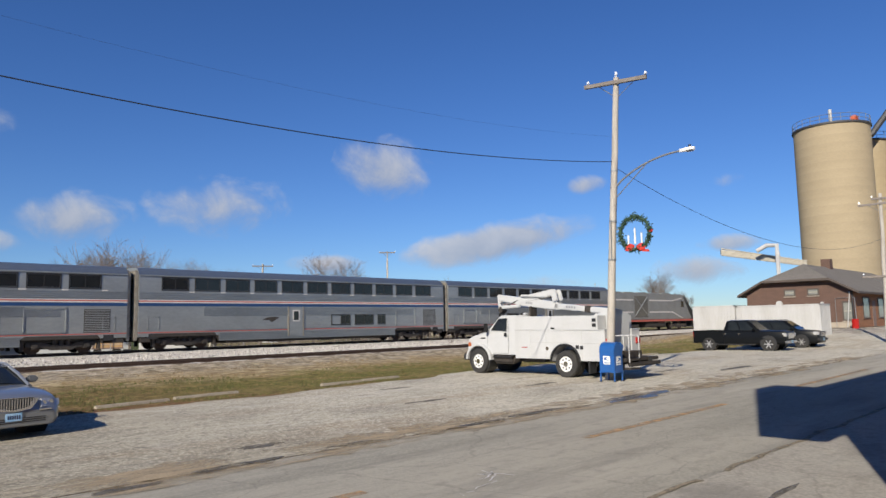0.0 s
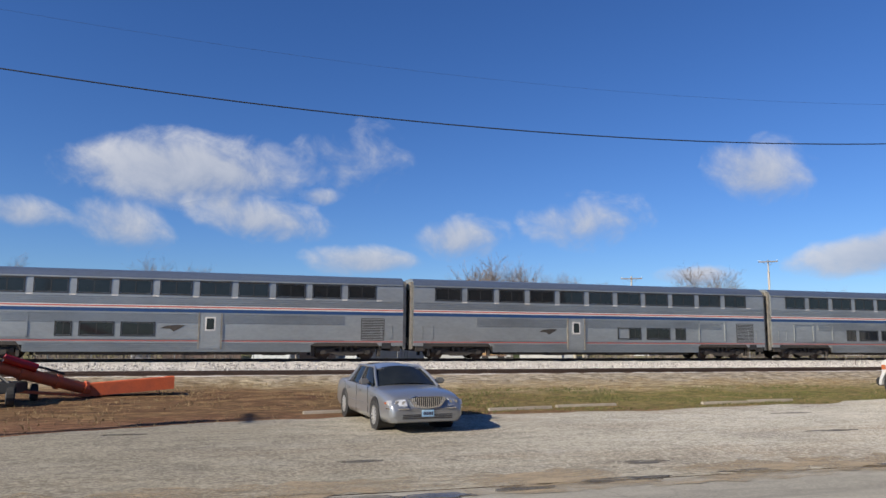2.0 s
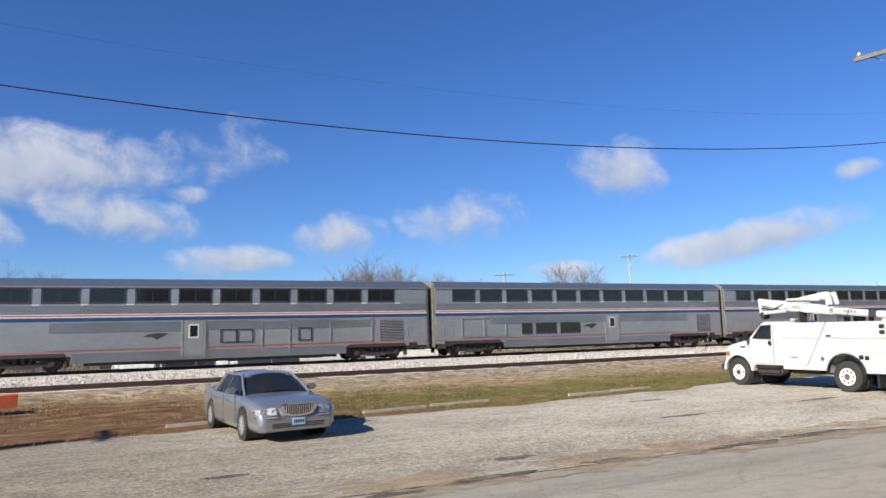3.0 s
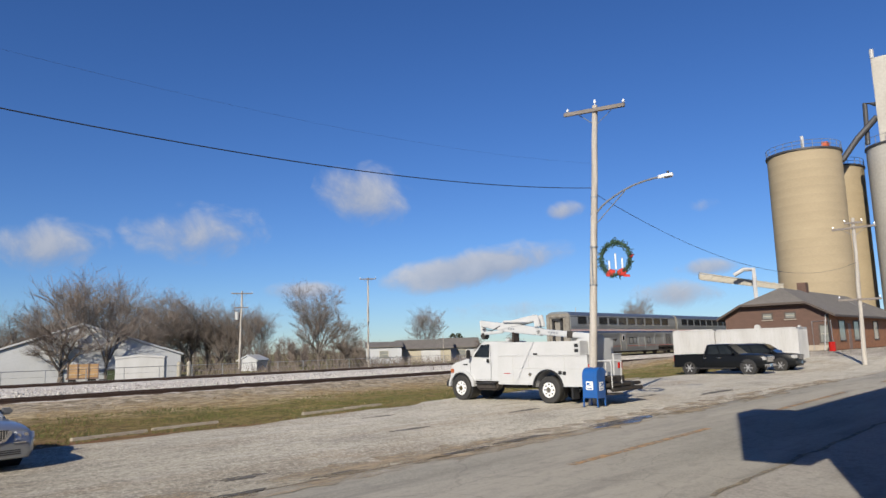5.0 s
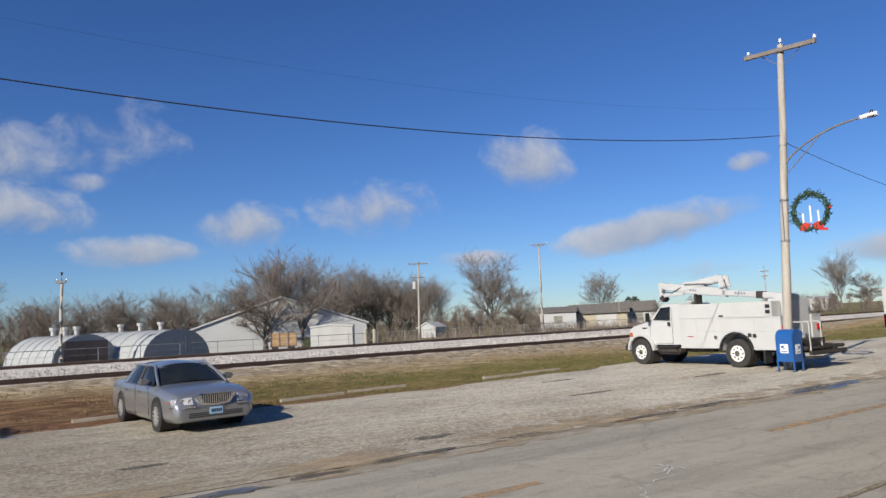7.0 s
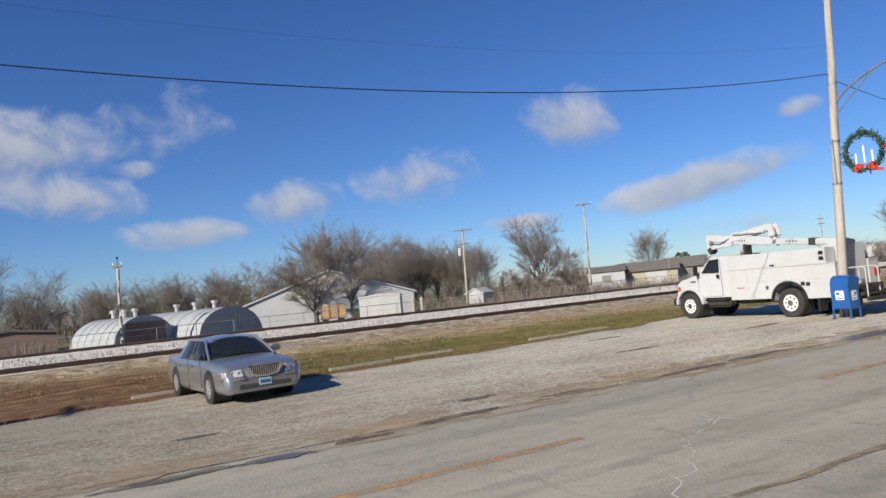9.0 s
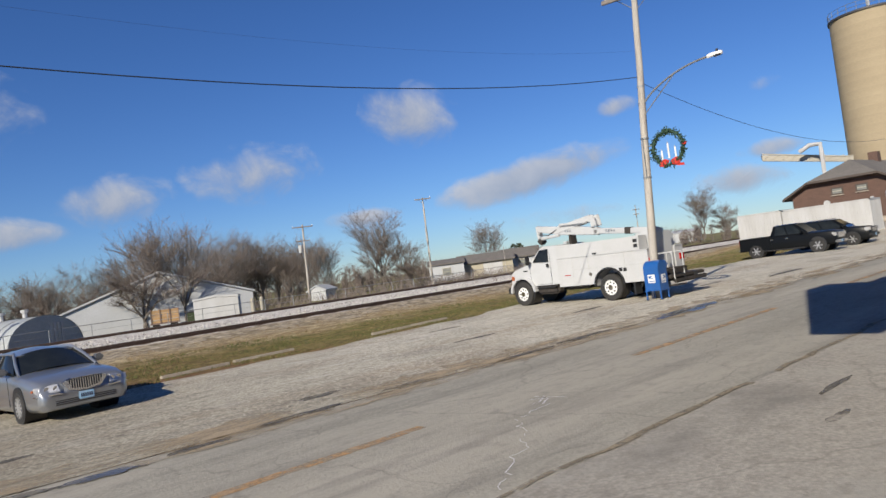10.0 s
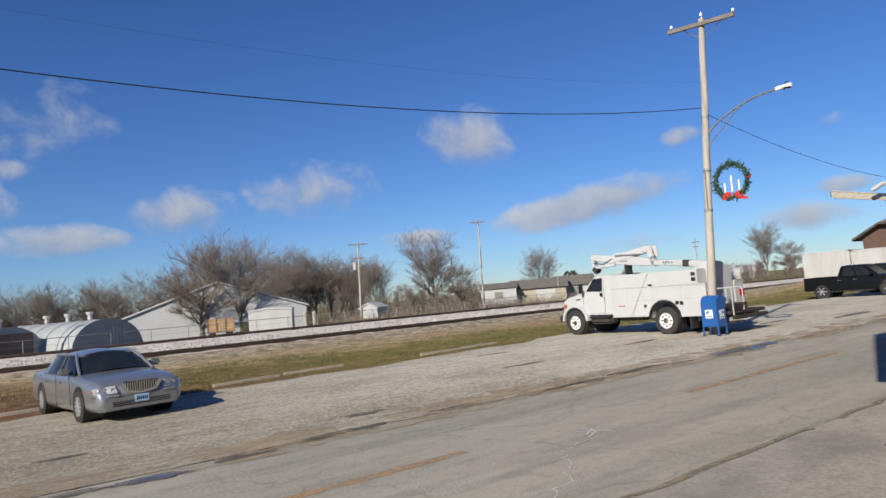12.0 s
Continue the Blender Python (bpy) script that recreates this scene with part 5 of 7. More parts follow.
Mesh().loft([[(e.x + sx * 0.10, e.y - d, e.z - 0.04 - h) for sx, h in ((-1, 0), (0, 0.05), (1, 0))] for d in (0.2, 0.42)]).build("lens", LAMP_CLEAR, hd)


def wreath():
    c = on_pole(5.05) + POLE_B + Vector((0.0, -0.86, 0))
    th = empty("christmas_wreath", pose(*c), "green christmas wreath with white candles and red bow", "wreath")
    rng = random.Random(3)
    Mesh().path([(0, 0.56 * math.cos(2 * math.pi * k / 24), 0.56 * math.sin(2 * math.pi * k / 24)) for k in range(25)], 0.05, 6).build("ring", PINE, th)
    me = Mesh()
    for i in range(620):
        a = rng.uniform(0, 2 * math.pi)
        r = 0.56 + rng.gauss(0, 0.055)
        p = Vector((rng.gauss(0, 0.05), r * math.cos(a), r * math.sin(a)))
        d = Vector((rng.uniform(-0.7, 0.7), math.cos(a) * rng.uniform(-1, 1.2) + rng.uniform(-0.6, 0.6), math.sin(a) * rng.uniform(-1, 1.2) + rng.uniform(-0.6, 0.6))).normalized()
        me.tube(p, p + d * rng.uniform(0.05, 0.13), 0.022, 0.004, 4)
    tagged(me.build("needles", PINE, th), kind="stuff")
    for y, h in ((0.25, 0.30), (0.0, 0.52), (-0.25, 0.34)):
        cd = Mesh().tube((0, y, -0.36), (0, y, -0.36 + h), 0.03, n=10).build("candle", WHITE_FLAT, th)
        Mesh().tube((0, y, -0.36 + h), (0, y, -0.30 + h), 0.022, 0.002, 8).build("flame", LAMP_CLEAR, cd)
    for s in (-1, 1):
        Mesh().loft([[(0.05 * q, s * (0.04 + w), -0.47 + z * 0.9 + 0.03 * q) for w, z in ((0, -0.04), (0.16, -0.15), (0.33, -0.10), (0.36, 0.03), (0.2, 0.12), (0, 0.05))] for q in (-1.4, 0, 1.4)]).build("bow_loop", BOW_RED, th, bevel=0.03)
    Mesh().loft([[(x, y, z) for y, z in ((0.0, -0.52), (-0.30, -0.66), (-0.52, -0.68), (-0.50, -0.60), (-0.25, -0.56))] for x in (-0.03, 0.0)]).build("ribbon_tail", BOW_RED, th)
    Mesh().tube((0, -0.62, 0.02), (-0.02, -0.62, 0.05), 0.07, n=8).build("berry_spray", BOW_RED, th)
    Mesh().path([(0.0, 0.52, 0.2), (0.0, 0.86, 0.2)], 0.02).build("bracket", GALV, th)


wreath()


def mailbox(m):
    th = empty("mailbox", m, "blue steel collection mailbox on four legs", "mailbox")
    w = 0.28
    arc = [(0.30 * math.cos(math.pi * k / 12) * 0.98, 1.02 + 0.30 * math.sin(math.pi * k / 12)) for k in range(13)]
    Mesh().prism([(-0.29, 0.30)] + [(0.29, 0.30)] + arc[0:] , -w, w).build("body", MAIL_BLUE, th, bevel=0.015, smooth=30)
    Mesh().prism([(0.28, 0.98), (0.40, 1.12), (0.40, 1.20), (0.22, 1.30), (0.20, 1.0)], -w + 0.01, w - 0.01).build("chute", MAIL_BLUE, th, bevel=0.01)
    Mesh().box(0.36, 0.42, -0.2, 0.2, 1.10, 1.18).build("pull_handle", MAIL_BLUE, th, bevel=0.01)
    for s in (-1, 1):
        p = Mesh().box(-0.14, 0.14, s * (w - 0.005), s * (w + 0.006), 0.55, 0.84).build("emblem_panel", WHITE_FLAT, th)
        Mesh().prism([(-0.11, 0.66), (0.11, 0.72), (0.11, 0.78), (-0.06, 0.80), (0.04, 0.74)], s * (w + 0.004), s * (w + 0.011)).build("emblem", MAIL_BLUE, p)
        Mesh().box(-0.11, 0.11, s * (w + 0.004), s * (w + 0.010), 0.585, 0.615).build("lettering_bar", MAIL_BLUE, p)
        Mesh().box(-0.29, 0.29, s * (w - 0.005), s * (w + 0.012), 0.30, 0.34).build("rim", MAIL_BLUE, th)
    for s in (-1, 1):
        p = Mesh().box(s * 0.285, s * 0.297, -0.13, 0.13, 0.58, 0.86).build("emblem_panel", WHITE_FLAT, th)
        Mesh().loft([[(s * x, y, z) for y, z in ((-0.10, 0.70), (0.10, 0.74), (0.10, 0.81), (-0.05, 0.82), (0.03, 0.76))] for x in (0.295, 0.302)]).build("emblem", MAIL_BLUE, p)
        Mesh().box(s * 0.295, s * 0.302, -0.10, 0.10, 0.615, 0.645).build("lettering_bar", MAIL_BLUE, p)
    for x in (-0.26, 0.26):
        for y in (-w + 0.02, w - 0.02):
            Mesh().box(x - 0.025, x + 0.025, y - 0.02, y + 0.02, 0.02, 0.34).build("leg", MAIL_BLUE, th)
            Mesh().box(x - 0.06, x + 0.06, y - 0.05, y + 0.05, 0.0, 0.02).build("foot", BLACK_TRIM, th)


mailbox(pose(21.32, 12.85, 0.02, 0, 0, 2))


def sag(a, b, low, n=40):
    """A hanging wire through two ends with the given lowest height."""
    a, b = Vector(a), Vector(b)
    ha, hb = max(a.z - low, 0.01), max(b.z - low, 0.01)
    k = math.sqrt(ha) / (math.sqrt(ha) + math.sqrt(hb))
    out = []
    for i in range(n + 1):
        u = i / n
        z = low + (ha * ((k - u) / k) ** 2 if u < k else hb * ((u - k) / (1 - k)) ** 2)
        out.append(a.lerp(b, u).xy.to_3d() + Vector((0, 0, z)))
    return out


def wire(a, b, low, r, label="black overhead cable hung between the poles"):
    ob = Mesh().path(sag(a, b, low), r, 5).build("overhead_cable", CABLE)
    tagged(ob, label, "cable", "overhead cables")


th = line_pole("utility_pole", (-16.5, 13.2, 0), (-16.5, 12.95, 10.9), 0.17, 0.115, "weathered timber utility pole beside the lot", [(0.96, 1.25, (0, -1), 0.0)])
Mesh().tube((-0.4, -0.2, 9.0), (-0.4, -0.2, 9.95), 0.28, n=14).build("transformer", GALV, th)
Mesh().box(-0.4, 0.0, -0.26, -0.14, 9.4, 9.5).build("transformer_bracket", GALV, th)
wire((21.9, 12.78, 7.70), (-16.5, 12.98, 8.0), 6.27, 0.013)
wire((21.9, 12.70, 8.6), (-16.5, 12.96, 9.0), 7.27, 0.0018, "thin grey overhead wire between the poles")
wire((21.95, 12.75, 7.5), (54.5, 11.8, 7.2), 5.7, 0.010)
line_pole("utility_pole", (54.4, 11.92, ground_z(54.4, 11.92)), (54.6, 11.72, 10.3), 0.16, 0.11, "grey timber utility pole with crossarms beside the depot yard", [(0.965, 0.55, (0.3, -1), 0.0), (0.93, 1.35, (0.3, -1), 0.04), (0.44, 1.3, (0.3, -1), 0.0)])

# ---- kerb stones, paint and stains ----
for i, (x0, x1, y, r) in enumerate(((1.75, 3.0, 20.4, 9), (7.15, 9.3, 20.2, 7), (9.55, 11.75, 20.65, 5), (14.85, 16.75, 20.6, 3), (16.95, 18.9, 20.95, 4), (35.4, 37.4, 20.9, -2), (37.8, 39.8, 20.9, 0), (24.8, 26.7, 21.3, 1))):
    L = (x1 - x0) / 2
    ob = Mesh().prism([(-0.08, -0.03), (0.08, -0.03), (0.06, 0.06), (-0.06, 0.06)], -L, L, pose(0, 0, 0, 0, 0, 90)).build("wheel_stop", CONCRETE, bevel=0.012)
    ob.matrix_world = pose((x0 + x1) / 2, y, 0.0, 0, 0, r)
    tagged(ob, "weathered concrete wheel stop at the turf edge", "wheel stop", "wheel stops along the lot")


def blot(name, mat, cx, cy, rx, ry, z, label, seed, kind="structure", rough=0.45):
    """A flat patch with a ragged outline."""
    n = 40
    pts = []
    for i in range(n):
        a = 2 * math.pi * i / n
        k = 1 + rough * noise.fractal(Vector((math.cos(a) * 1.6, math.sin(a) * 1.6, seed * 5.3)), 1.0, 2.0, 4)
        pts.append((cx + rx * k * math.cos(a), cy + ry * k * math.sin(a), z))
    me = Mesh().add(pts + [(x, y, z - 0.01) for x, y, z in pts], [tuple(range(n))] + [(i, i + n, (i + 1) % n + n, (i + 1) % n) for i in range(n)])
    tagged(me.build(name, mat), label, "stain", "stains on the paving", kind)


SPOTS = [(6.75, 11.0, 0.42, 0.14), (5.6, 9.75, 0.75, 0.16), (3.9, 9.5, 0.45, 0.12), (1.2, 9.45, 0.8, 0.14), (7.9, 9.9, 0.5, 0.08), (2.0, 12.2, 0.35, 0.1), (13.2, 9.9, 1.1, 0.13), (11.2, 9.8, 0.7, 0.09), (26.5, 13.6, 1.0, 0.16), (13.5, 13.7, 0.7, 0.10),
         (19.2, 14.2, 0.9, 0.12), (-2.3, 16.6, 0.4, 0.1), (29.5, 11.9, 1.6, 0.2), (15.4, 17.2, 0.6, 0.1), (9.0, 3.1, 0.45, 0.05), (7.6, 2.6, 0.3, 0.05), (24, 16.5, 1.1, 0.5)]
for i, (x, y, rx, ry) in enumerate(SPOTS):
    blot("tar_patch", WET, x, y, rx, ry, 0.030, "dark damp tar patch on the paving", i + 1)
blot("puddle", POOL, 17.4, 9.75, 1.7, 0.30, 0.031, "shallow puddle along the road edge", 31, rough=0.6)
blot("puddle", POOL, 2.6, 9.35, 0.5, 0.14, 0.031, "shallow puddle along the road edge", 33, rough=0.6)


def ribbon(name, mat, x0, x1, y, w, z, seed, label, step=0.25, gaps=0.0):
    me = Mesh()
    x = x0
    while x < x1:
        n1 = noise.fractal(Vector((x * 0.9, seed, 0)), 1.0, 2.0, 3)
        ww = w * max(0.15, 0.8 + 0.9 * noise.fractal(Vector((x * 1.7, seed + 4, 0)), 1.0, 2.0, 3))
        if noise.noise(Vector((x * 0.7, seed + 9, 0))) > gaps - 0.6:
            n2 = noise.fractal(Vector(((x + step) * 0.9, seed, 0)), 1.0, 2.0, 3)
            w2 = w * max(0.15, 0.8 + 0.9 * noise.fractal(Vector(((x + step) * 1.7, seed + 4, 0)), 1.0, 2.0, 3))
            a, b = y + 0.10 * n1, y + 0.10 * n2
            me.add([(x, a - ww, z), (x + step, b - w2, z), (x + step, b + w2, z), (x, a + ww, z)], [(0, 1, 2, 3)])
        x += step
    tagged(me.build(name, mat), label, name.replace("_", " "), kind="structure")


ribbon("joint_crack", SOIL, -30, 60, 4.13, 0.055, 0.026, 2, "soil-filled joint between road and apron", gaps=0.25)
ribbon("joint_crack", SOIL, -30, 44, 9.85, 0.07, 0.034, 7, "soil-filled joint along the road edge", gaps=0.72)
ribbon("sand_drift", SAND, -12, 40, 10.15, 0.62, 0.0285, 17, "sandy grit washed along the road edge", gaps=-0.6)
ribbon("sand_drift", SAND, 3, 30, 9.45, 0.30, 0.0285, 23, "sandy grit washed along the road edge", gaps=0.1)
ribbon("joint_crack", SOIL, 10, 30, 2.2, 0.03, 0.026, 13, "hairline crack across the apron", gaps=0.2)
for x0, x1 in ((-14.0, -9.5), (2.2, 5.6), (10.9, 17.2), (22.6, 31.0), (38, 44)):
    s = Mesh()
    x = x0
    while x < x1:
        y = 6.86 + 0.022 * x + 0.012 * noise.noise(Vector((x * 1.3, 2, 0)))
        w0 = 0.10 + 0.02 * noise.noise(Vector((x * 2.3, 5, 0)))
        s.add([(x, y - w0, 0.018), (x + 0.3, y - w0, 0.018), (x + 0.3, y + w0, 0.018), (x, y + w0, 0.018)], [(0, 1, 2, 3)])
        x += 0.3
    tagged(s.build("lane_marking", YELLOW), "worn yellow centre line paint", "lane marking", kind="structure")



def star_crack():
    """Fine pale cracks that meet in a small star and wander off over the road."""
    me = Mesh()
    rng = random.Random(8)
    for a, n, step in ((0.7, 4, 0.07), (2.2, 4, 0.06), (1.4, 3, 0.05), (3.0, 6, 0.07), (3.6, 46, 0.11), (5.2, 5, 0.07)):
        p = Vector((7.62, 6.42, 0.018))
        home = a
        for j in range(n):
            a = home + rng.gauss(0, 0.55)
            q = p + Vector((math.cos(a), math.sin(a), 0)) * step
            w = Vector((-math.sin(a), math.cos(a), 0)) * (0.010 if j < 4 else rng.uniform(0.003, 0.008))
            if j < 8 or rng.random() < 0.72:
                me.add([p - w, q - w, q + w, p + w], [(0, 1, 2, 3)])
            p = q
    tagged(me.build("crack_repair", WHITE_STRIPE), "pale filled star crack in the asphalt", "crack", kind="structure")


star_crack()

# ---- the storefront that throws its shade on the road ----
BRICK_WALL = material("storefront_brick", (0.26, 0.12, 0.085), 0.9, 0, (0.2, 0.09, 0.065), 2, 30, 0.6, 0.2)
# both blocks stay out of view, shaped to fit the shadow on the road
sf = Mesh()
sf.box(5.0, 40.0, -14.0, 0.3, 0.0, 10.5)
st = sf.build("storefront_building", BRICK_WALL, bevel=0.02)
tagged(st, "unseen two-storey brick storefront assumed from its shadow on the road", "building", kind="structure")
# added upper block, its form guessed from the detached strip of shadow
overhang = Mesh().box(4.05, 5.6, 0.302, 1.42, 5.5, 10.6).build("unseen_overhang", BRICK_WALL, st, bevel=0.02)

# ---- depot, grain elevator, far houses and trees ----
BARK = material("bare_winter_bark", (0.135, 0.115, 0.10), 0.95, 0, (0.20, 0.175, 0.155), 1.5, 12, 0.6, 0.3)
TWIG = material("bare_winter_twigs", (0.150, 0.122, 0.105), 0.95, 0, (0.21, 0.175, 0.152), 0.4, 6, 0.7, 0.3)
CEDAR = material("cedar_green", (0.03, 0.045, 0.02), 0.9, 0, (0.06, 0.06, 0.03), 1.5, 12, 0.6, 0.4)
SILO_BUFF = material("buff_silo_concrete", (0.335, 0.272, 0.178), 0.9, 0, (0.28, 0.224, 0.145), 0.12, 3, 0.7, 0.06, 0.02, 1.2, (1, 1, 2.2))
TOWER_GREY = material("grey_elevator_concrete", (0.42, 0.40, 0.36), 0.9, 0, (0.34, 0.31, 0.27), 0.2, 3, 0.6, 0.1)
DARK_STEEL = material("dark_elevator_steel", (0.06, 0.06, 0.065), 0.6, 0.3)
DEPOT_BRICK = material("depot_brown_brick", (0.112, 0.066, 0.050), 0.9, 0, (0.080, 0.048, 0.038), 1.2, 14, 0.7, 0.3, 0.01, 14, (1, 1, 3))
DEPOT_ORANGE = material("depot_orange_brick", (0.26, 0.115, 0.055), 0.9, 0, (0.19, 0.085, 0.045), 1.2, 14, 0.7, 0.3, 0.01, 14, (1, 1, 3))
FASCIA = material("dark_brown_fascia_paint", (0.075, 0.055, 0.045), 0.7, 0, (0.05, 0.04, 0.034), 2, 18, 0.6, 0.15)
SHINGLE = material("grey_asphalt_shingle", (0.115, 0.105, 0.095), 0.95, 0, (0.16, 0.145, 0.13), 0.7, 12, 0.7, 0.3)
SASH = material("cream_window_sash", (0.36, 0.33, 0.27), 0.6)
PANE = material("pale_window_glass", (0.16, 0.17, 0.16), 0.08, 0, (0.28, 0.28, 0.25), 2, 12, 0.7, 0.1)
BOX_WHITE = material("white_container_paint", (0.44, 0.44, 0.44), 0.55, 0, (0.36, 0.35, 0.335), 0.8, 12, 0.7, 0.05, stretch=(2, 2, 0.4))
POLY = material("greenhouse_film", (0.33, 0.35, 0.36), 0.6, 0, (0.40, 0.415, 0.42), 0.8, 5, 0.7, 0.12)
POLY.node_tree.nodes["Principled BSDF"].inputs["Transmission Weight"].default_value = 0.12
SHED_WHITE = material("white_sheet_metal", (0.43, 0.44, 0.45), 0.5, 0.1, (0.35, 0.36, 0.37), 0.6, 8, 0.6, 0.06)
BROWN_DOOR = material("brown_timber_door", (0.17, 0.118, 0.098), 0.8, 0, (0.22, 0.155, 0.13), 2, 20, 0.6, 0.2)
SIDING = material("tan_lap_siding", (0.38, 0.34, 0.26), 0.8, 0, (0.3, 0.27, 0.2), 1, 12, 0.5, 0.1)
ORANGE = material("faded_orange_paint", (0.50, 0.095, 0.03), 0.55, 0, (0.30, 0.07, 0.035), 2.5, 25, 0.8, 0.12)


def polar(az, d, z=0.0):
    return Vector((d * math.cos(radians(az)), d * math.sin(radians(az)), z))


# containers behind the parked trucks
def container(y0, y1, x, z0, h, label):
    th = empty("shipping_container", pose(x, (y0 + y1) / 2, z0), label, "container", "white containers")
    L = (y1 - y0) / 2
    Mesh().box(0.04, 2.4, -L + 0.04, L - 0.04, 0.1, h - 0.03).build("body", BOX_WHITE, th)
    fr = Mesh()
    for y in (-L, L - 0.1):
        for xx in (0.0, 2.34):
            fr.box(xx, xx + 0.1, y, y + 0.1, 0, h)
    for z in (0.0, h - 0.1):
        fr.box(0, 0.1, -L, L, z, z + 0.1)
        fr.box(2.34, 2.44, -L, L, z, z + 0.1)
        fr.box(0, 2.44, -L, -L + 0.1, z, z + 0.1)
        fr.box(0, 2.44, L - 0.1, L, z, z + 0.1)
    fr.build("frame", BOX_WHITE, th)
    n = int(2 * L / 0.28)
    for k in range(n):
        y = -L + 0.15 + (2 * L - 0.3) * k / n
        Mesh().box(0.015, 0.05, y, y + 0.13, 0.1, h - 0.1).build("corrugation", BOX_WHITE, th)
    for k in range(8):
        xx = 0.2 + 0.27 * k
        Mesh().box(xx, xx + 0.13, -L + 0.015, -L + 0.05, 0.1, h - 0.1).build("corrugation", BOX_WHITE, th)


container(17.3, 23.75, 59.0, ground_z(59, 20) - 0.02, 2.6, "white corrugated shipping container with rain streaks beside the depot")
container(23.85, 27.5, 59.0, ground_z(59, 25.6) - 0.1, 2.6, "short white corrugated shipping container beside the depot")


def gable(name, m, w, l, wall, rise, mat_w, mat_r, label, over=0.3, category="house", openings=(), hip=0.0):
    """A house with x across, y along: walls, two roof planes with thickness, and openings (kind, x0, x1, z0, z1) on the -y end, or with side -1 or 1."""
    th = empty(name, m, label, category)
    Mesh().loft([[(-w / 2, y, 0), (w / 2, y, 0), (w / 2, y, wall), (0, y, wall + rise), (-w / 2, y, wall)] if not hip else [(-w / 2, y, 0), (w / 2, y, 0), (w / 2, y, wall), (0, y, wall), (-w / 2, y, wall)] for y in (-l / 2, l / 2)]).build("wall", mat_w, th)
    s = (w / 2 + over) / (w / 2)
    zl = wall - rise * (s - 1)
    for k in (-1, 1):
        y0, y1 = -l / 2 - over, l / 2 + over
        a = [(k * w / 2 * s, y0, zl), (0, y0 + hip, wall + rise), (0, y1 - hip, wall + rise), (k * w / 2 * s, y1, zl)]
        Mesh().add([(x, y, z + 0.03) for x, y, z in a] + [(x, y, z + 0.18) for x, y, z in a], [(3, 2, 1, 0), (4, 5, 6, 7), (0, 1, 5, 4), (1, 2, 6, 5), (2, 3, 7, 6), (3, 0, 4, 7)]).build("roof", mat_r, th)
        if hip:
            ye = y0 if k < 0 else y1
            a = [(-w / 2 * s, ye, zl), (w / 2 * s, ye, zl), (0, ye - k * hip, wall + rise)]
            Mesh().add([(x, y, z + 0.03) for x, y, z in a] + [(x, y, z + 0.18) for x, y, z in a], [(2, 1, 0), (3, 4, 5), (0, 1, 4, 3), (1, 2, 5, 4), (2, 0, 3, 5)]).build("roof", mat_r, th)
    for kind, u0, u1, z0, z1, side in openings:
        def face(me, a0, a1, q0, q1, d0, d1):
            if side == "end":
                return me.box(a0, a1, -l / 2 - d1, -l / 2 - d0, q0, q1)
            sx = -1 if side == "left" else 1
            return me.box(sx * (w / 2 + d0), sx * (w / 2 + d1), a0, a1, q0, q1)
        wn = face(Mesh(), u0, u1, z0, z1, -0.05, 0.03).build(kind, PANE if kind == "window" else (BOX_WHITE if kind == "garage_door" else BROWN_DOOR), th)
        e = 0.09
        for q in ((u0 - e, u1 + e, z0 - e, z0), (u0 - e, u1 + e, z1, z1 + e), (u0 - e, u0, z0, z1), (u1, u1 + e, z0, z1)):
            face(Mesh(), q[0], q[1], q[2], q[3], -0.02, 0.07).build("frame", SASH, wn)
        if kind == "window":
            face(Mesh(), u0, u1, (z0 + z1) / 2 - 0.03, (z0 + z1) / 2 + 0.03, 0.0, 0.05).build("sash_bar", SASH, wn)
    return th


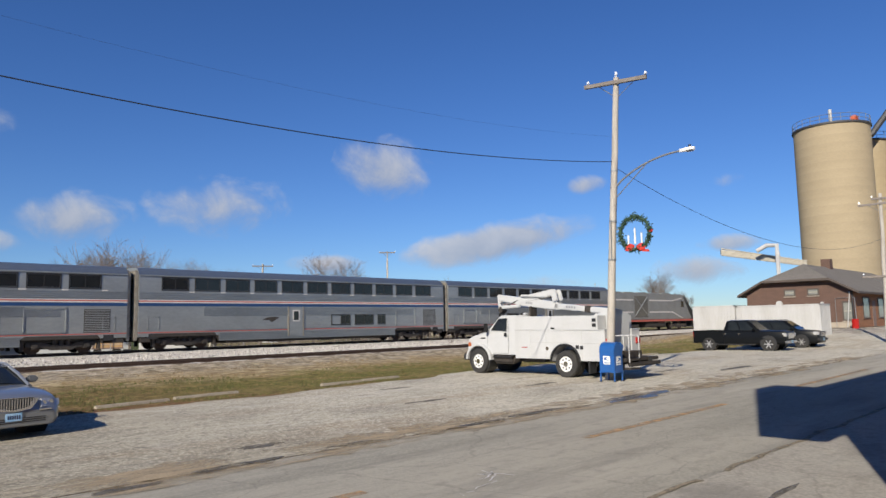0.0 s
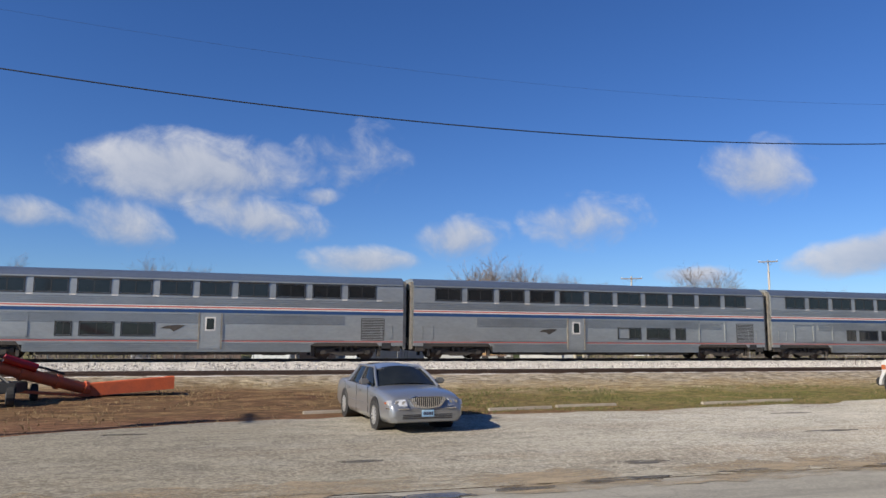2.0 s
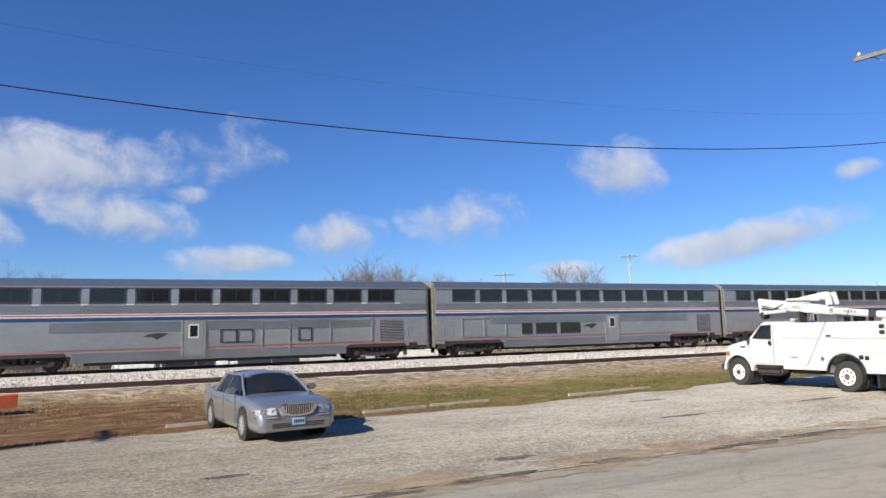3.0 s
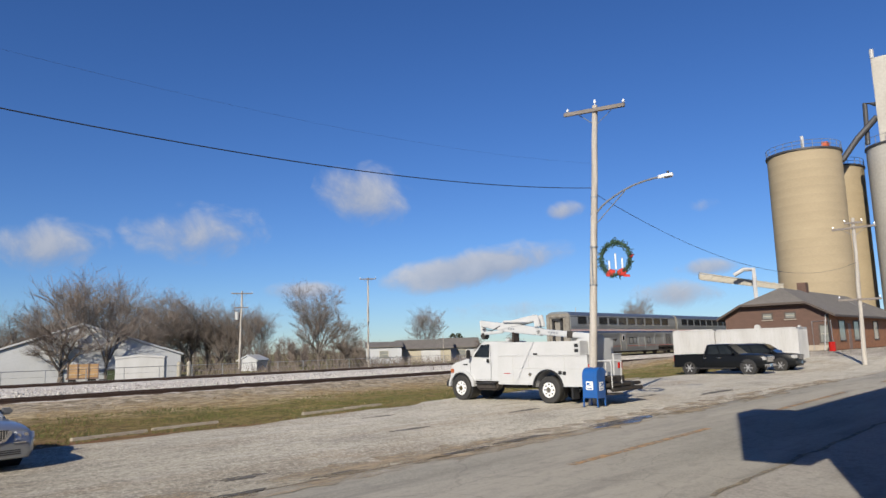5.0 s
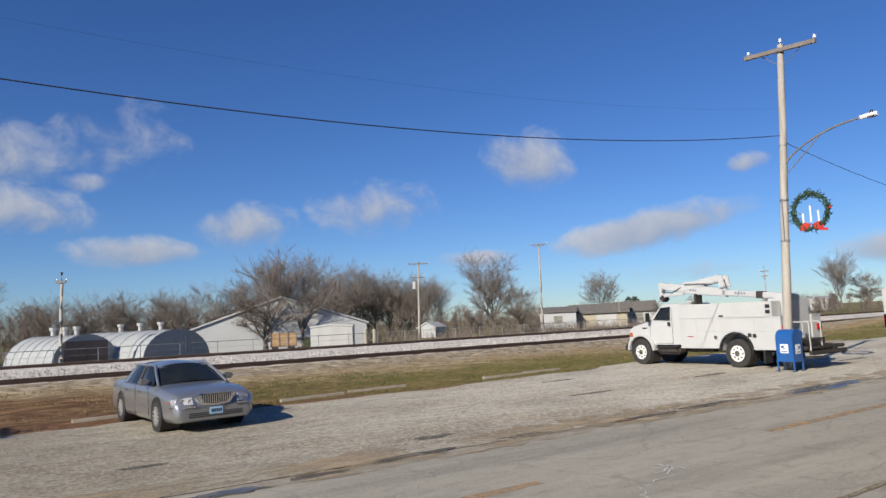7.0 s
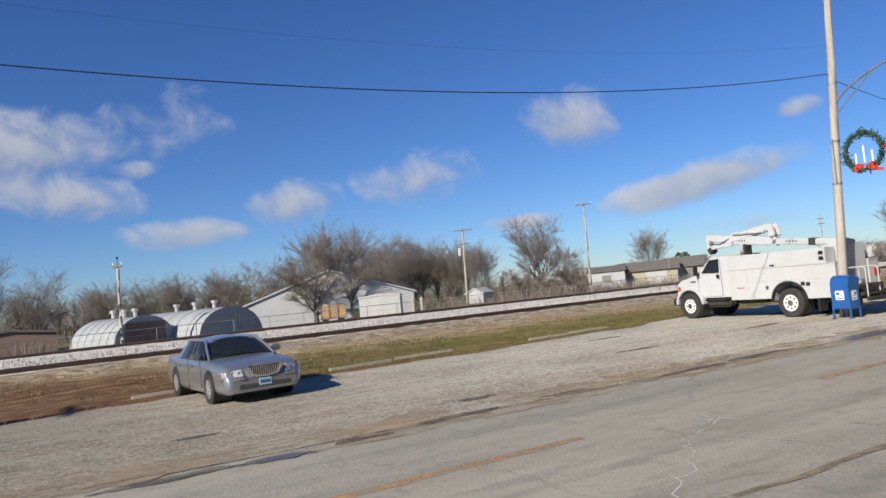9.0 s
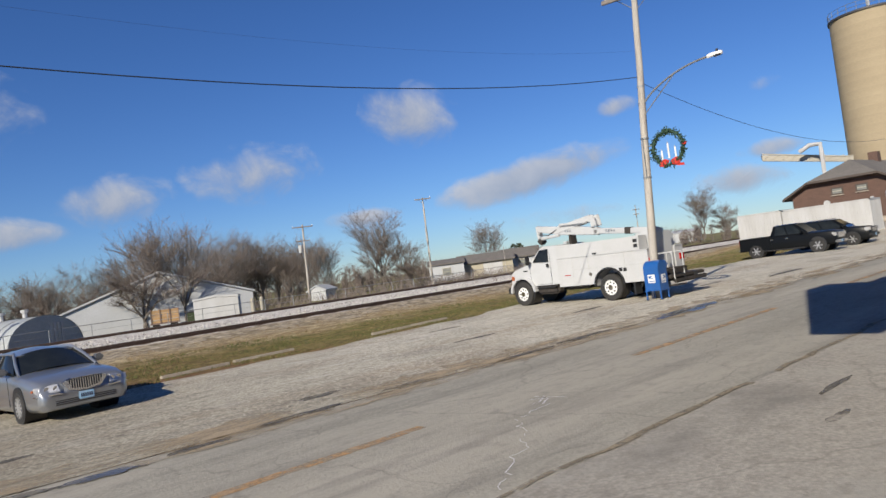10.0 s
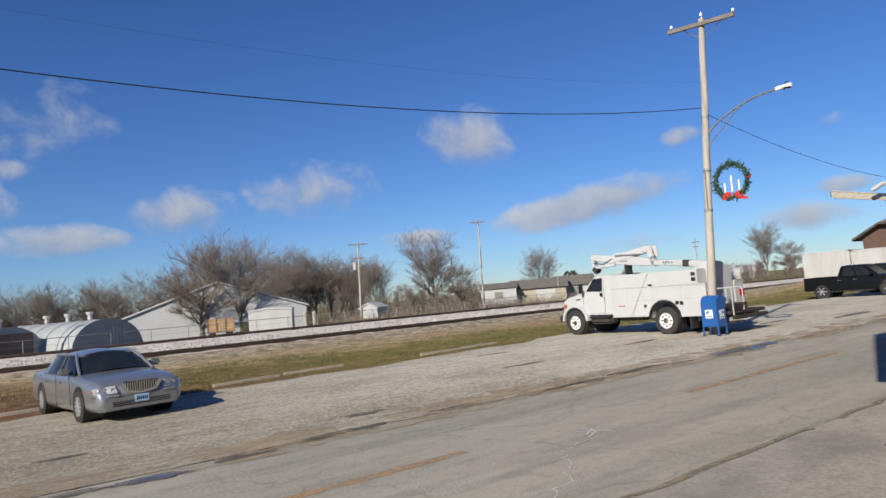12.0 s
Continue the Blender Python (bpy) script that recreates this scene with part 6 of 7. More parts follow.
def depot():
    """Brick railway depot under a broad roof with clipped gables; its end looks west."""
    g = ground_z(72.5, 23)
    th = empty("depot", pose(72, 23.1, g), "brown brick railway depot with a grey shingled clipped-gable roof", "station")
    L, hw, eave, ridge, clip = 30.0, 4.75, 3.45, 6.05, 4.42
    over, slope = 0.65, (ridge - 3.45) / 4.75

    def up(y):
        return ridge - abs(y) * slope

    half = (ridge - clip) / slope
    end = [(-hw, 0), (hw, 0), (hw, eave), (half, clip), (-half, clip), (-hw, eave)]
    for x in (0.0, L - 0.3):
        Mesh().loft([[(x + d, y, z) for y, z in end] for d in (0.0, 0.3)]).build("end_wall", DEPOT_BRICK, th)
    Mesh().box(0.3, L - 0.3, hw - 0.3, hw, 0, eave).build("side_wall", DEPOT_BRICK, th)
    # this side wall takes a more orange brick than the other walls
    Mesh().box(0.3, L - 0.3, -hw, -hw + 0.3, 0, eave).build("side_wall", DEPOT_ORANGE, th, "orange brick side wall")
    Mesh().box(-0.06, 0.0, -hw, hw, 0, 0.5).build("plinth", CONCRETE, th)
    set_back = 2.5
    eo = hw + over
    for s in (-1, 1):
        a = [(-over, s * eo, up(eo)), (L + over, s * eo, up(eo)), (L + over, s * half, clip), (L - set_back, 0, ridge), (set_back, 0, ridge), (-over, s * half, clip)]
        Mesh().loft([[(x, y, z + d) for x, y, z in a] for d in (0.04, 0.2)]).build("roof", SHINGLE, th)
        Mesh().box(-over, L + over, s * eo - 0.06, s * eo + 0.06, up(eo) - 0.02, up(eo) + 0.16).build("fascia", FASCIA, th)
        for x in (-over, L + over):
            p, q = (x, s * eo, up(eo) + 0.02), (x, s * half, clip + 0.02)
            Mesh().loft([[(p[0] + dx, p[1], p[2] + dz), (q[0] + dx, q[1], q[2] + dz)] + [(q[0] + dx, q[1], q[2] + dz + 0.2), (p[0] + dx, p[1], p[2] + dz + 0.2)] for dx, dz in ((-0.06, 0), (0.04, 0))]).build("verge_board", FASCIA, th)
    for x, k in ((-over, 1), (L + over, -1)):
        a = [(x, -half, clip), (x, half, clip), (x + k * (over + set_back), 0, ridge)]
        Mesh().loft([[(px, y, z + d) for px, y, z in a] for d in (0.045, 0.205)]).build("roof", SHINGLE, th)
        Mesh().box(x - 0.06, x + 0.05, -half, half, clip - 0.02, clip + 0.18).build("fascia", FASCIA, th)
    Mesh().box(9.4, 10.4, -0.45, 0.45, ridge - 0.5, ridge + 1.05).build("chimney", DEPOT_BRICK, th, bevel=0.03)

    def end_window(y0, y1, z0, z1, bars=True):
        w = Mesh().box(-0.02, 0.05, y0, y1, z0, z1).build("window", PANE, th)
        e = 0.13
        for q in ((y0 - e, y1 + e, z0 - e, z0), (y0 - e, y1 + e, z1, z1 + e), (y0 - e, y0, z0, z1), (y1, y1 + e, z0, z1)):
            Mesh().box(-0.06, 0.04, q[0], q[1], q[2], q[3]).build("frame", FASCIA, w)
        Mesh().box(-0.05, 0.04, y0, y1, (z0 + z1) / 2 - 0.035, (z0 + z1) / 2 + 0.035).build("sash_bar", SASH, w)
        if bars:
            Mesh().box(-0.12, -0.02, y0 - 0.15, y1 + 0.15, z0 - 0.2, z0 - 0.13).build("window_sill", CONCRETE, w)

    end_window(-4.62, -3.95, 0.75, 2.3)
    end_window(0.25, 1.05, 3.15, 3.6)
    end_window(-1.85, -1.05, 3.15, 3.6)
    for y, z in ((2.6, 1.9), (-0.1, 2.0), (-2.2, 2.3)):
        Mesh().tube((-0.25, y, z), (0.0, y, z), 0.13, n=12).build("wall_lamp", BOX_WHITE, th)
    Mesh().tube((-0.3, 1.6, 2.35), (-0.05, 1.6, 2.35), 0.28, n=16).build("fan_cover", BOX_WHITE, th)
    Mesh().path([(-0.06, -3.3, 0.1), (-0.06, -3.3, 2.7), (-0.06, -4.9, 2.75), (-0.06, -4.95, 0.4)], 0.035, 5).build("conduit", GALV, th)
    Mesh().path([(-0.5, -4.3, 0.0), (-0.12, -4.55, 3.3)], 0.04, 5).build("mast", BOX_WHITE, th)
    Mesh().path([(-0.06, -hw + 0.04, 0.1), (-0.06, -hw + 0.04, 3.3)], 0.06, 6).build("downspout", BLACK_TRIM, th)
    for x0, x1 in ((3.2, 5.2), (8.6, 10.6), (17, 19)):
        w = Mesh().box(x0, x1, -hw - 0.02, -hw + 0.05, 0.9, 2.7).build("window", PANE, th)
        for q in ((x0 - 0.1, x1 + 0.1, 0.78, 0.9), (x0 - 0.1, x1 + 0.1, 2.7, 2.82), (x0 - 0.1, x0, 0.9, 2.7), (x1, x1 + 0.1, 0.9, 2.7)):
            Mesh().box(q[0], q[1], -hw - 0.06, -hw + 0.04, q[2], q[3]).build("frame", FASCIA, w)
    d = Mesh().box(6.4, 7.5, -hw - 0.03, -hw + 0.05, 0, 2.5).build("door", BROWN_DOOR, th)
    Mesh().tube((7.3, -hw - 0.07, 1.05), (7.3, -hw - 0.03, 1.05), 0.04, n=8).build("door_knob", CHROME, d)
    bx = empty("barrel", pose(70.9, 18.0, ground_z(70.9, 18.0) - 0.01), "red steel barrel beside the depot wall", "barrel")
    Mesh().tube((0, 0, 0), (0, 0, 0.85), 0.29, n=18).build("drum", LAMP_RED, bx)
    for z in (0.02, 0.3, 0.58, 0.83):
        Mesh().tube((0, 0, z - 0.02), (0, 0, z + 0.02), 0.30, n=18).build("hoop", LAMP_RED, bx)
    bn = empty("air_conditioner", pose(71.2, 21.0, ground_z(71.2, 21.0) - 0.01), "grey air conditioner unit at the depot wall", "air conditioner")
    Mesh().box(-0.45, 0.45, -0.45, 0.45, 0.05, 0.95).build("case", UNDER, bn, bevel=0.03)
    Mesh().box(-0.5, 0.5, -0.5, 0.5, 0, 0.06).build("base", CONCRETE, bn)


depot()


def silo(x, y, r, top, label, rail=True):
    th = empty("grain_silo", pose(x, y, 1.2), label, "silo", "grain silos")
    n = 56
    rings = []
    for z in [0.0] + [1.22 * k for k in range(1, int((top - 1.2) / 1.22))] + [top - 1.2]:
        for dz, dr in ((-0.03, 0.0), (0.0, 0.004), (0.03, 0.0)):
            rings.append([(math.cos(2 * math.pi * k / n) * (r + dr), math.sin(2 * math.pi * k / n) * (r + dr), max(0, z + dz)) for k in range(n)])
    Mesh().loft(rings).build("shell", SILO_BUFF, th, smooth=30)
    h = top - 1.2
    Mesh().tube((0, 0, h), (0, 0, h + 0.25), r + 0.18, n=n).build("roof_slab", DARK_STEEL, th)
    if rail:
        for zz in (0.75, 1.3):
            Mesh().path([(math.cos(2 * math.pi * k / 40) * (r + 0.05), math.sin(2 * math.pi * k / 40) * (r + 0.05), h + zz) for k in range(41)], 0.035, 4).build("guard_rail", GALV, th)
        for k in range(24):
            a = 2 * math.pi * k / 24
            Mesh().tube((math.cos(a) * (r + 0.05), math.sin(a) * (r + 0.05), h + 0.2), (math.cos(a) * (r + 0.05), math.sin(a) * (r + 0.05), h + 1.3), 0.035, n=4).build("rail_post", GALV, th)
    return th


s1 = silo(109.2, 28.95, 4.87, 28.3, "tall buff concrete grain silo with a railed roof")
Mesh().tube((-3.6, -1.0, 27.4), (-3.6, -1.0, 29.3), 0.22, n=8).build("vent", BOX_WHITE, s1)
Mesh().box(-2.0, -0.9, -3.8, -3.0, 27.6, 28.3).build("roof_motor", ORANGE, s1, bevel=0.05)
silo(124.5, 29.4, 4.85, 28.6, "buff concrete grain silo beside the elevator tower")


def tower():
    th = empty("elevator_tower", pose(124, 16.5, 1.2), "grey concrete grain elevator head house with pipes", "grain elevator")
    Mesh().box(-4, 5, -6, 4.6, 0, 43).build("shaft", TOWER_GREY, th, bevel=0.1)
    Mesh().box(-4.03, -3.9, -1.0, 1.0, 36, 39).build("opening", DARK_STEEL, th)
    for k in range(4):
        Mesh().box(-4.04, -3.9, 2.2, 3.4, 8 + 8 * k, 10 + 8 * k).build("opening", DARK_STEEL, th)
    Mesh().path([(-3, 4.8, 34), (-4, 7.5, 31), (-6, 9.5, 27.5)], 0.45, 8).build("grain_spout", DARK_STEEL, th)
    Mesh().path([(-3, 4.8, 36), (-3, 6.2, 36.5), (-3, 6.4, 30)], 0.35, 8).build("grain_spout", DARK_STEEL, th)
    Mesh().tube((-4.6, 1.4, 0), (-4.6, 1.4, 28.3), 5.0, n=40).build("annex_bin", TOWER_GREY, th, "round grey concrete annex bin", smooth=30)
    Mesh().tube((-4.6, 1.4, 28.3), (-4.6, 1.4, 28.6), 5.15, n=40).build("annex_roof", DARK_STEEL, th)
    for k in range(20):
        a = 2 * math.pi * k / 20
        Mesh().tube((-4.6 + 5 * math.cos(a), 1.4 + 5 * math.sin(a), 28.6), (-4.6 + 5 * math.cos(a), 1.4 + 5 * math.sin(a), 29.7), 0.04, n=4).build("rail_post", GALV, th)
    Mesh().path([(-4.6 + 5 * math.cos(2 * math.pi * k / 40), 1.4 + 5 * math.sin(2 * math.pi * k / 40), 29.7) for k in range(41)], 0.04, 4).build("guard_rail", GALV, th)
    Mesh().tube((-2.2, 5.6, 25.2), (-2.2, 5.6, 29.6), 1.3, n=20).build("surge_bin", GALV, th)
    Mesh().tube((-4.2, 2.5, 31.2), (-4.9, 2.5, 31.2), 0.9, n=16).build("fan_disc", BOX_WHITE, th)
    Mesh().tube((-3.8, 4.4, 43), (-3.8, 4.4, 44.4), 0.3, n=8).build("beacon", BOX_WHITE, th)


tower()


def grain_bridge():
    a, b = polar(22.75, 104, 10.7), polar(17.0, 106, 8.8)
    th = empty("grain_conveyor", pose(*a), "pale steel overhead grain conveyor with a white spout", "conveyor")
    d = b - a
    for z in (0.0, 0.9):
        Mesh().path([Vector((0, 0, z)), d + Vector((0, 0, z * 0.7))], 0.09, 5).build("chord", SASH, th)
    for k in range(10):
        p = d * (k / 10)
        Mesh().path([p, p + d * 0.1 + Vector((0, 0, 0.85))], 0.05, 4).build("lattice_bar", SASH, th)
    Mesh().loft([[p + Vector((0, 0, z)) for z in (0.1, 0.75)] + [p + Vector((0.4, 0.3, z)) for z in (0.75, 0.1)] for p in (Vector((0, 0, 0)), d)]).build("casing", SASH, th)
    q = polar(18.9, 102)
    Mesh().path([polar(20.3, 103, 10.9) - a, polar(19.6, 103, 11.6) - a, polar(18.9, 102.5, 11.5) - a, q + Vector((0, 0, 10.3)) - a, q + Vector((0, 0, 0.85)) - a], 0.28, 8).build("spout", BOX_WHITE, th)


grain_bridge()


# ---- trees ----
def grow(seed, height, spread, trunk, levels=5, twigs=5, low=0.28, lean=0.0):
    """Branches of a bare tree: wood as tapered bars, twigs as thin blades."""
    rng = random.Random(seed)
    wood, fine = Mesh(), Mesh()

    def limb(p, d, length, r, level):
        n = 4 if level < 3 else 2
        pts, rs = [p], [r]
        q = p.copy()
        for i in range(n):
            d = (d + Vector((rng.gauss(0, 0.14), rng.gauss(0, 0.14), rng.gauss(0.05, 0.09)))).normalized()
            q = q + d * (length / n)
            pts.append(q.copy())
            rs.append(r * (1 - 0.55 * (i + 1) / n))
        (wood if level < 3 else fine).path(pts, rs, 6 if level < 2 else 3)
        if level >= levels:
            return
        kids = (5 if level < 2 else 4) if level < 3 else twigs
        for k in range(kids):
            u = rng.uniform(0.25, 1.0)
            i = min(int(u * n), n - 1)
            s = pts[i].lerp(pts[i + 1], u * n - i)
            a = rng.uniform(0, 2 * math.pi)
            side = Vector((math.cos(a), math.sin(a), 0))
            dd = (d * rng.uniform(0.7, 1.1) + side * (rng.uniform(0.5, 1.1) * spread if level < 3 else rng.uniform(0.3, 0.9)) + Vector((0, 0, 0.03 if level < 3 else 0.04))).normalized()
            limb(s, dd, length * rng.uniform(0.55, 0.8), max(rs[i] * 0.58, 0.011), level + 1)

    forks = 7
    base = Vector((0, 0, 0))
    split = Vector((lean, 0, height * low))
    wood.path([base, split * 0.5 + Vector((0.03, 0.02, 0)), split], [trunk * 1.35, trunk, trunk * 0.9], 8)
    for k in range(forks):
        a = 2 * math.pi * k / forks + rng.uniform(-0.4, 0.4)
        out = spread * (0.15 if k % 3 == 0 else rng.uniform(0.45, 0.95))
        d = Vector((math.cos(a) * out, math.sin(a) * out, rng.uniform(0.7, 1.0))).normalized()
        limb(split, d, height * (1 - low) * (rng.uniform(0.58, 0.66) if k % 3 == 0 else rng.uniform(0.42, 0.54)), trunk * 0.55, 1)
    return wood, fine


TREES = {}


def tree(kind, place, scale, turn, label, group="bare trees beyond the tracks"):
    if kind not in TREES:
        wood, fine = grow(*kind)
        th = empty("tree", pose(0, 0, -900), label, "tree", group)
        wood.build("trunk", BARK, th)
        fine.build("crown", TWIG, th, "bare twiggy crown")
        TREES[kind] = th
        first = True
    else:
        first = False
    th = TREES[kind]
    m = pose(place[0], place[1], place[2], 0, 0, turn)
    if first:
        th.matrix_world = m
        th.scale = (scale,) * 3
        return th
    th = copy_thing(th, m)
    th.scale = (scale,) * 3
    return tagged(th, label)


ROUND = (11, 10.5, 0.95, 0.22, 5, 6, 0.2)
SQUAT = (12, 6.6, 1.5, 0.20, 5, 6, 0.14)
TALL = (13, 10.0, 0.75, 0.18, 5, 5, 0.2)
OVAL = (17, 10.0, 0.72, 0.24, 5, 6, 0.2)
tree(SQUAT, polar(71.3, 66, 0.1), 1.12, 10, "bare spreading fruit tree before the white shed")
tree(TALL, polar(68.4, 66, 0.1), 0.76, 40, "bare upright tree before the white shed")
tree(OVAL, polar(53.0, 93, 0.1), 0.87, 0, "tall bare oval-crowned tree beyond the tracks")
tree(SQUAT, polar(50.9, 92, 0.1), 0.76, 200, "bare bushy tree beside the taller one")
tree(TALL, polar(57.8, 100, 0), 0.72, 120, "slender bare tree beyond the line pole")
tree(TALL, polar(59.0, 104, 0), 0.8, 220, "slender bare tree beyond the line pole")
tree(TALL, polar(44.4, 145, 0), 0.92, 80, "bare tree behind the far houses")
tree(TALL, polar(27.5, 170, 1.0), 1.0, 300, "bare tree far along the railway")
tree(SQUAT, polar(25.9, 175, 1.0), 0.9, 30, "low bare tree far along the railway")
tree(OVAL, polar(94.8, 76, 0), 0.76, 60, "tall bare round-crowned tree beyond the tracks")
tree(ROUND, polar(91.0, 84, 0), 0.62, 160, "bare tree beyond the garden sheds")
tree(ROUND, polar(107.6, 88, 0), 0.78, 250, "tall bare tree beyond the tracks")
tree(TALL, polar(99.5, 80, 0), 0.6, 250, "bare tree beyond the tracks")
rng = random.Random(21)
WOODS = [(74.5, 100, 0.8), (77.5, 104, 0.78), (79.2, 108, 0.7), (81.6, 103, 0.75), (84.2, 108, 0.72), (86.8, 104, 0.7), (72.6, 104, 0.85), (70.8, 100, 0.9), (68.6, 104, 0.95), (101.5, 95, 0.7), (104, 96, 0.8), (97, 98, 0.62), (66.6, 100, 0.98), (65.2, 108, 1.02), (64.0, 104, 0.98), (62.6, 106, 1.03), (61.4, 108, 0.9), (60.4, 104, 0.82)]
for i, (az, d, k) in enumerate(WOODS):
    tree((ROUND, OVAL)[i % 2], polar(az, d, 0), k * 0.84, 47 * i, "dense bare tree in the wood behind the sheds", "trees of the wood")


def far_woods():
    """Hedge of bare saplings and trees all along the back."""
    me = Mesh()
    r = random.Random(4)
    for i in range(520):
        az = r.uniform(25, 118)
        d = r.uniform(112, 150) if az > 31 else r.uniform(150, 190)
        h = r.uniform(3.5, 8.6) if az > 58 else r.uniform(1.5, 5.0)
        if 30 < az < 42 and r.random() < 0.7:
            continue
        p = polar(az, d, -0.2)
        me.path([p, p + Vector((r.gauss(0, 0.3), r.gauss(0, 0.3), h * 0.8))], [0.10, 0.03], 4)
        for k in range(46):
            u = r.uniform(0.12, 0.85)
            q = p + Vector((0, 0, h * u))
            a = r.uniform(0, 6.28)
            l = h * r.uniform(0.12, 0.34)
            e = q + Vector((math.cos(a) * l * 0.8, math.sin(a) * l * 0.8, l * r.uniform(0.5, 1.1)))
            me.path([q, e], [0.035, 0.012], 3)
            for j in range(3):
                b = r.uniform(0, 6.28)
                s = q.lerp(e, r.uniform(0.3, 1))
                me.path([s, s + Vector((math.cos(b), math.sin(b), r.uniform(0.3, 1.2))) * l * 0.5], [0.02, 0.008], 3)
    tagged(me.build("far_woods", TWIG), "grey-brown bare winter woods along the horizon", "woods", kind="stuff")
    br = Mesh()
    for i in range(2600):
        az = r.uniform(40, 116)
        d = r.uniform(57, 74) if r.random() < 0.45 else r.uniform(92, 112)
        if d < 80 and 63 < az < 90:
            d = r.uniform(92, 112)
        p = polar(az, d, 0.0)
        for k in range(3):
            l = r.uniform(0.4, 1.5)
            br.path([p, p + Vector((r.gauss(0, 0.35), r.gauss(0, 0.35), 1)) * l], [0.03, 0.008], 3)
    tagged(br.build("brush", TWIG), "dry brush and weeds beyond the tracks", "brush", kind="stuff")


far_woods()


def cedar(p, h):
    th = empty("cedar_tree", pose(*p), "dark rounded evergreen behind the houses", "tree")
    Mesh().tube((0, 0, 0), (0, 0, h * 0.8), 0.14, 0.05, 8).build("trunk", BARK, th)
    r = random.Random(9)
    me = Mesh()
    for i in range(900):
        z = r.uniform(0.15, 1.0)
        rad = h * 0.42 * math.sqrt(max(0.0, 1 - ((z - 0.5) / 0.52) ** 2)) * r.uniform(0.5, 1.0)
        a = r.uniform(0, 6.28)
        q = Vector((math.cos(a) * rad, math.sin(a) * rad, z * h))
        me.tube(q, q + Vector((math.cos(a), math.sin(a), r.uniform(-0.2, 0.8))) * r.uniform(0.15, 0.4), 0.10, 0.01, 4)
    tagged(me.build("crown", CEDAR, th), kind="stuff")


cedar(polar(42.0, 140, 0), 5.0)


# ---- sheds beyond the tracks ----
def quonset(m, w, l, h, label, doors):
    th = empty("greenhouse", m, label, "greenhouse", "hoop greenhouses")
    n = 18
    arc = [(-math.cos(math.pi * k / n) * w / 2, math.sin(math.pi * k / n) ** 0.8 * h) for k in range(n + 1)]
    Mesh().loft([[(x, y, z) for x, z in arc] for y in (0, l)]).build("shell", POLY, th, smooth=30)
    for k in range(7):
        y = l * k / 6
        Mesh().path([(x * 1.004, y, z * 1.004) for x, z in arc], 0.022, 4).build("hoop", GALV, th)
    for k in (0.2, 0.45, 0.7):
        Mesh().tube((0, l * k, h), (0, l * k, h + 0.45), 0.16, n=8).build("vent_pipe", BOX_WHITE, th)
        Mesh().tube((0, l * k, h + 0.4), (0, l * k, h + 0.6), 0.26, n=8).build("vent_cap", BOX_WHITE, th)
    if doors:
        for s in (-1, 1):
            Mesh().box(0.02 if s > 0 else -1.72, 1.72 if s > 0 else -0.02, -0.08, 0.0, 0, h * 0.82).build("door", BROWN_DOOR, th)
    else:
        for k in range(4):
            Mesh().box(0.3 + 0.32 * k, 0.5 + 0.32 * k, -0.06, 0.0, 0, h * 0.78).build("end_post", BOX_WHITE, th)


quonset(pose(5.9, 55.6, -0.15, 0, 0, 32), 5.4, 5.0, 2.5, "grey hoop greenhouse with brown double doors", True)
quonset(pose(12.1, 55.7, -0.15, 0, 0, 30), 6.4, 9.0, 2.6, "grey film-covered hoop greenhouse with roof vents", False)
gable("shed", pose(*polar(70.0, 76, 0), 0, 0, -20), 15.5, 20, 2.3, 2.6, SHED_WHITE, SHED_WHITE, "long white sheet-metal shed behind the bare trees", 0.2, "shed", openings=(("door", 3.5, 6.0, 0, 2.0, "end"),))
gable("trailer_shed", pose(*polar(66.0, 61, 0), 0, 0, -30), 3.5, 2.4, 2.0, 0.15, BOX_WHITE, BOX_WHITE, "low white utility trailer behind the fence", 0.05, "shed")
gable("cottage", pose(*polar(58.0, 96, 0), 0, 0, -60), 2.6, 3, 1.3, 0.6, SHED_WHITE, SHED_WHITE, "small white gabled shed beyond the tracks", 0.2, "shed")
gable("kiosk", pose(*polar(97.0, 62, 0.1), 0, 0, 10), 1.4, 1.4, 1.7, 0.7, BOX_WHITE, BOX_WHITE, "small white garden shed beyond the tracks", 0.15, "shed", openings=(("window", -0.3, 0.3, 0.6, 1.3, "end"),))
gable("mobile_home", pose(*polar(47.8, 112, 0), 0, 0, 47.8), 7.5, 5.4, 2.6, 0.7, SHED_WHITE, SHINGLE, "white mobile home with a dark roof beyond the tracks", 0.25, "house", openings=(("window", -0.6, 0.6, 1.0, 2.0, "left"), ("window", -1.2, 0.6, 1.0, 2.1, "end")))
gable("house", pose(*polar(44.6, 114, 0), 0, 0, 44.6), 6.5, 8.5, 2.3, 1.2, SIDING, SHINGLE, "tan house with a grey roof and white garage door", 0.4, "house", openings=(("garage_door", -2.6, 0.4, 0.1, 2.0, "left"),))
gable("house", pose(*polar(41.8, 118, 0), 0, 0, 44.6), 5.5, 6, 2.4, 1.3, SHED_WHITE, SHINGLE, "small white house with a steep dark roof", 0.4, "house", openings=(("window", -1.0, 0.4, 0.8, 1.9, "left"),))
gable("mobile_home", pose(*polar(92.6, 72, 0), 0, 0, 0), 7.0, 3.5, 1.7, 0.4, BROWN_DOOR, SHINGLE, "dark mobile home half hidden by brush", 0.2, "house", openings=(("window", -2.0, -1.0, 0.6, 1.3, "end"),))
gable("long_shed", pose(*polar(28.9, 190, 0.6), 0, 0, 20), 14, 6, 2.4, 0.6, SHED_WHITE, SHED_WHITE, "long white shed far along the railway", 0.2, "shed")


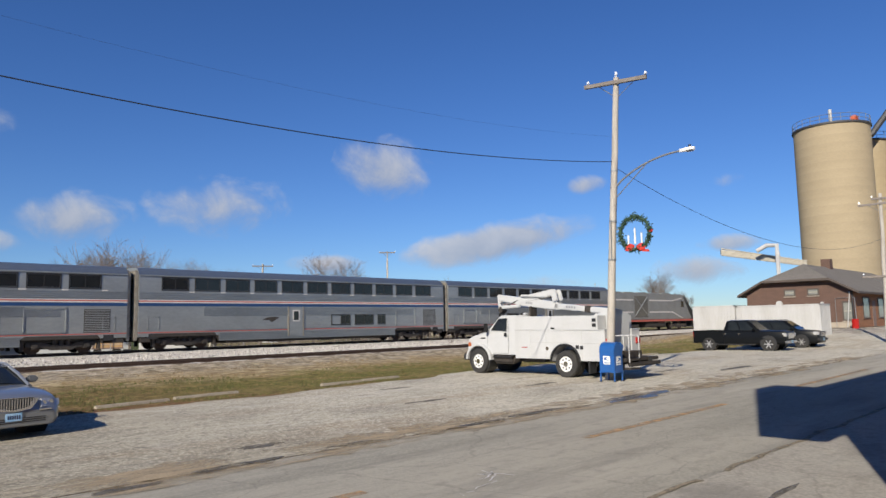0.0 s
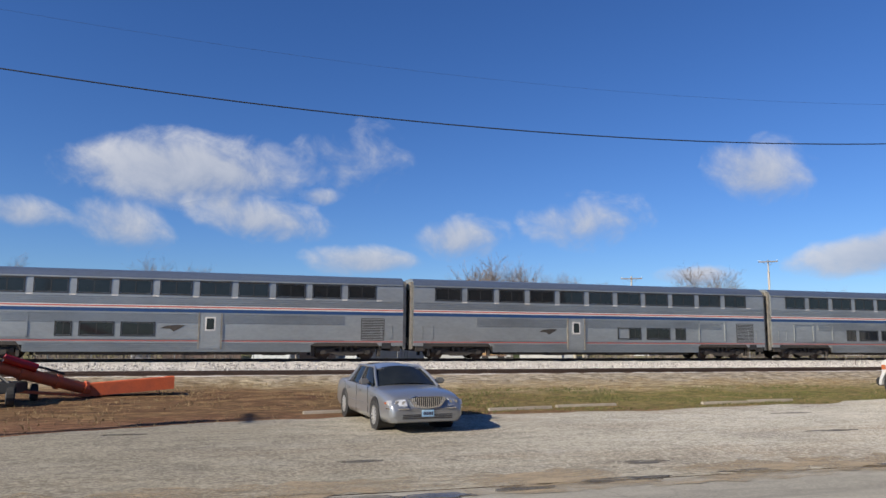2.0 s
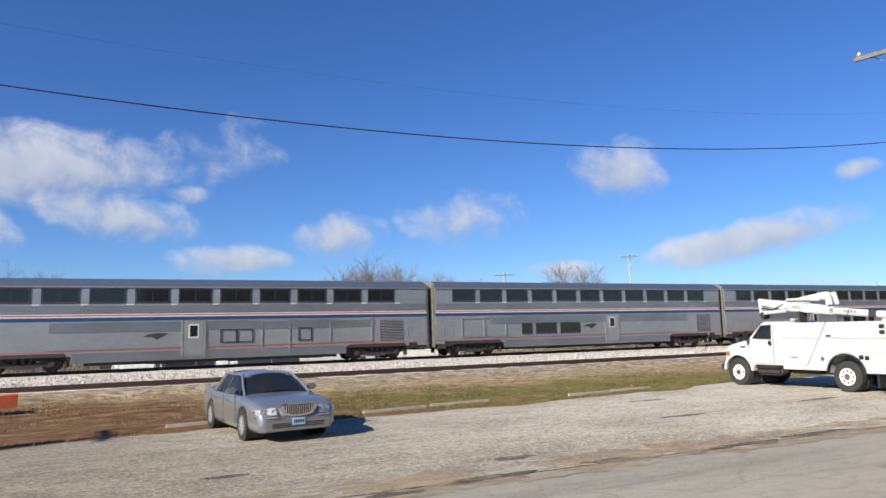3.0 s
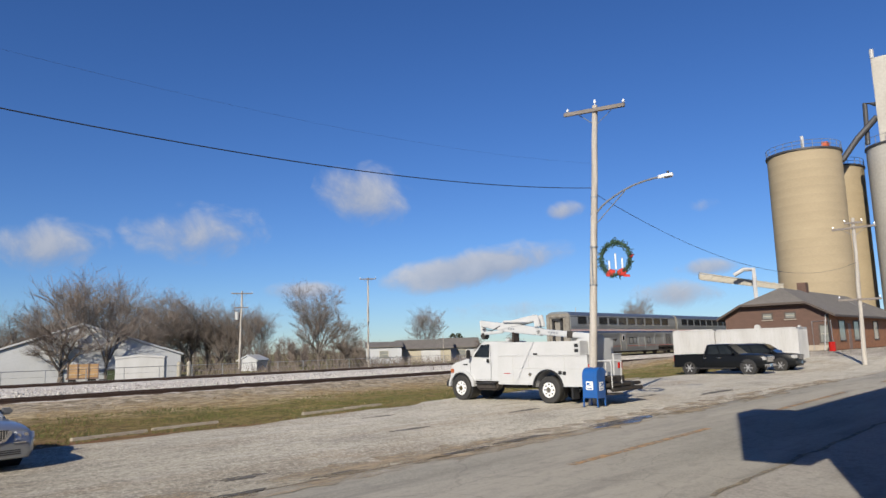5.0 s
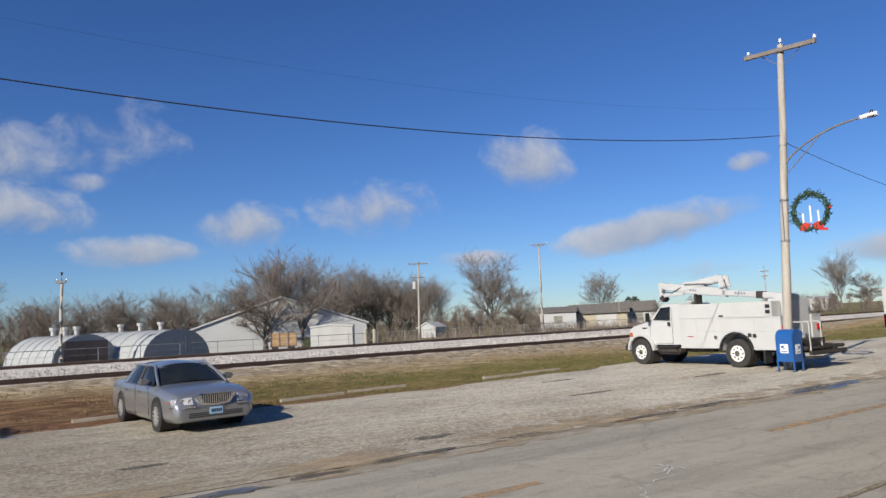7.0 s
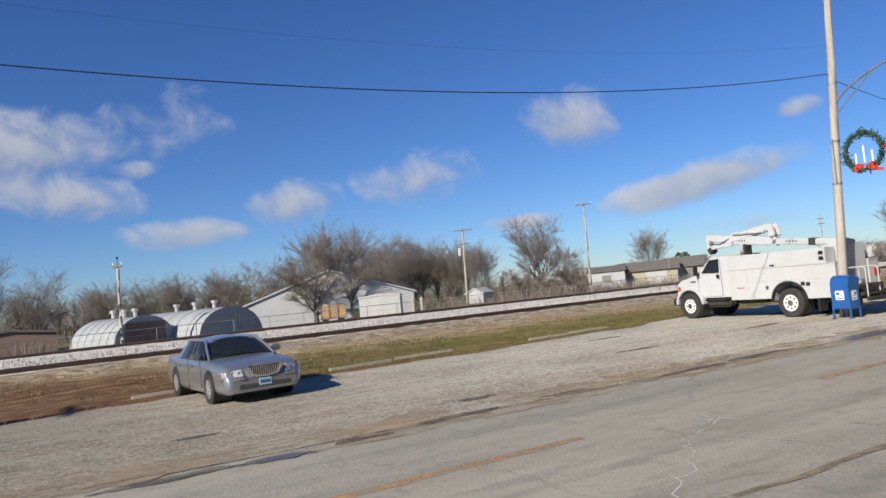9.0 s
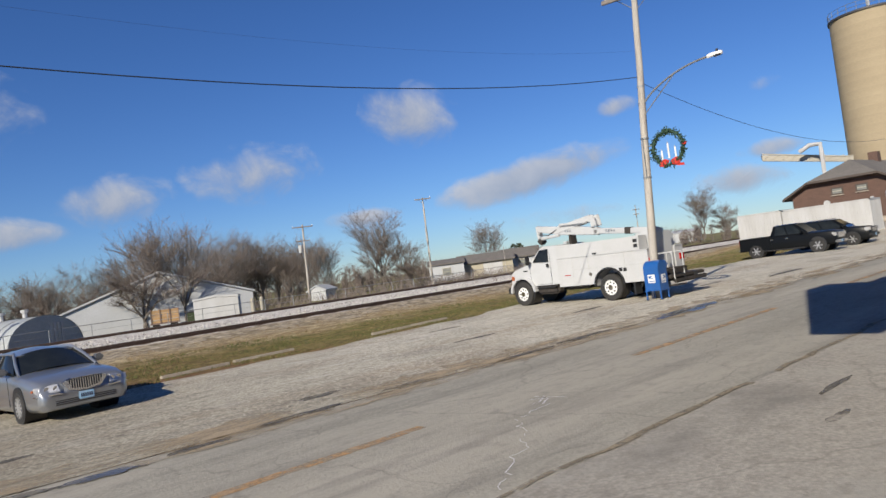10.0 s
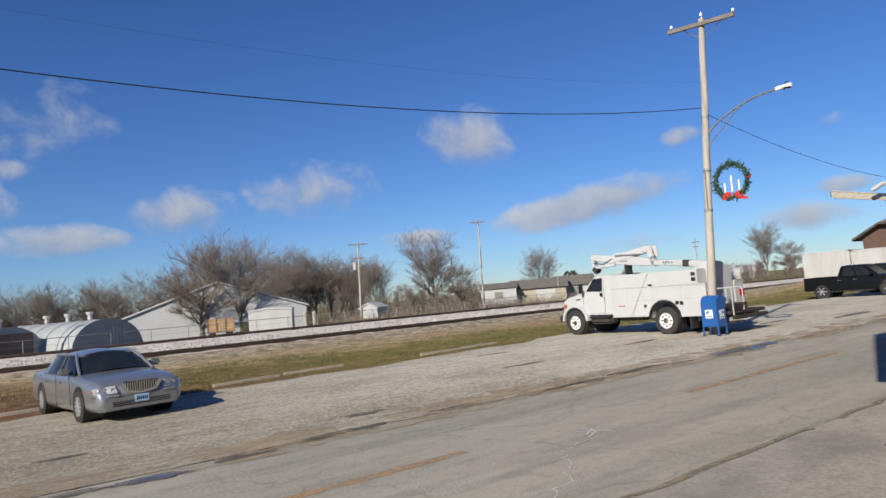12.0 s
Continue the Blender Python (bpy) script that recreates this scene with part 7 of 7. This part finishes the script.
def farm_wagon():
    """A tan board-sided wagon with a dark bin, half hidden by the bare trees."""
    th = empty("farm_wagon", pose(*polar(69.9, 63.0, 0.05), 0, 0, -18), "tan board-sided farm wagon beside the white shed", "wagon")
    for k in range(4):
        Mesh().box(-1.1, 1.1, -0.6, -0.54, 0.62 + 0.27 * k, 0.86 + 0.27 * k).build("side_board", WAGON_TAN, th)
    for x in (-1.1, -0.4, 0.35, 1.05):
        Mesh().box(x, x + 0.07, -0.66, -0.6, 0.55, 1.75).build("stake", BROWN_DOOR, th)
    Mesh().box(-1.15, 1.15, -0.6, 0.9, 0.5, 0.6).build("bed", BROWN_DOOR, th)
    for x in (-0.7, 0.7):
        for y in (-0.45, 0.75):
            Mesh().tube((x, y - 0.08, 0.3), (x, y + 0.08, 0.3), 0.3, n=16).build("wheel", TYRE, th)
    Mesh().box(1.2, 2.2, -0.4, 0.5, 0.35, 0.42).build("hitch_platform", DARK_STEEL, th)
    bn = empty("waste_bin", pose(*polar(67.6, 61.5, 0.05), 0, 0, -20), "dark green metal waste bin beside the white trailer", "bin")
    Mesh().box(-0.75, 0.75, -0.5, 0.5, 0.1, 1.15).build("tub", CEDAR, bn, bevel=0.04)
    Mesh().box(-0.8, 0.8, -0.55, 0.55, 1.15, 1.23).build("lid", DARK_STEEL, bn, bevel=0.02)
    for x in (-0.6, 0.6):
        Mesh().box(x - 0.08, x + 0.08, -0.45, 0.45, 0, 0.1).build("skid", DARK_STEEL, bn)


WAGON_TAN = material("tan_wagon_boards", (0.42, 0.27, 0.13), 0.8, 0, (0.30, 0.18, 0.09), 2, 20, 0.7, 0.25, per_object=0.2)
farm_wagon()


def fence():
    th = empty("fence", pose(0, 51.8, 0.1), "chain-link fence of steel posts and wires beyond the tracks", "fence")
    xs = [-12 + 2.6 * k for k in range(30)]
    for x in xs:
        Mesh().tube((x, 0, -0.2), (x, 0, 1.35), 0.03, n=5).build("post", GALV, th)
    for z in (1.32, 0.9, 0.5):
        Mesh().path([(xs[0], 0, z), (xs[-1], 0, z)], 0.022 if z > 1 else 0.008, 4).build("rail", GALV, th)


fence()
for az in (63.4, 62.7):
    ob = Mesh().tube((0, 0, 0), (0, 0, 1.5), 0.16, n=10).tube((0, 0, 1.5), (0, 0, 1.62), 0.16, 0.08, 10).build("bollard", SASH)
    ob.matrix_world = pose(*polar(az, 59, 0.1))
    tagged(ob, "cream marker post beside the track", "post", "cream posts")
line_pole("utility_pole", polar(49.05, 92, 0.1), polar(49.0, 92, 11.6), 0.16, 0.11, "tall pale line pole beyond the tracks", [(0.985, 1.05, (0.75, -0.65), 0.0)])
th = line_pole("utility_pole", polar(59.05, 95, 0.0), polar(58.9, 95, 10.3), 0.16, 0.11, "pale line pole with a transformer beyond the tracks", [(0.97, 1.35, (0.86, -0.5), 0.0), (0.79, 0.85, (0.86, -0.5), 0.0)])
Mesh().tube((-0.35, 0.1, 6.6), (-0.35, 0.1, 7.6), 0.26, n=12).build("transformer", BOX_WHITE, th)
line_pole("utility_pole", polar(85.6, 53.3, 0.0), polar(85.55, 53.3, 6.55), 0.13, 0.09, "grey line pole before the greenhouses", [(0.9, 0.35, (0.8, -0.6), 0.0)])
line_pole("utility_pole", polar(32.3, 150, 0.3), polar(32.3, 150, 9.8), 0.14, 0.10, "far line pole along the railway", [(0.9, 0.8, (0.7, -0.6), 0.0), (0.8, 0.6, (0.7, -0.6), 0.0)])
line_pole("utility_pole", polar(43.0, 105, 0.2), polar(43.0, 105, 4.2), 0.07, 0.05, "slim lamp post beside the houses", [])


# ---- orange auger lying in the grass ----
def auger():
    th = empty("grain_auger", pose(0, 0, 0), "faded orange portable grain auger on black wheels", "auger")
    a, b = Vector((-2.1, 25.9, 0.62)), Vector((-4.7, 25.65, 0.42))
    d = (b - a).normalized()
    side = Vector((-d.y, d.x, 0)) * 0.32
    tr = Mesh().loft([[p + side * s + Vector((0, 0, z)) for s, z in ((-1, 0.14), (-0.9, -0.26), (0.9, -0.26), (1, 0.14), (0.85, 0.10), (0.75, -0.2), (-0.75, -0.2), (-0.85, 0.10))] for p in (a, b)])
    tr.build("hopper", ORANGE, th, "red-orange feed trough")
    e, f, g = Vector((-4.3, 25.7, 0.26)), Vector((-8.4, 23.5, 1.62)), Vector((-15.5, 19.7, 3.98))
    Mesh().path([e, e.lerp(f, 0.5), f, g], 0.19, 10).build("tube", ORANGE, th, smooth=40)
    for k in (0.1, 0.28, 0.5, 0.72):
        p = e.lerp(f, k)
        q = e.lerp(f, k + 0.025)
        Mesh().tube(p, q, 0.235, n=12).build("flange", ORANGE, th)
    Mesh().path([e.lerp(f, 0.25) + Vector((0, 0, 0.3)), f + Vector((0, 0, 0.35)), f.lerp(g, 0.5) + Vector((0, 0, 0.3))], 0.045, 6).build("drive_shaft", BLACK_TRIM, th)
    Mesh().box(-8.3, -7.4, 23.5, 23.95, 1.62, 1.95).build("gearbox", BLACK_TRIM, th, bevel=0.05)
    Mesh().tube((-6.0, 24.6, 1.1), (-6.8, 24.2, 1.42), 0.14, n=10).build("motor", LAMP_RED, th)
    for i, (x, y) in enumerate(((-7.3, 23.1), (-6.35, 23.45), (-7.1, 24.6), (-6.1, 24.9))):
        w = Mesh().tube((x - 0.1, y - 0.03, 0.32), (x + 0.1, y + 0.03, 0.32), 0.30, n=18).build("wheel", TYRE, th, bevel=0.03)
        Mesh().tube((x - 0.115, y - 0.034, 0.32), (x + 0.115, y + 0.034, 0.32), 0.14, n=12).build("rim", GALV, w)
    Mesh().path([(-7.2, 23.1, 0.42), (-6.2, 24.8, 0.42)], 0.05, 6).build("axle", BLACK_TRIM, th)
    Mesh().box(-7.2, -6.2, 23.4, 24.6, 0.42, 0.72).build("carriage", BLACK_TRIM, th, bevel=0.03)
    for x, y in ((-7.2, 23.2), (-6.3, 23.5), (-6.7, 24.5)):
        Mesh().path([(x, y, 0.6), e.lerp(f, 0.72)], 0.035, 5).build("strut", BLACK_TRIM, th)
    Mesh().path([(-9.9, 22.4, 0.25), (-7.0, 23.9, 0.5), (-4.6, 25.4, 0.18)], 0.05, 5).build("under_frame", ORANGE, th)
    Mesh().path([(-6.9, 23.5, 0.5), (-12.5, 20.2, 1.5), f.lerp(g, 0.75)], 0.04, 5).build("strut", ORANGE, th)


auger()

# ---- clouds ----
def cloud_material(seed):
    m = bpy.data.materials.new("cloud_vapour")
    m.use_nodes = True
    t = m.node_tree
    t.nodes.clear()
    out = t.nodes.new("ShaderNodeOutputMaterial")
    mixs = t.nodes.new("ShaderNodeMixShader")
    clear = t.nodes.new("ShaderNodeBsdfTransparent")
    em = t.nodes.new("ShaderNodeEmission")
    co = t.nodes.new("ShaderNodeTexCoord")
    oi = t.nodes.new("ShaderNodeObjectInfo")

    def node(op, a, b=None):
        x = t.nodes.new("ShaderNodeMath")
        x.operation = op
        for i, q in ((0, a), (1, b)):
            if q is None:
                continue
            if isinstance(q, (int, float)):
                x.inputs[i].default_value = q
            else:
                t.links.new(q, x.inputs[i])
        return x.outputs[0]

    sep = t.nodes.new("ShaderNodeSeparateXYZ")
    t.links.new(co.outputs["Object"], sep.inputs[0])
    shift = t.nodes.new("ShaderNodeVectorMath")
    shift.operation = "MULTIPLY_ADD"
    shift.inputs[1].default_value = (60, 60, 60)
    cmb = t.nodes.new("ShaderNodeCombineXYZ")
    t.links.new(oi.outputs["Random"], cmb.inputs[0])
    t.links.new(oi.outputs["Random"], cmb.inputs[2])
    t.links.new(cmb.outputs[0], shift.inputs[0])
    t.links.new(co.outputs["Object"], shift.inputs[2])
    n1 = t.nodes.new("ShaderNodeTexNoise")
    n1.inputs["Scale"].default_value = 0.0085
    n1.inputs["Detail"].default_value = 9
    n1.inputs["Roughness"].default_value = 0.58
    n1.inputs["Distortion"].default_value = 0.35
    t.links.new(shift.outputs[0], n1.inputs["Vector"])
    # vertices carry how deep inside the outline they lie
    at = t.nodes.new("ShaderNodeAttribute")
    at.attribute_name = "depth"
    body = node("ADD", at.outputs["Fac"], node("MULTIPLY", node("SUBTRACT", n1.outputs["Fac"], 0.5), 1.7))
    r = t.nodes.new("ShaderNodeMapRange")
    r.interpolation_type = "SMOOTHSTEP"
    r.inputs[1].default_value, r.inputs[2].default_value, r.inputs[4].default_value = 0.15, 0.98, 0.86
    t.links.new(body, r.inputs[0])
    shade = t.nodes.new("ShaderNodeAttribute")
    shade.attribute_name = "height"
    ramp = t.nodes.new("ShaderNodeMapRange")
    ramp.inputs[1].default_value, ramp.inputs[2].default_value = -0.1, 1.0
    t.links.new(node("ADD", shade.outputs["Fac"], node("MULTIPLY", node("SUBTRACT", n1.outputs["Fac"], 0.5), 1.4)), ramp.inputs[0])
    mix = t.nodes.new("ShaderNodeMix")
    mix.data_type = "RGBA"
    mix.inputs[6].default_value = (0.25, 0.30, 0.41, 1)
    mix.inputs[7].default_value = (0.56, 0.57, 0.61, 1)
    t.links.new(ramp.outputs[0], mix.inputs[0])
    t.links.new(mix.outputs[2], em.inputs[0])
    em.inputs[1].default_value = 0.72
    t.links.new(r.outputs[0], mixs.inputs[0])
    t.links.new(clear.outputs[0], mixs.inputs[1])
    t.links.new(em.outputs[0], mixs.inputs[2])
    t.links.new(mixs.outputs[0], out.inputs[0])
    return m


CLOUD = cloud_material(1)


def cloud(az, el, w, h, tilt=0.0, strength=1.0):
    """A far cloud as a domed sheet, w and h in degrees."""
    d = 1800.0
    c = polar(az, d * math.cos(radians(el)), 2 + d * math.sin(radians(el)))
    ww, hh = d * radians(w) / 2 * 1.2, d * radians(h) / 2 * 1.25
    nu, nv = 24, 12
    verts, depth, height = [], [], []
    for j in range(nv + 1):
        for i in range(nu + 1):
            u, v = 2 * i / nu - 1, 2 * j / nv - 1
            k = 1 - u * u - v * v
            verts.append((u * ww, v * hh, 60 * max(k, -0.5)))
            depth.append(max(-0.6, k) * 0.95 * strength - 0.25 * (1 - strength))
            height.append((v + 1) / 2)
    n = nu + 1
    me = bpy.data.meshes.new("cloud")
    me.from_pydata(verts, [], [(j * n + i, j * n + i + 1, (j + 1) * n + i + 1, (j + 1) * n + i) for j in range(nv) for i in range(nu)])
    for name, vals in (("depth", depth), ("height", height)):
        me.attributes.new(name, "FLOAT", "POINT").data.foreach_set("value", vals)
    me.materials.append(CLOUD)
    me.polygons.foreach_set("use_smooth", [True] * len(me.polygons))
    ob = new("cloud", me)
    ob.matrix_world = look(c, (0, 0, 2), tilt)
    tagged(ob, "soft white fair-weather cloud with a grey base", "cloud", "clouds")



cloud(93.94, 12.79, 17.1, 5.5, 0, 1.1)
cloud(80.39, 14.44, 11.5, 5.5, 0, 0.6)
cloud(88.42, 9.37, 11.8, 3.5, 8, 0.95)
cloud(104.98, 8.68, 7.4, 2.5, 4, 0.85)
cloud(98.13, 8.29, 7.4, 3.9, 14, 0.9)
cloud(83.98, 11.31, 3.9, 1.6, 0, 0.8)
cloud(80.11, 6.31, 9.7, 2.5, 0, 1)
cloud(72.32, 8.25, 7.6, 3.7, 0, 0.95)
cloud(61.82, 9.43, 10.7, 4.4, 0, 0.8)
cloud(48.86, 12.56, 7.7, 4.6, 18, 0.95)
cloud(53.91, 4.96, 6.4, 1.6, 0, 0.9)
cloud(40.14, 6.53, 15.0, 3.0, -8, 1.15)
cloud(53.77, 5.02, 4.8, 1.2, 0, 0.9)
cloud(32.77, 10.84, 4.1, 1.6, -5, 0.85)
cloud(22.00, 5.66, 5.1, 1.5, 0, 0.95)
cloud(24.95, 3.90, 6.1, 2.3, 0, 0.8)
cloud(22.07, 10.42, 3.4, 1.4, 0, 0.5)
cloud(36.90, 3.01, 9.3, 1.8, 0, 0.6)
cloud(23.97, 3.63, 7.6, 2.3, 0, 0.8)

# ---- what moves ----
REAR = [(0.0, -113.2), (2.5, -24.4), (3.7, 18.3), (5.5, 81.7), (8.0, 169.5), (12.0, 310.0)]


def motions():
    for car, ahead in TRAIN:
        walk(car, [(t, pose(x + ahead, FAR_Y, FAR_RAIL)) for t, x in REAR])


motions()
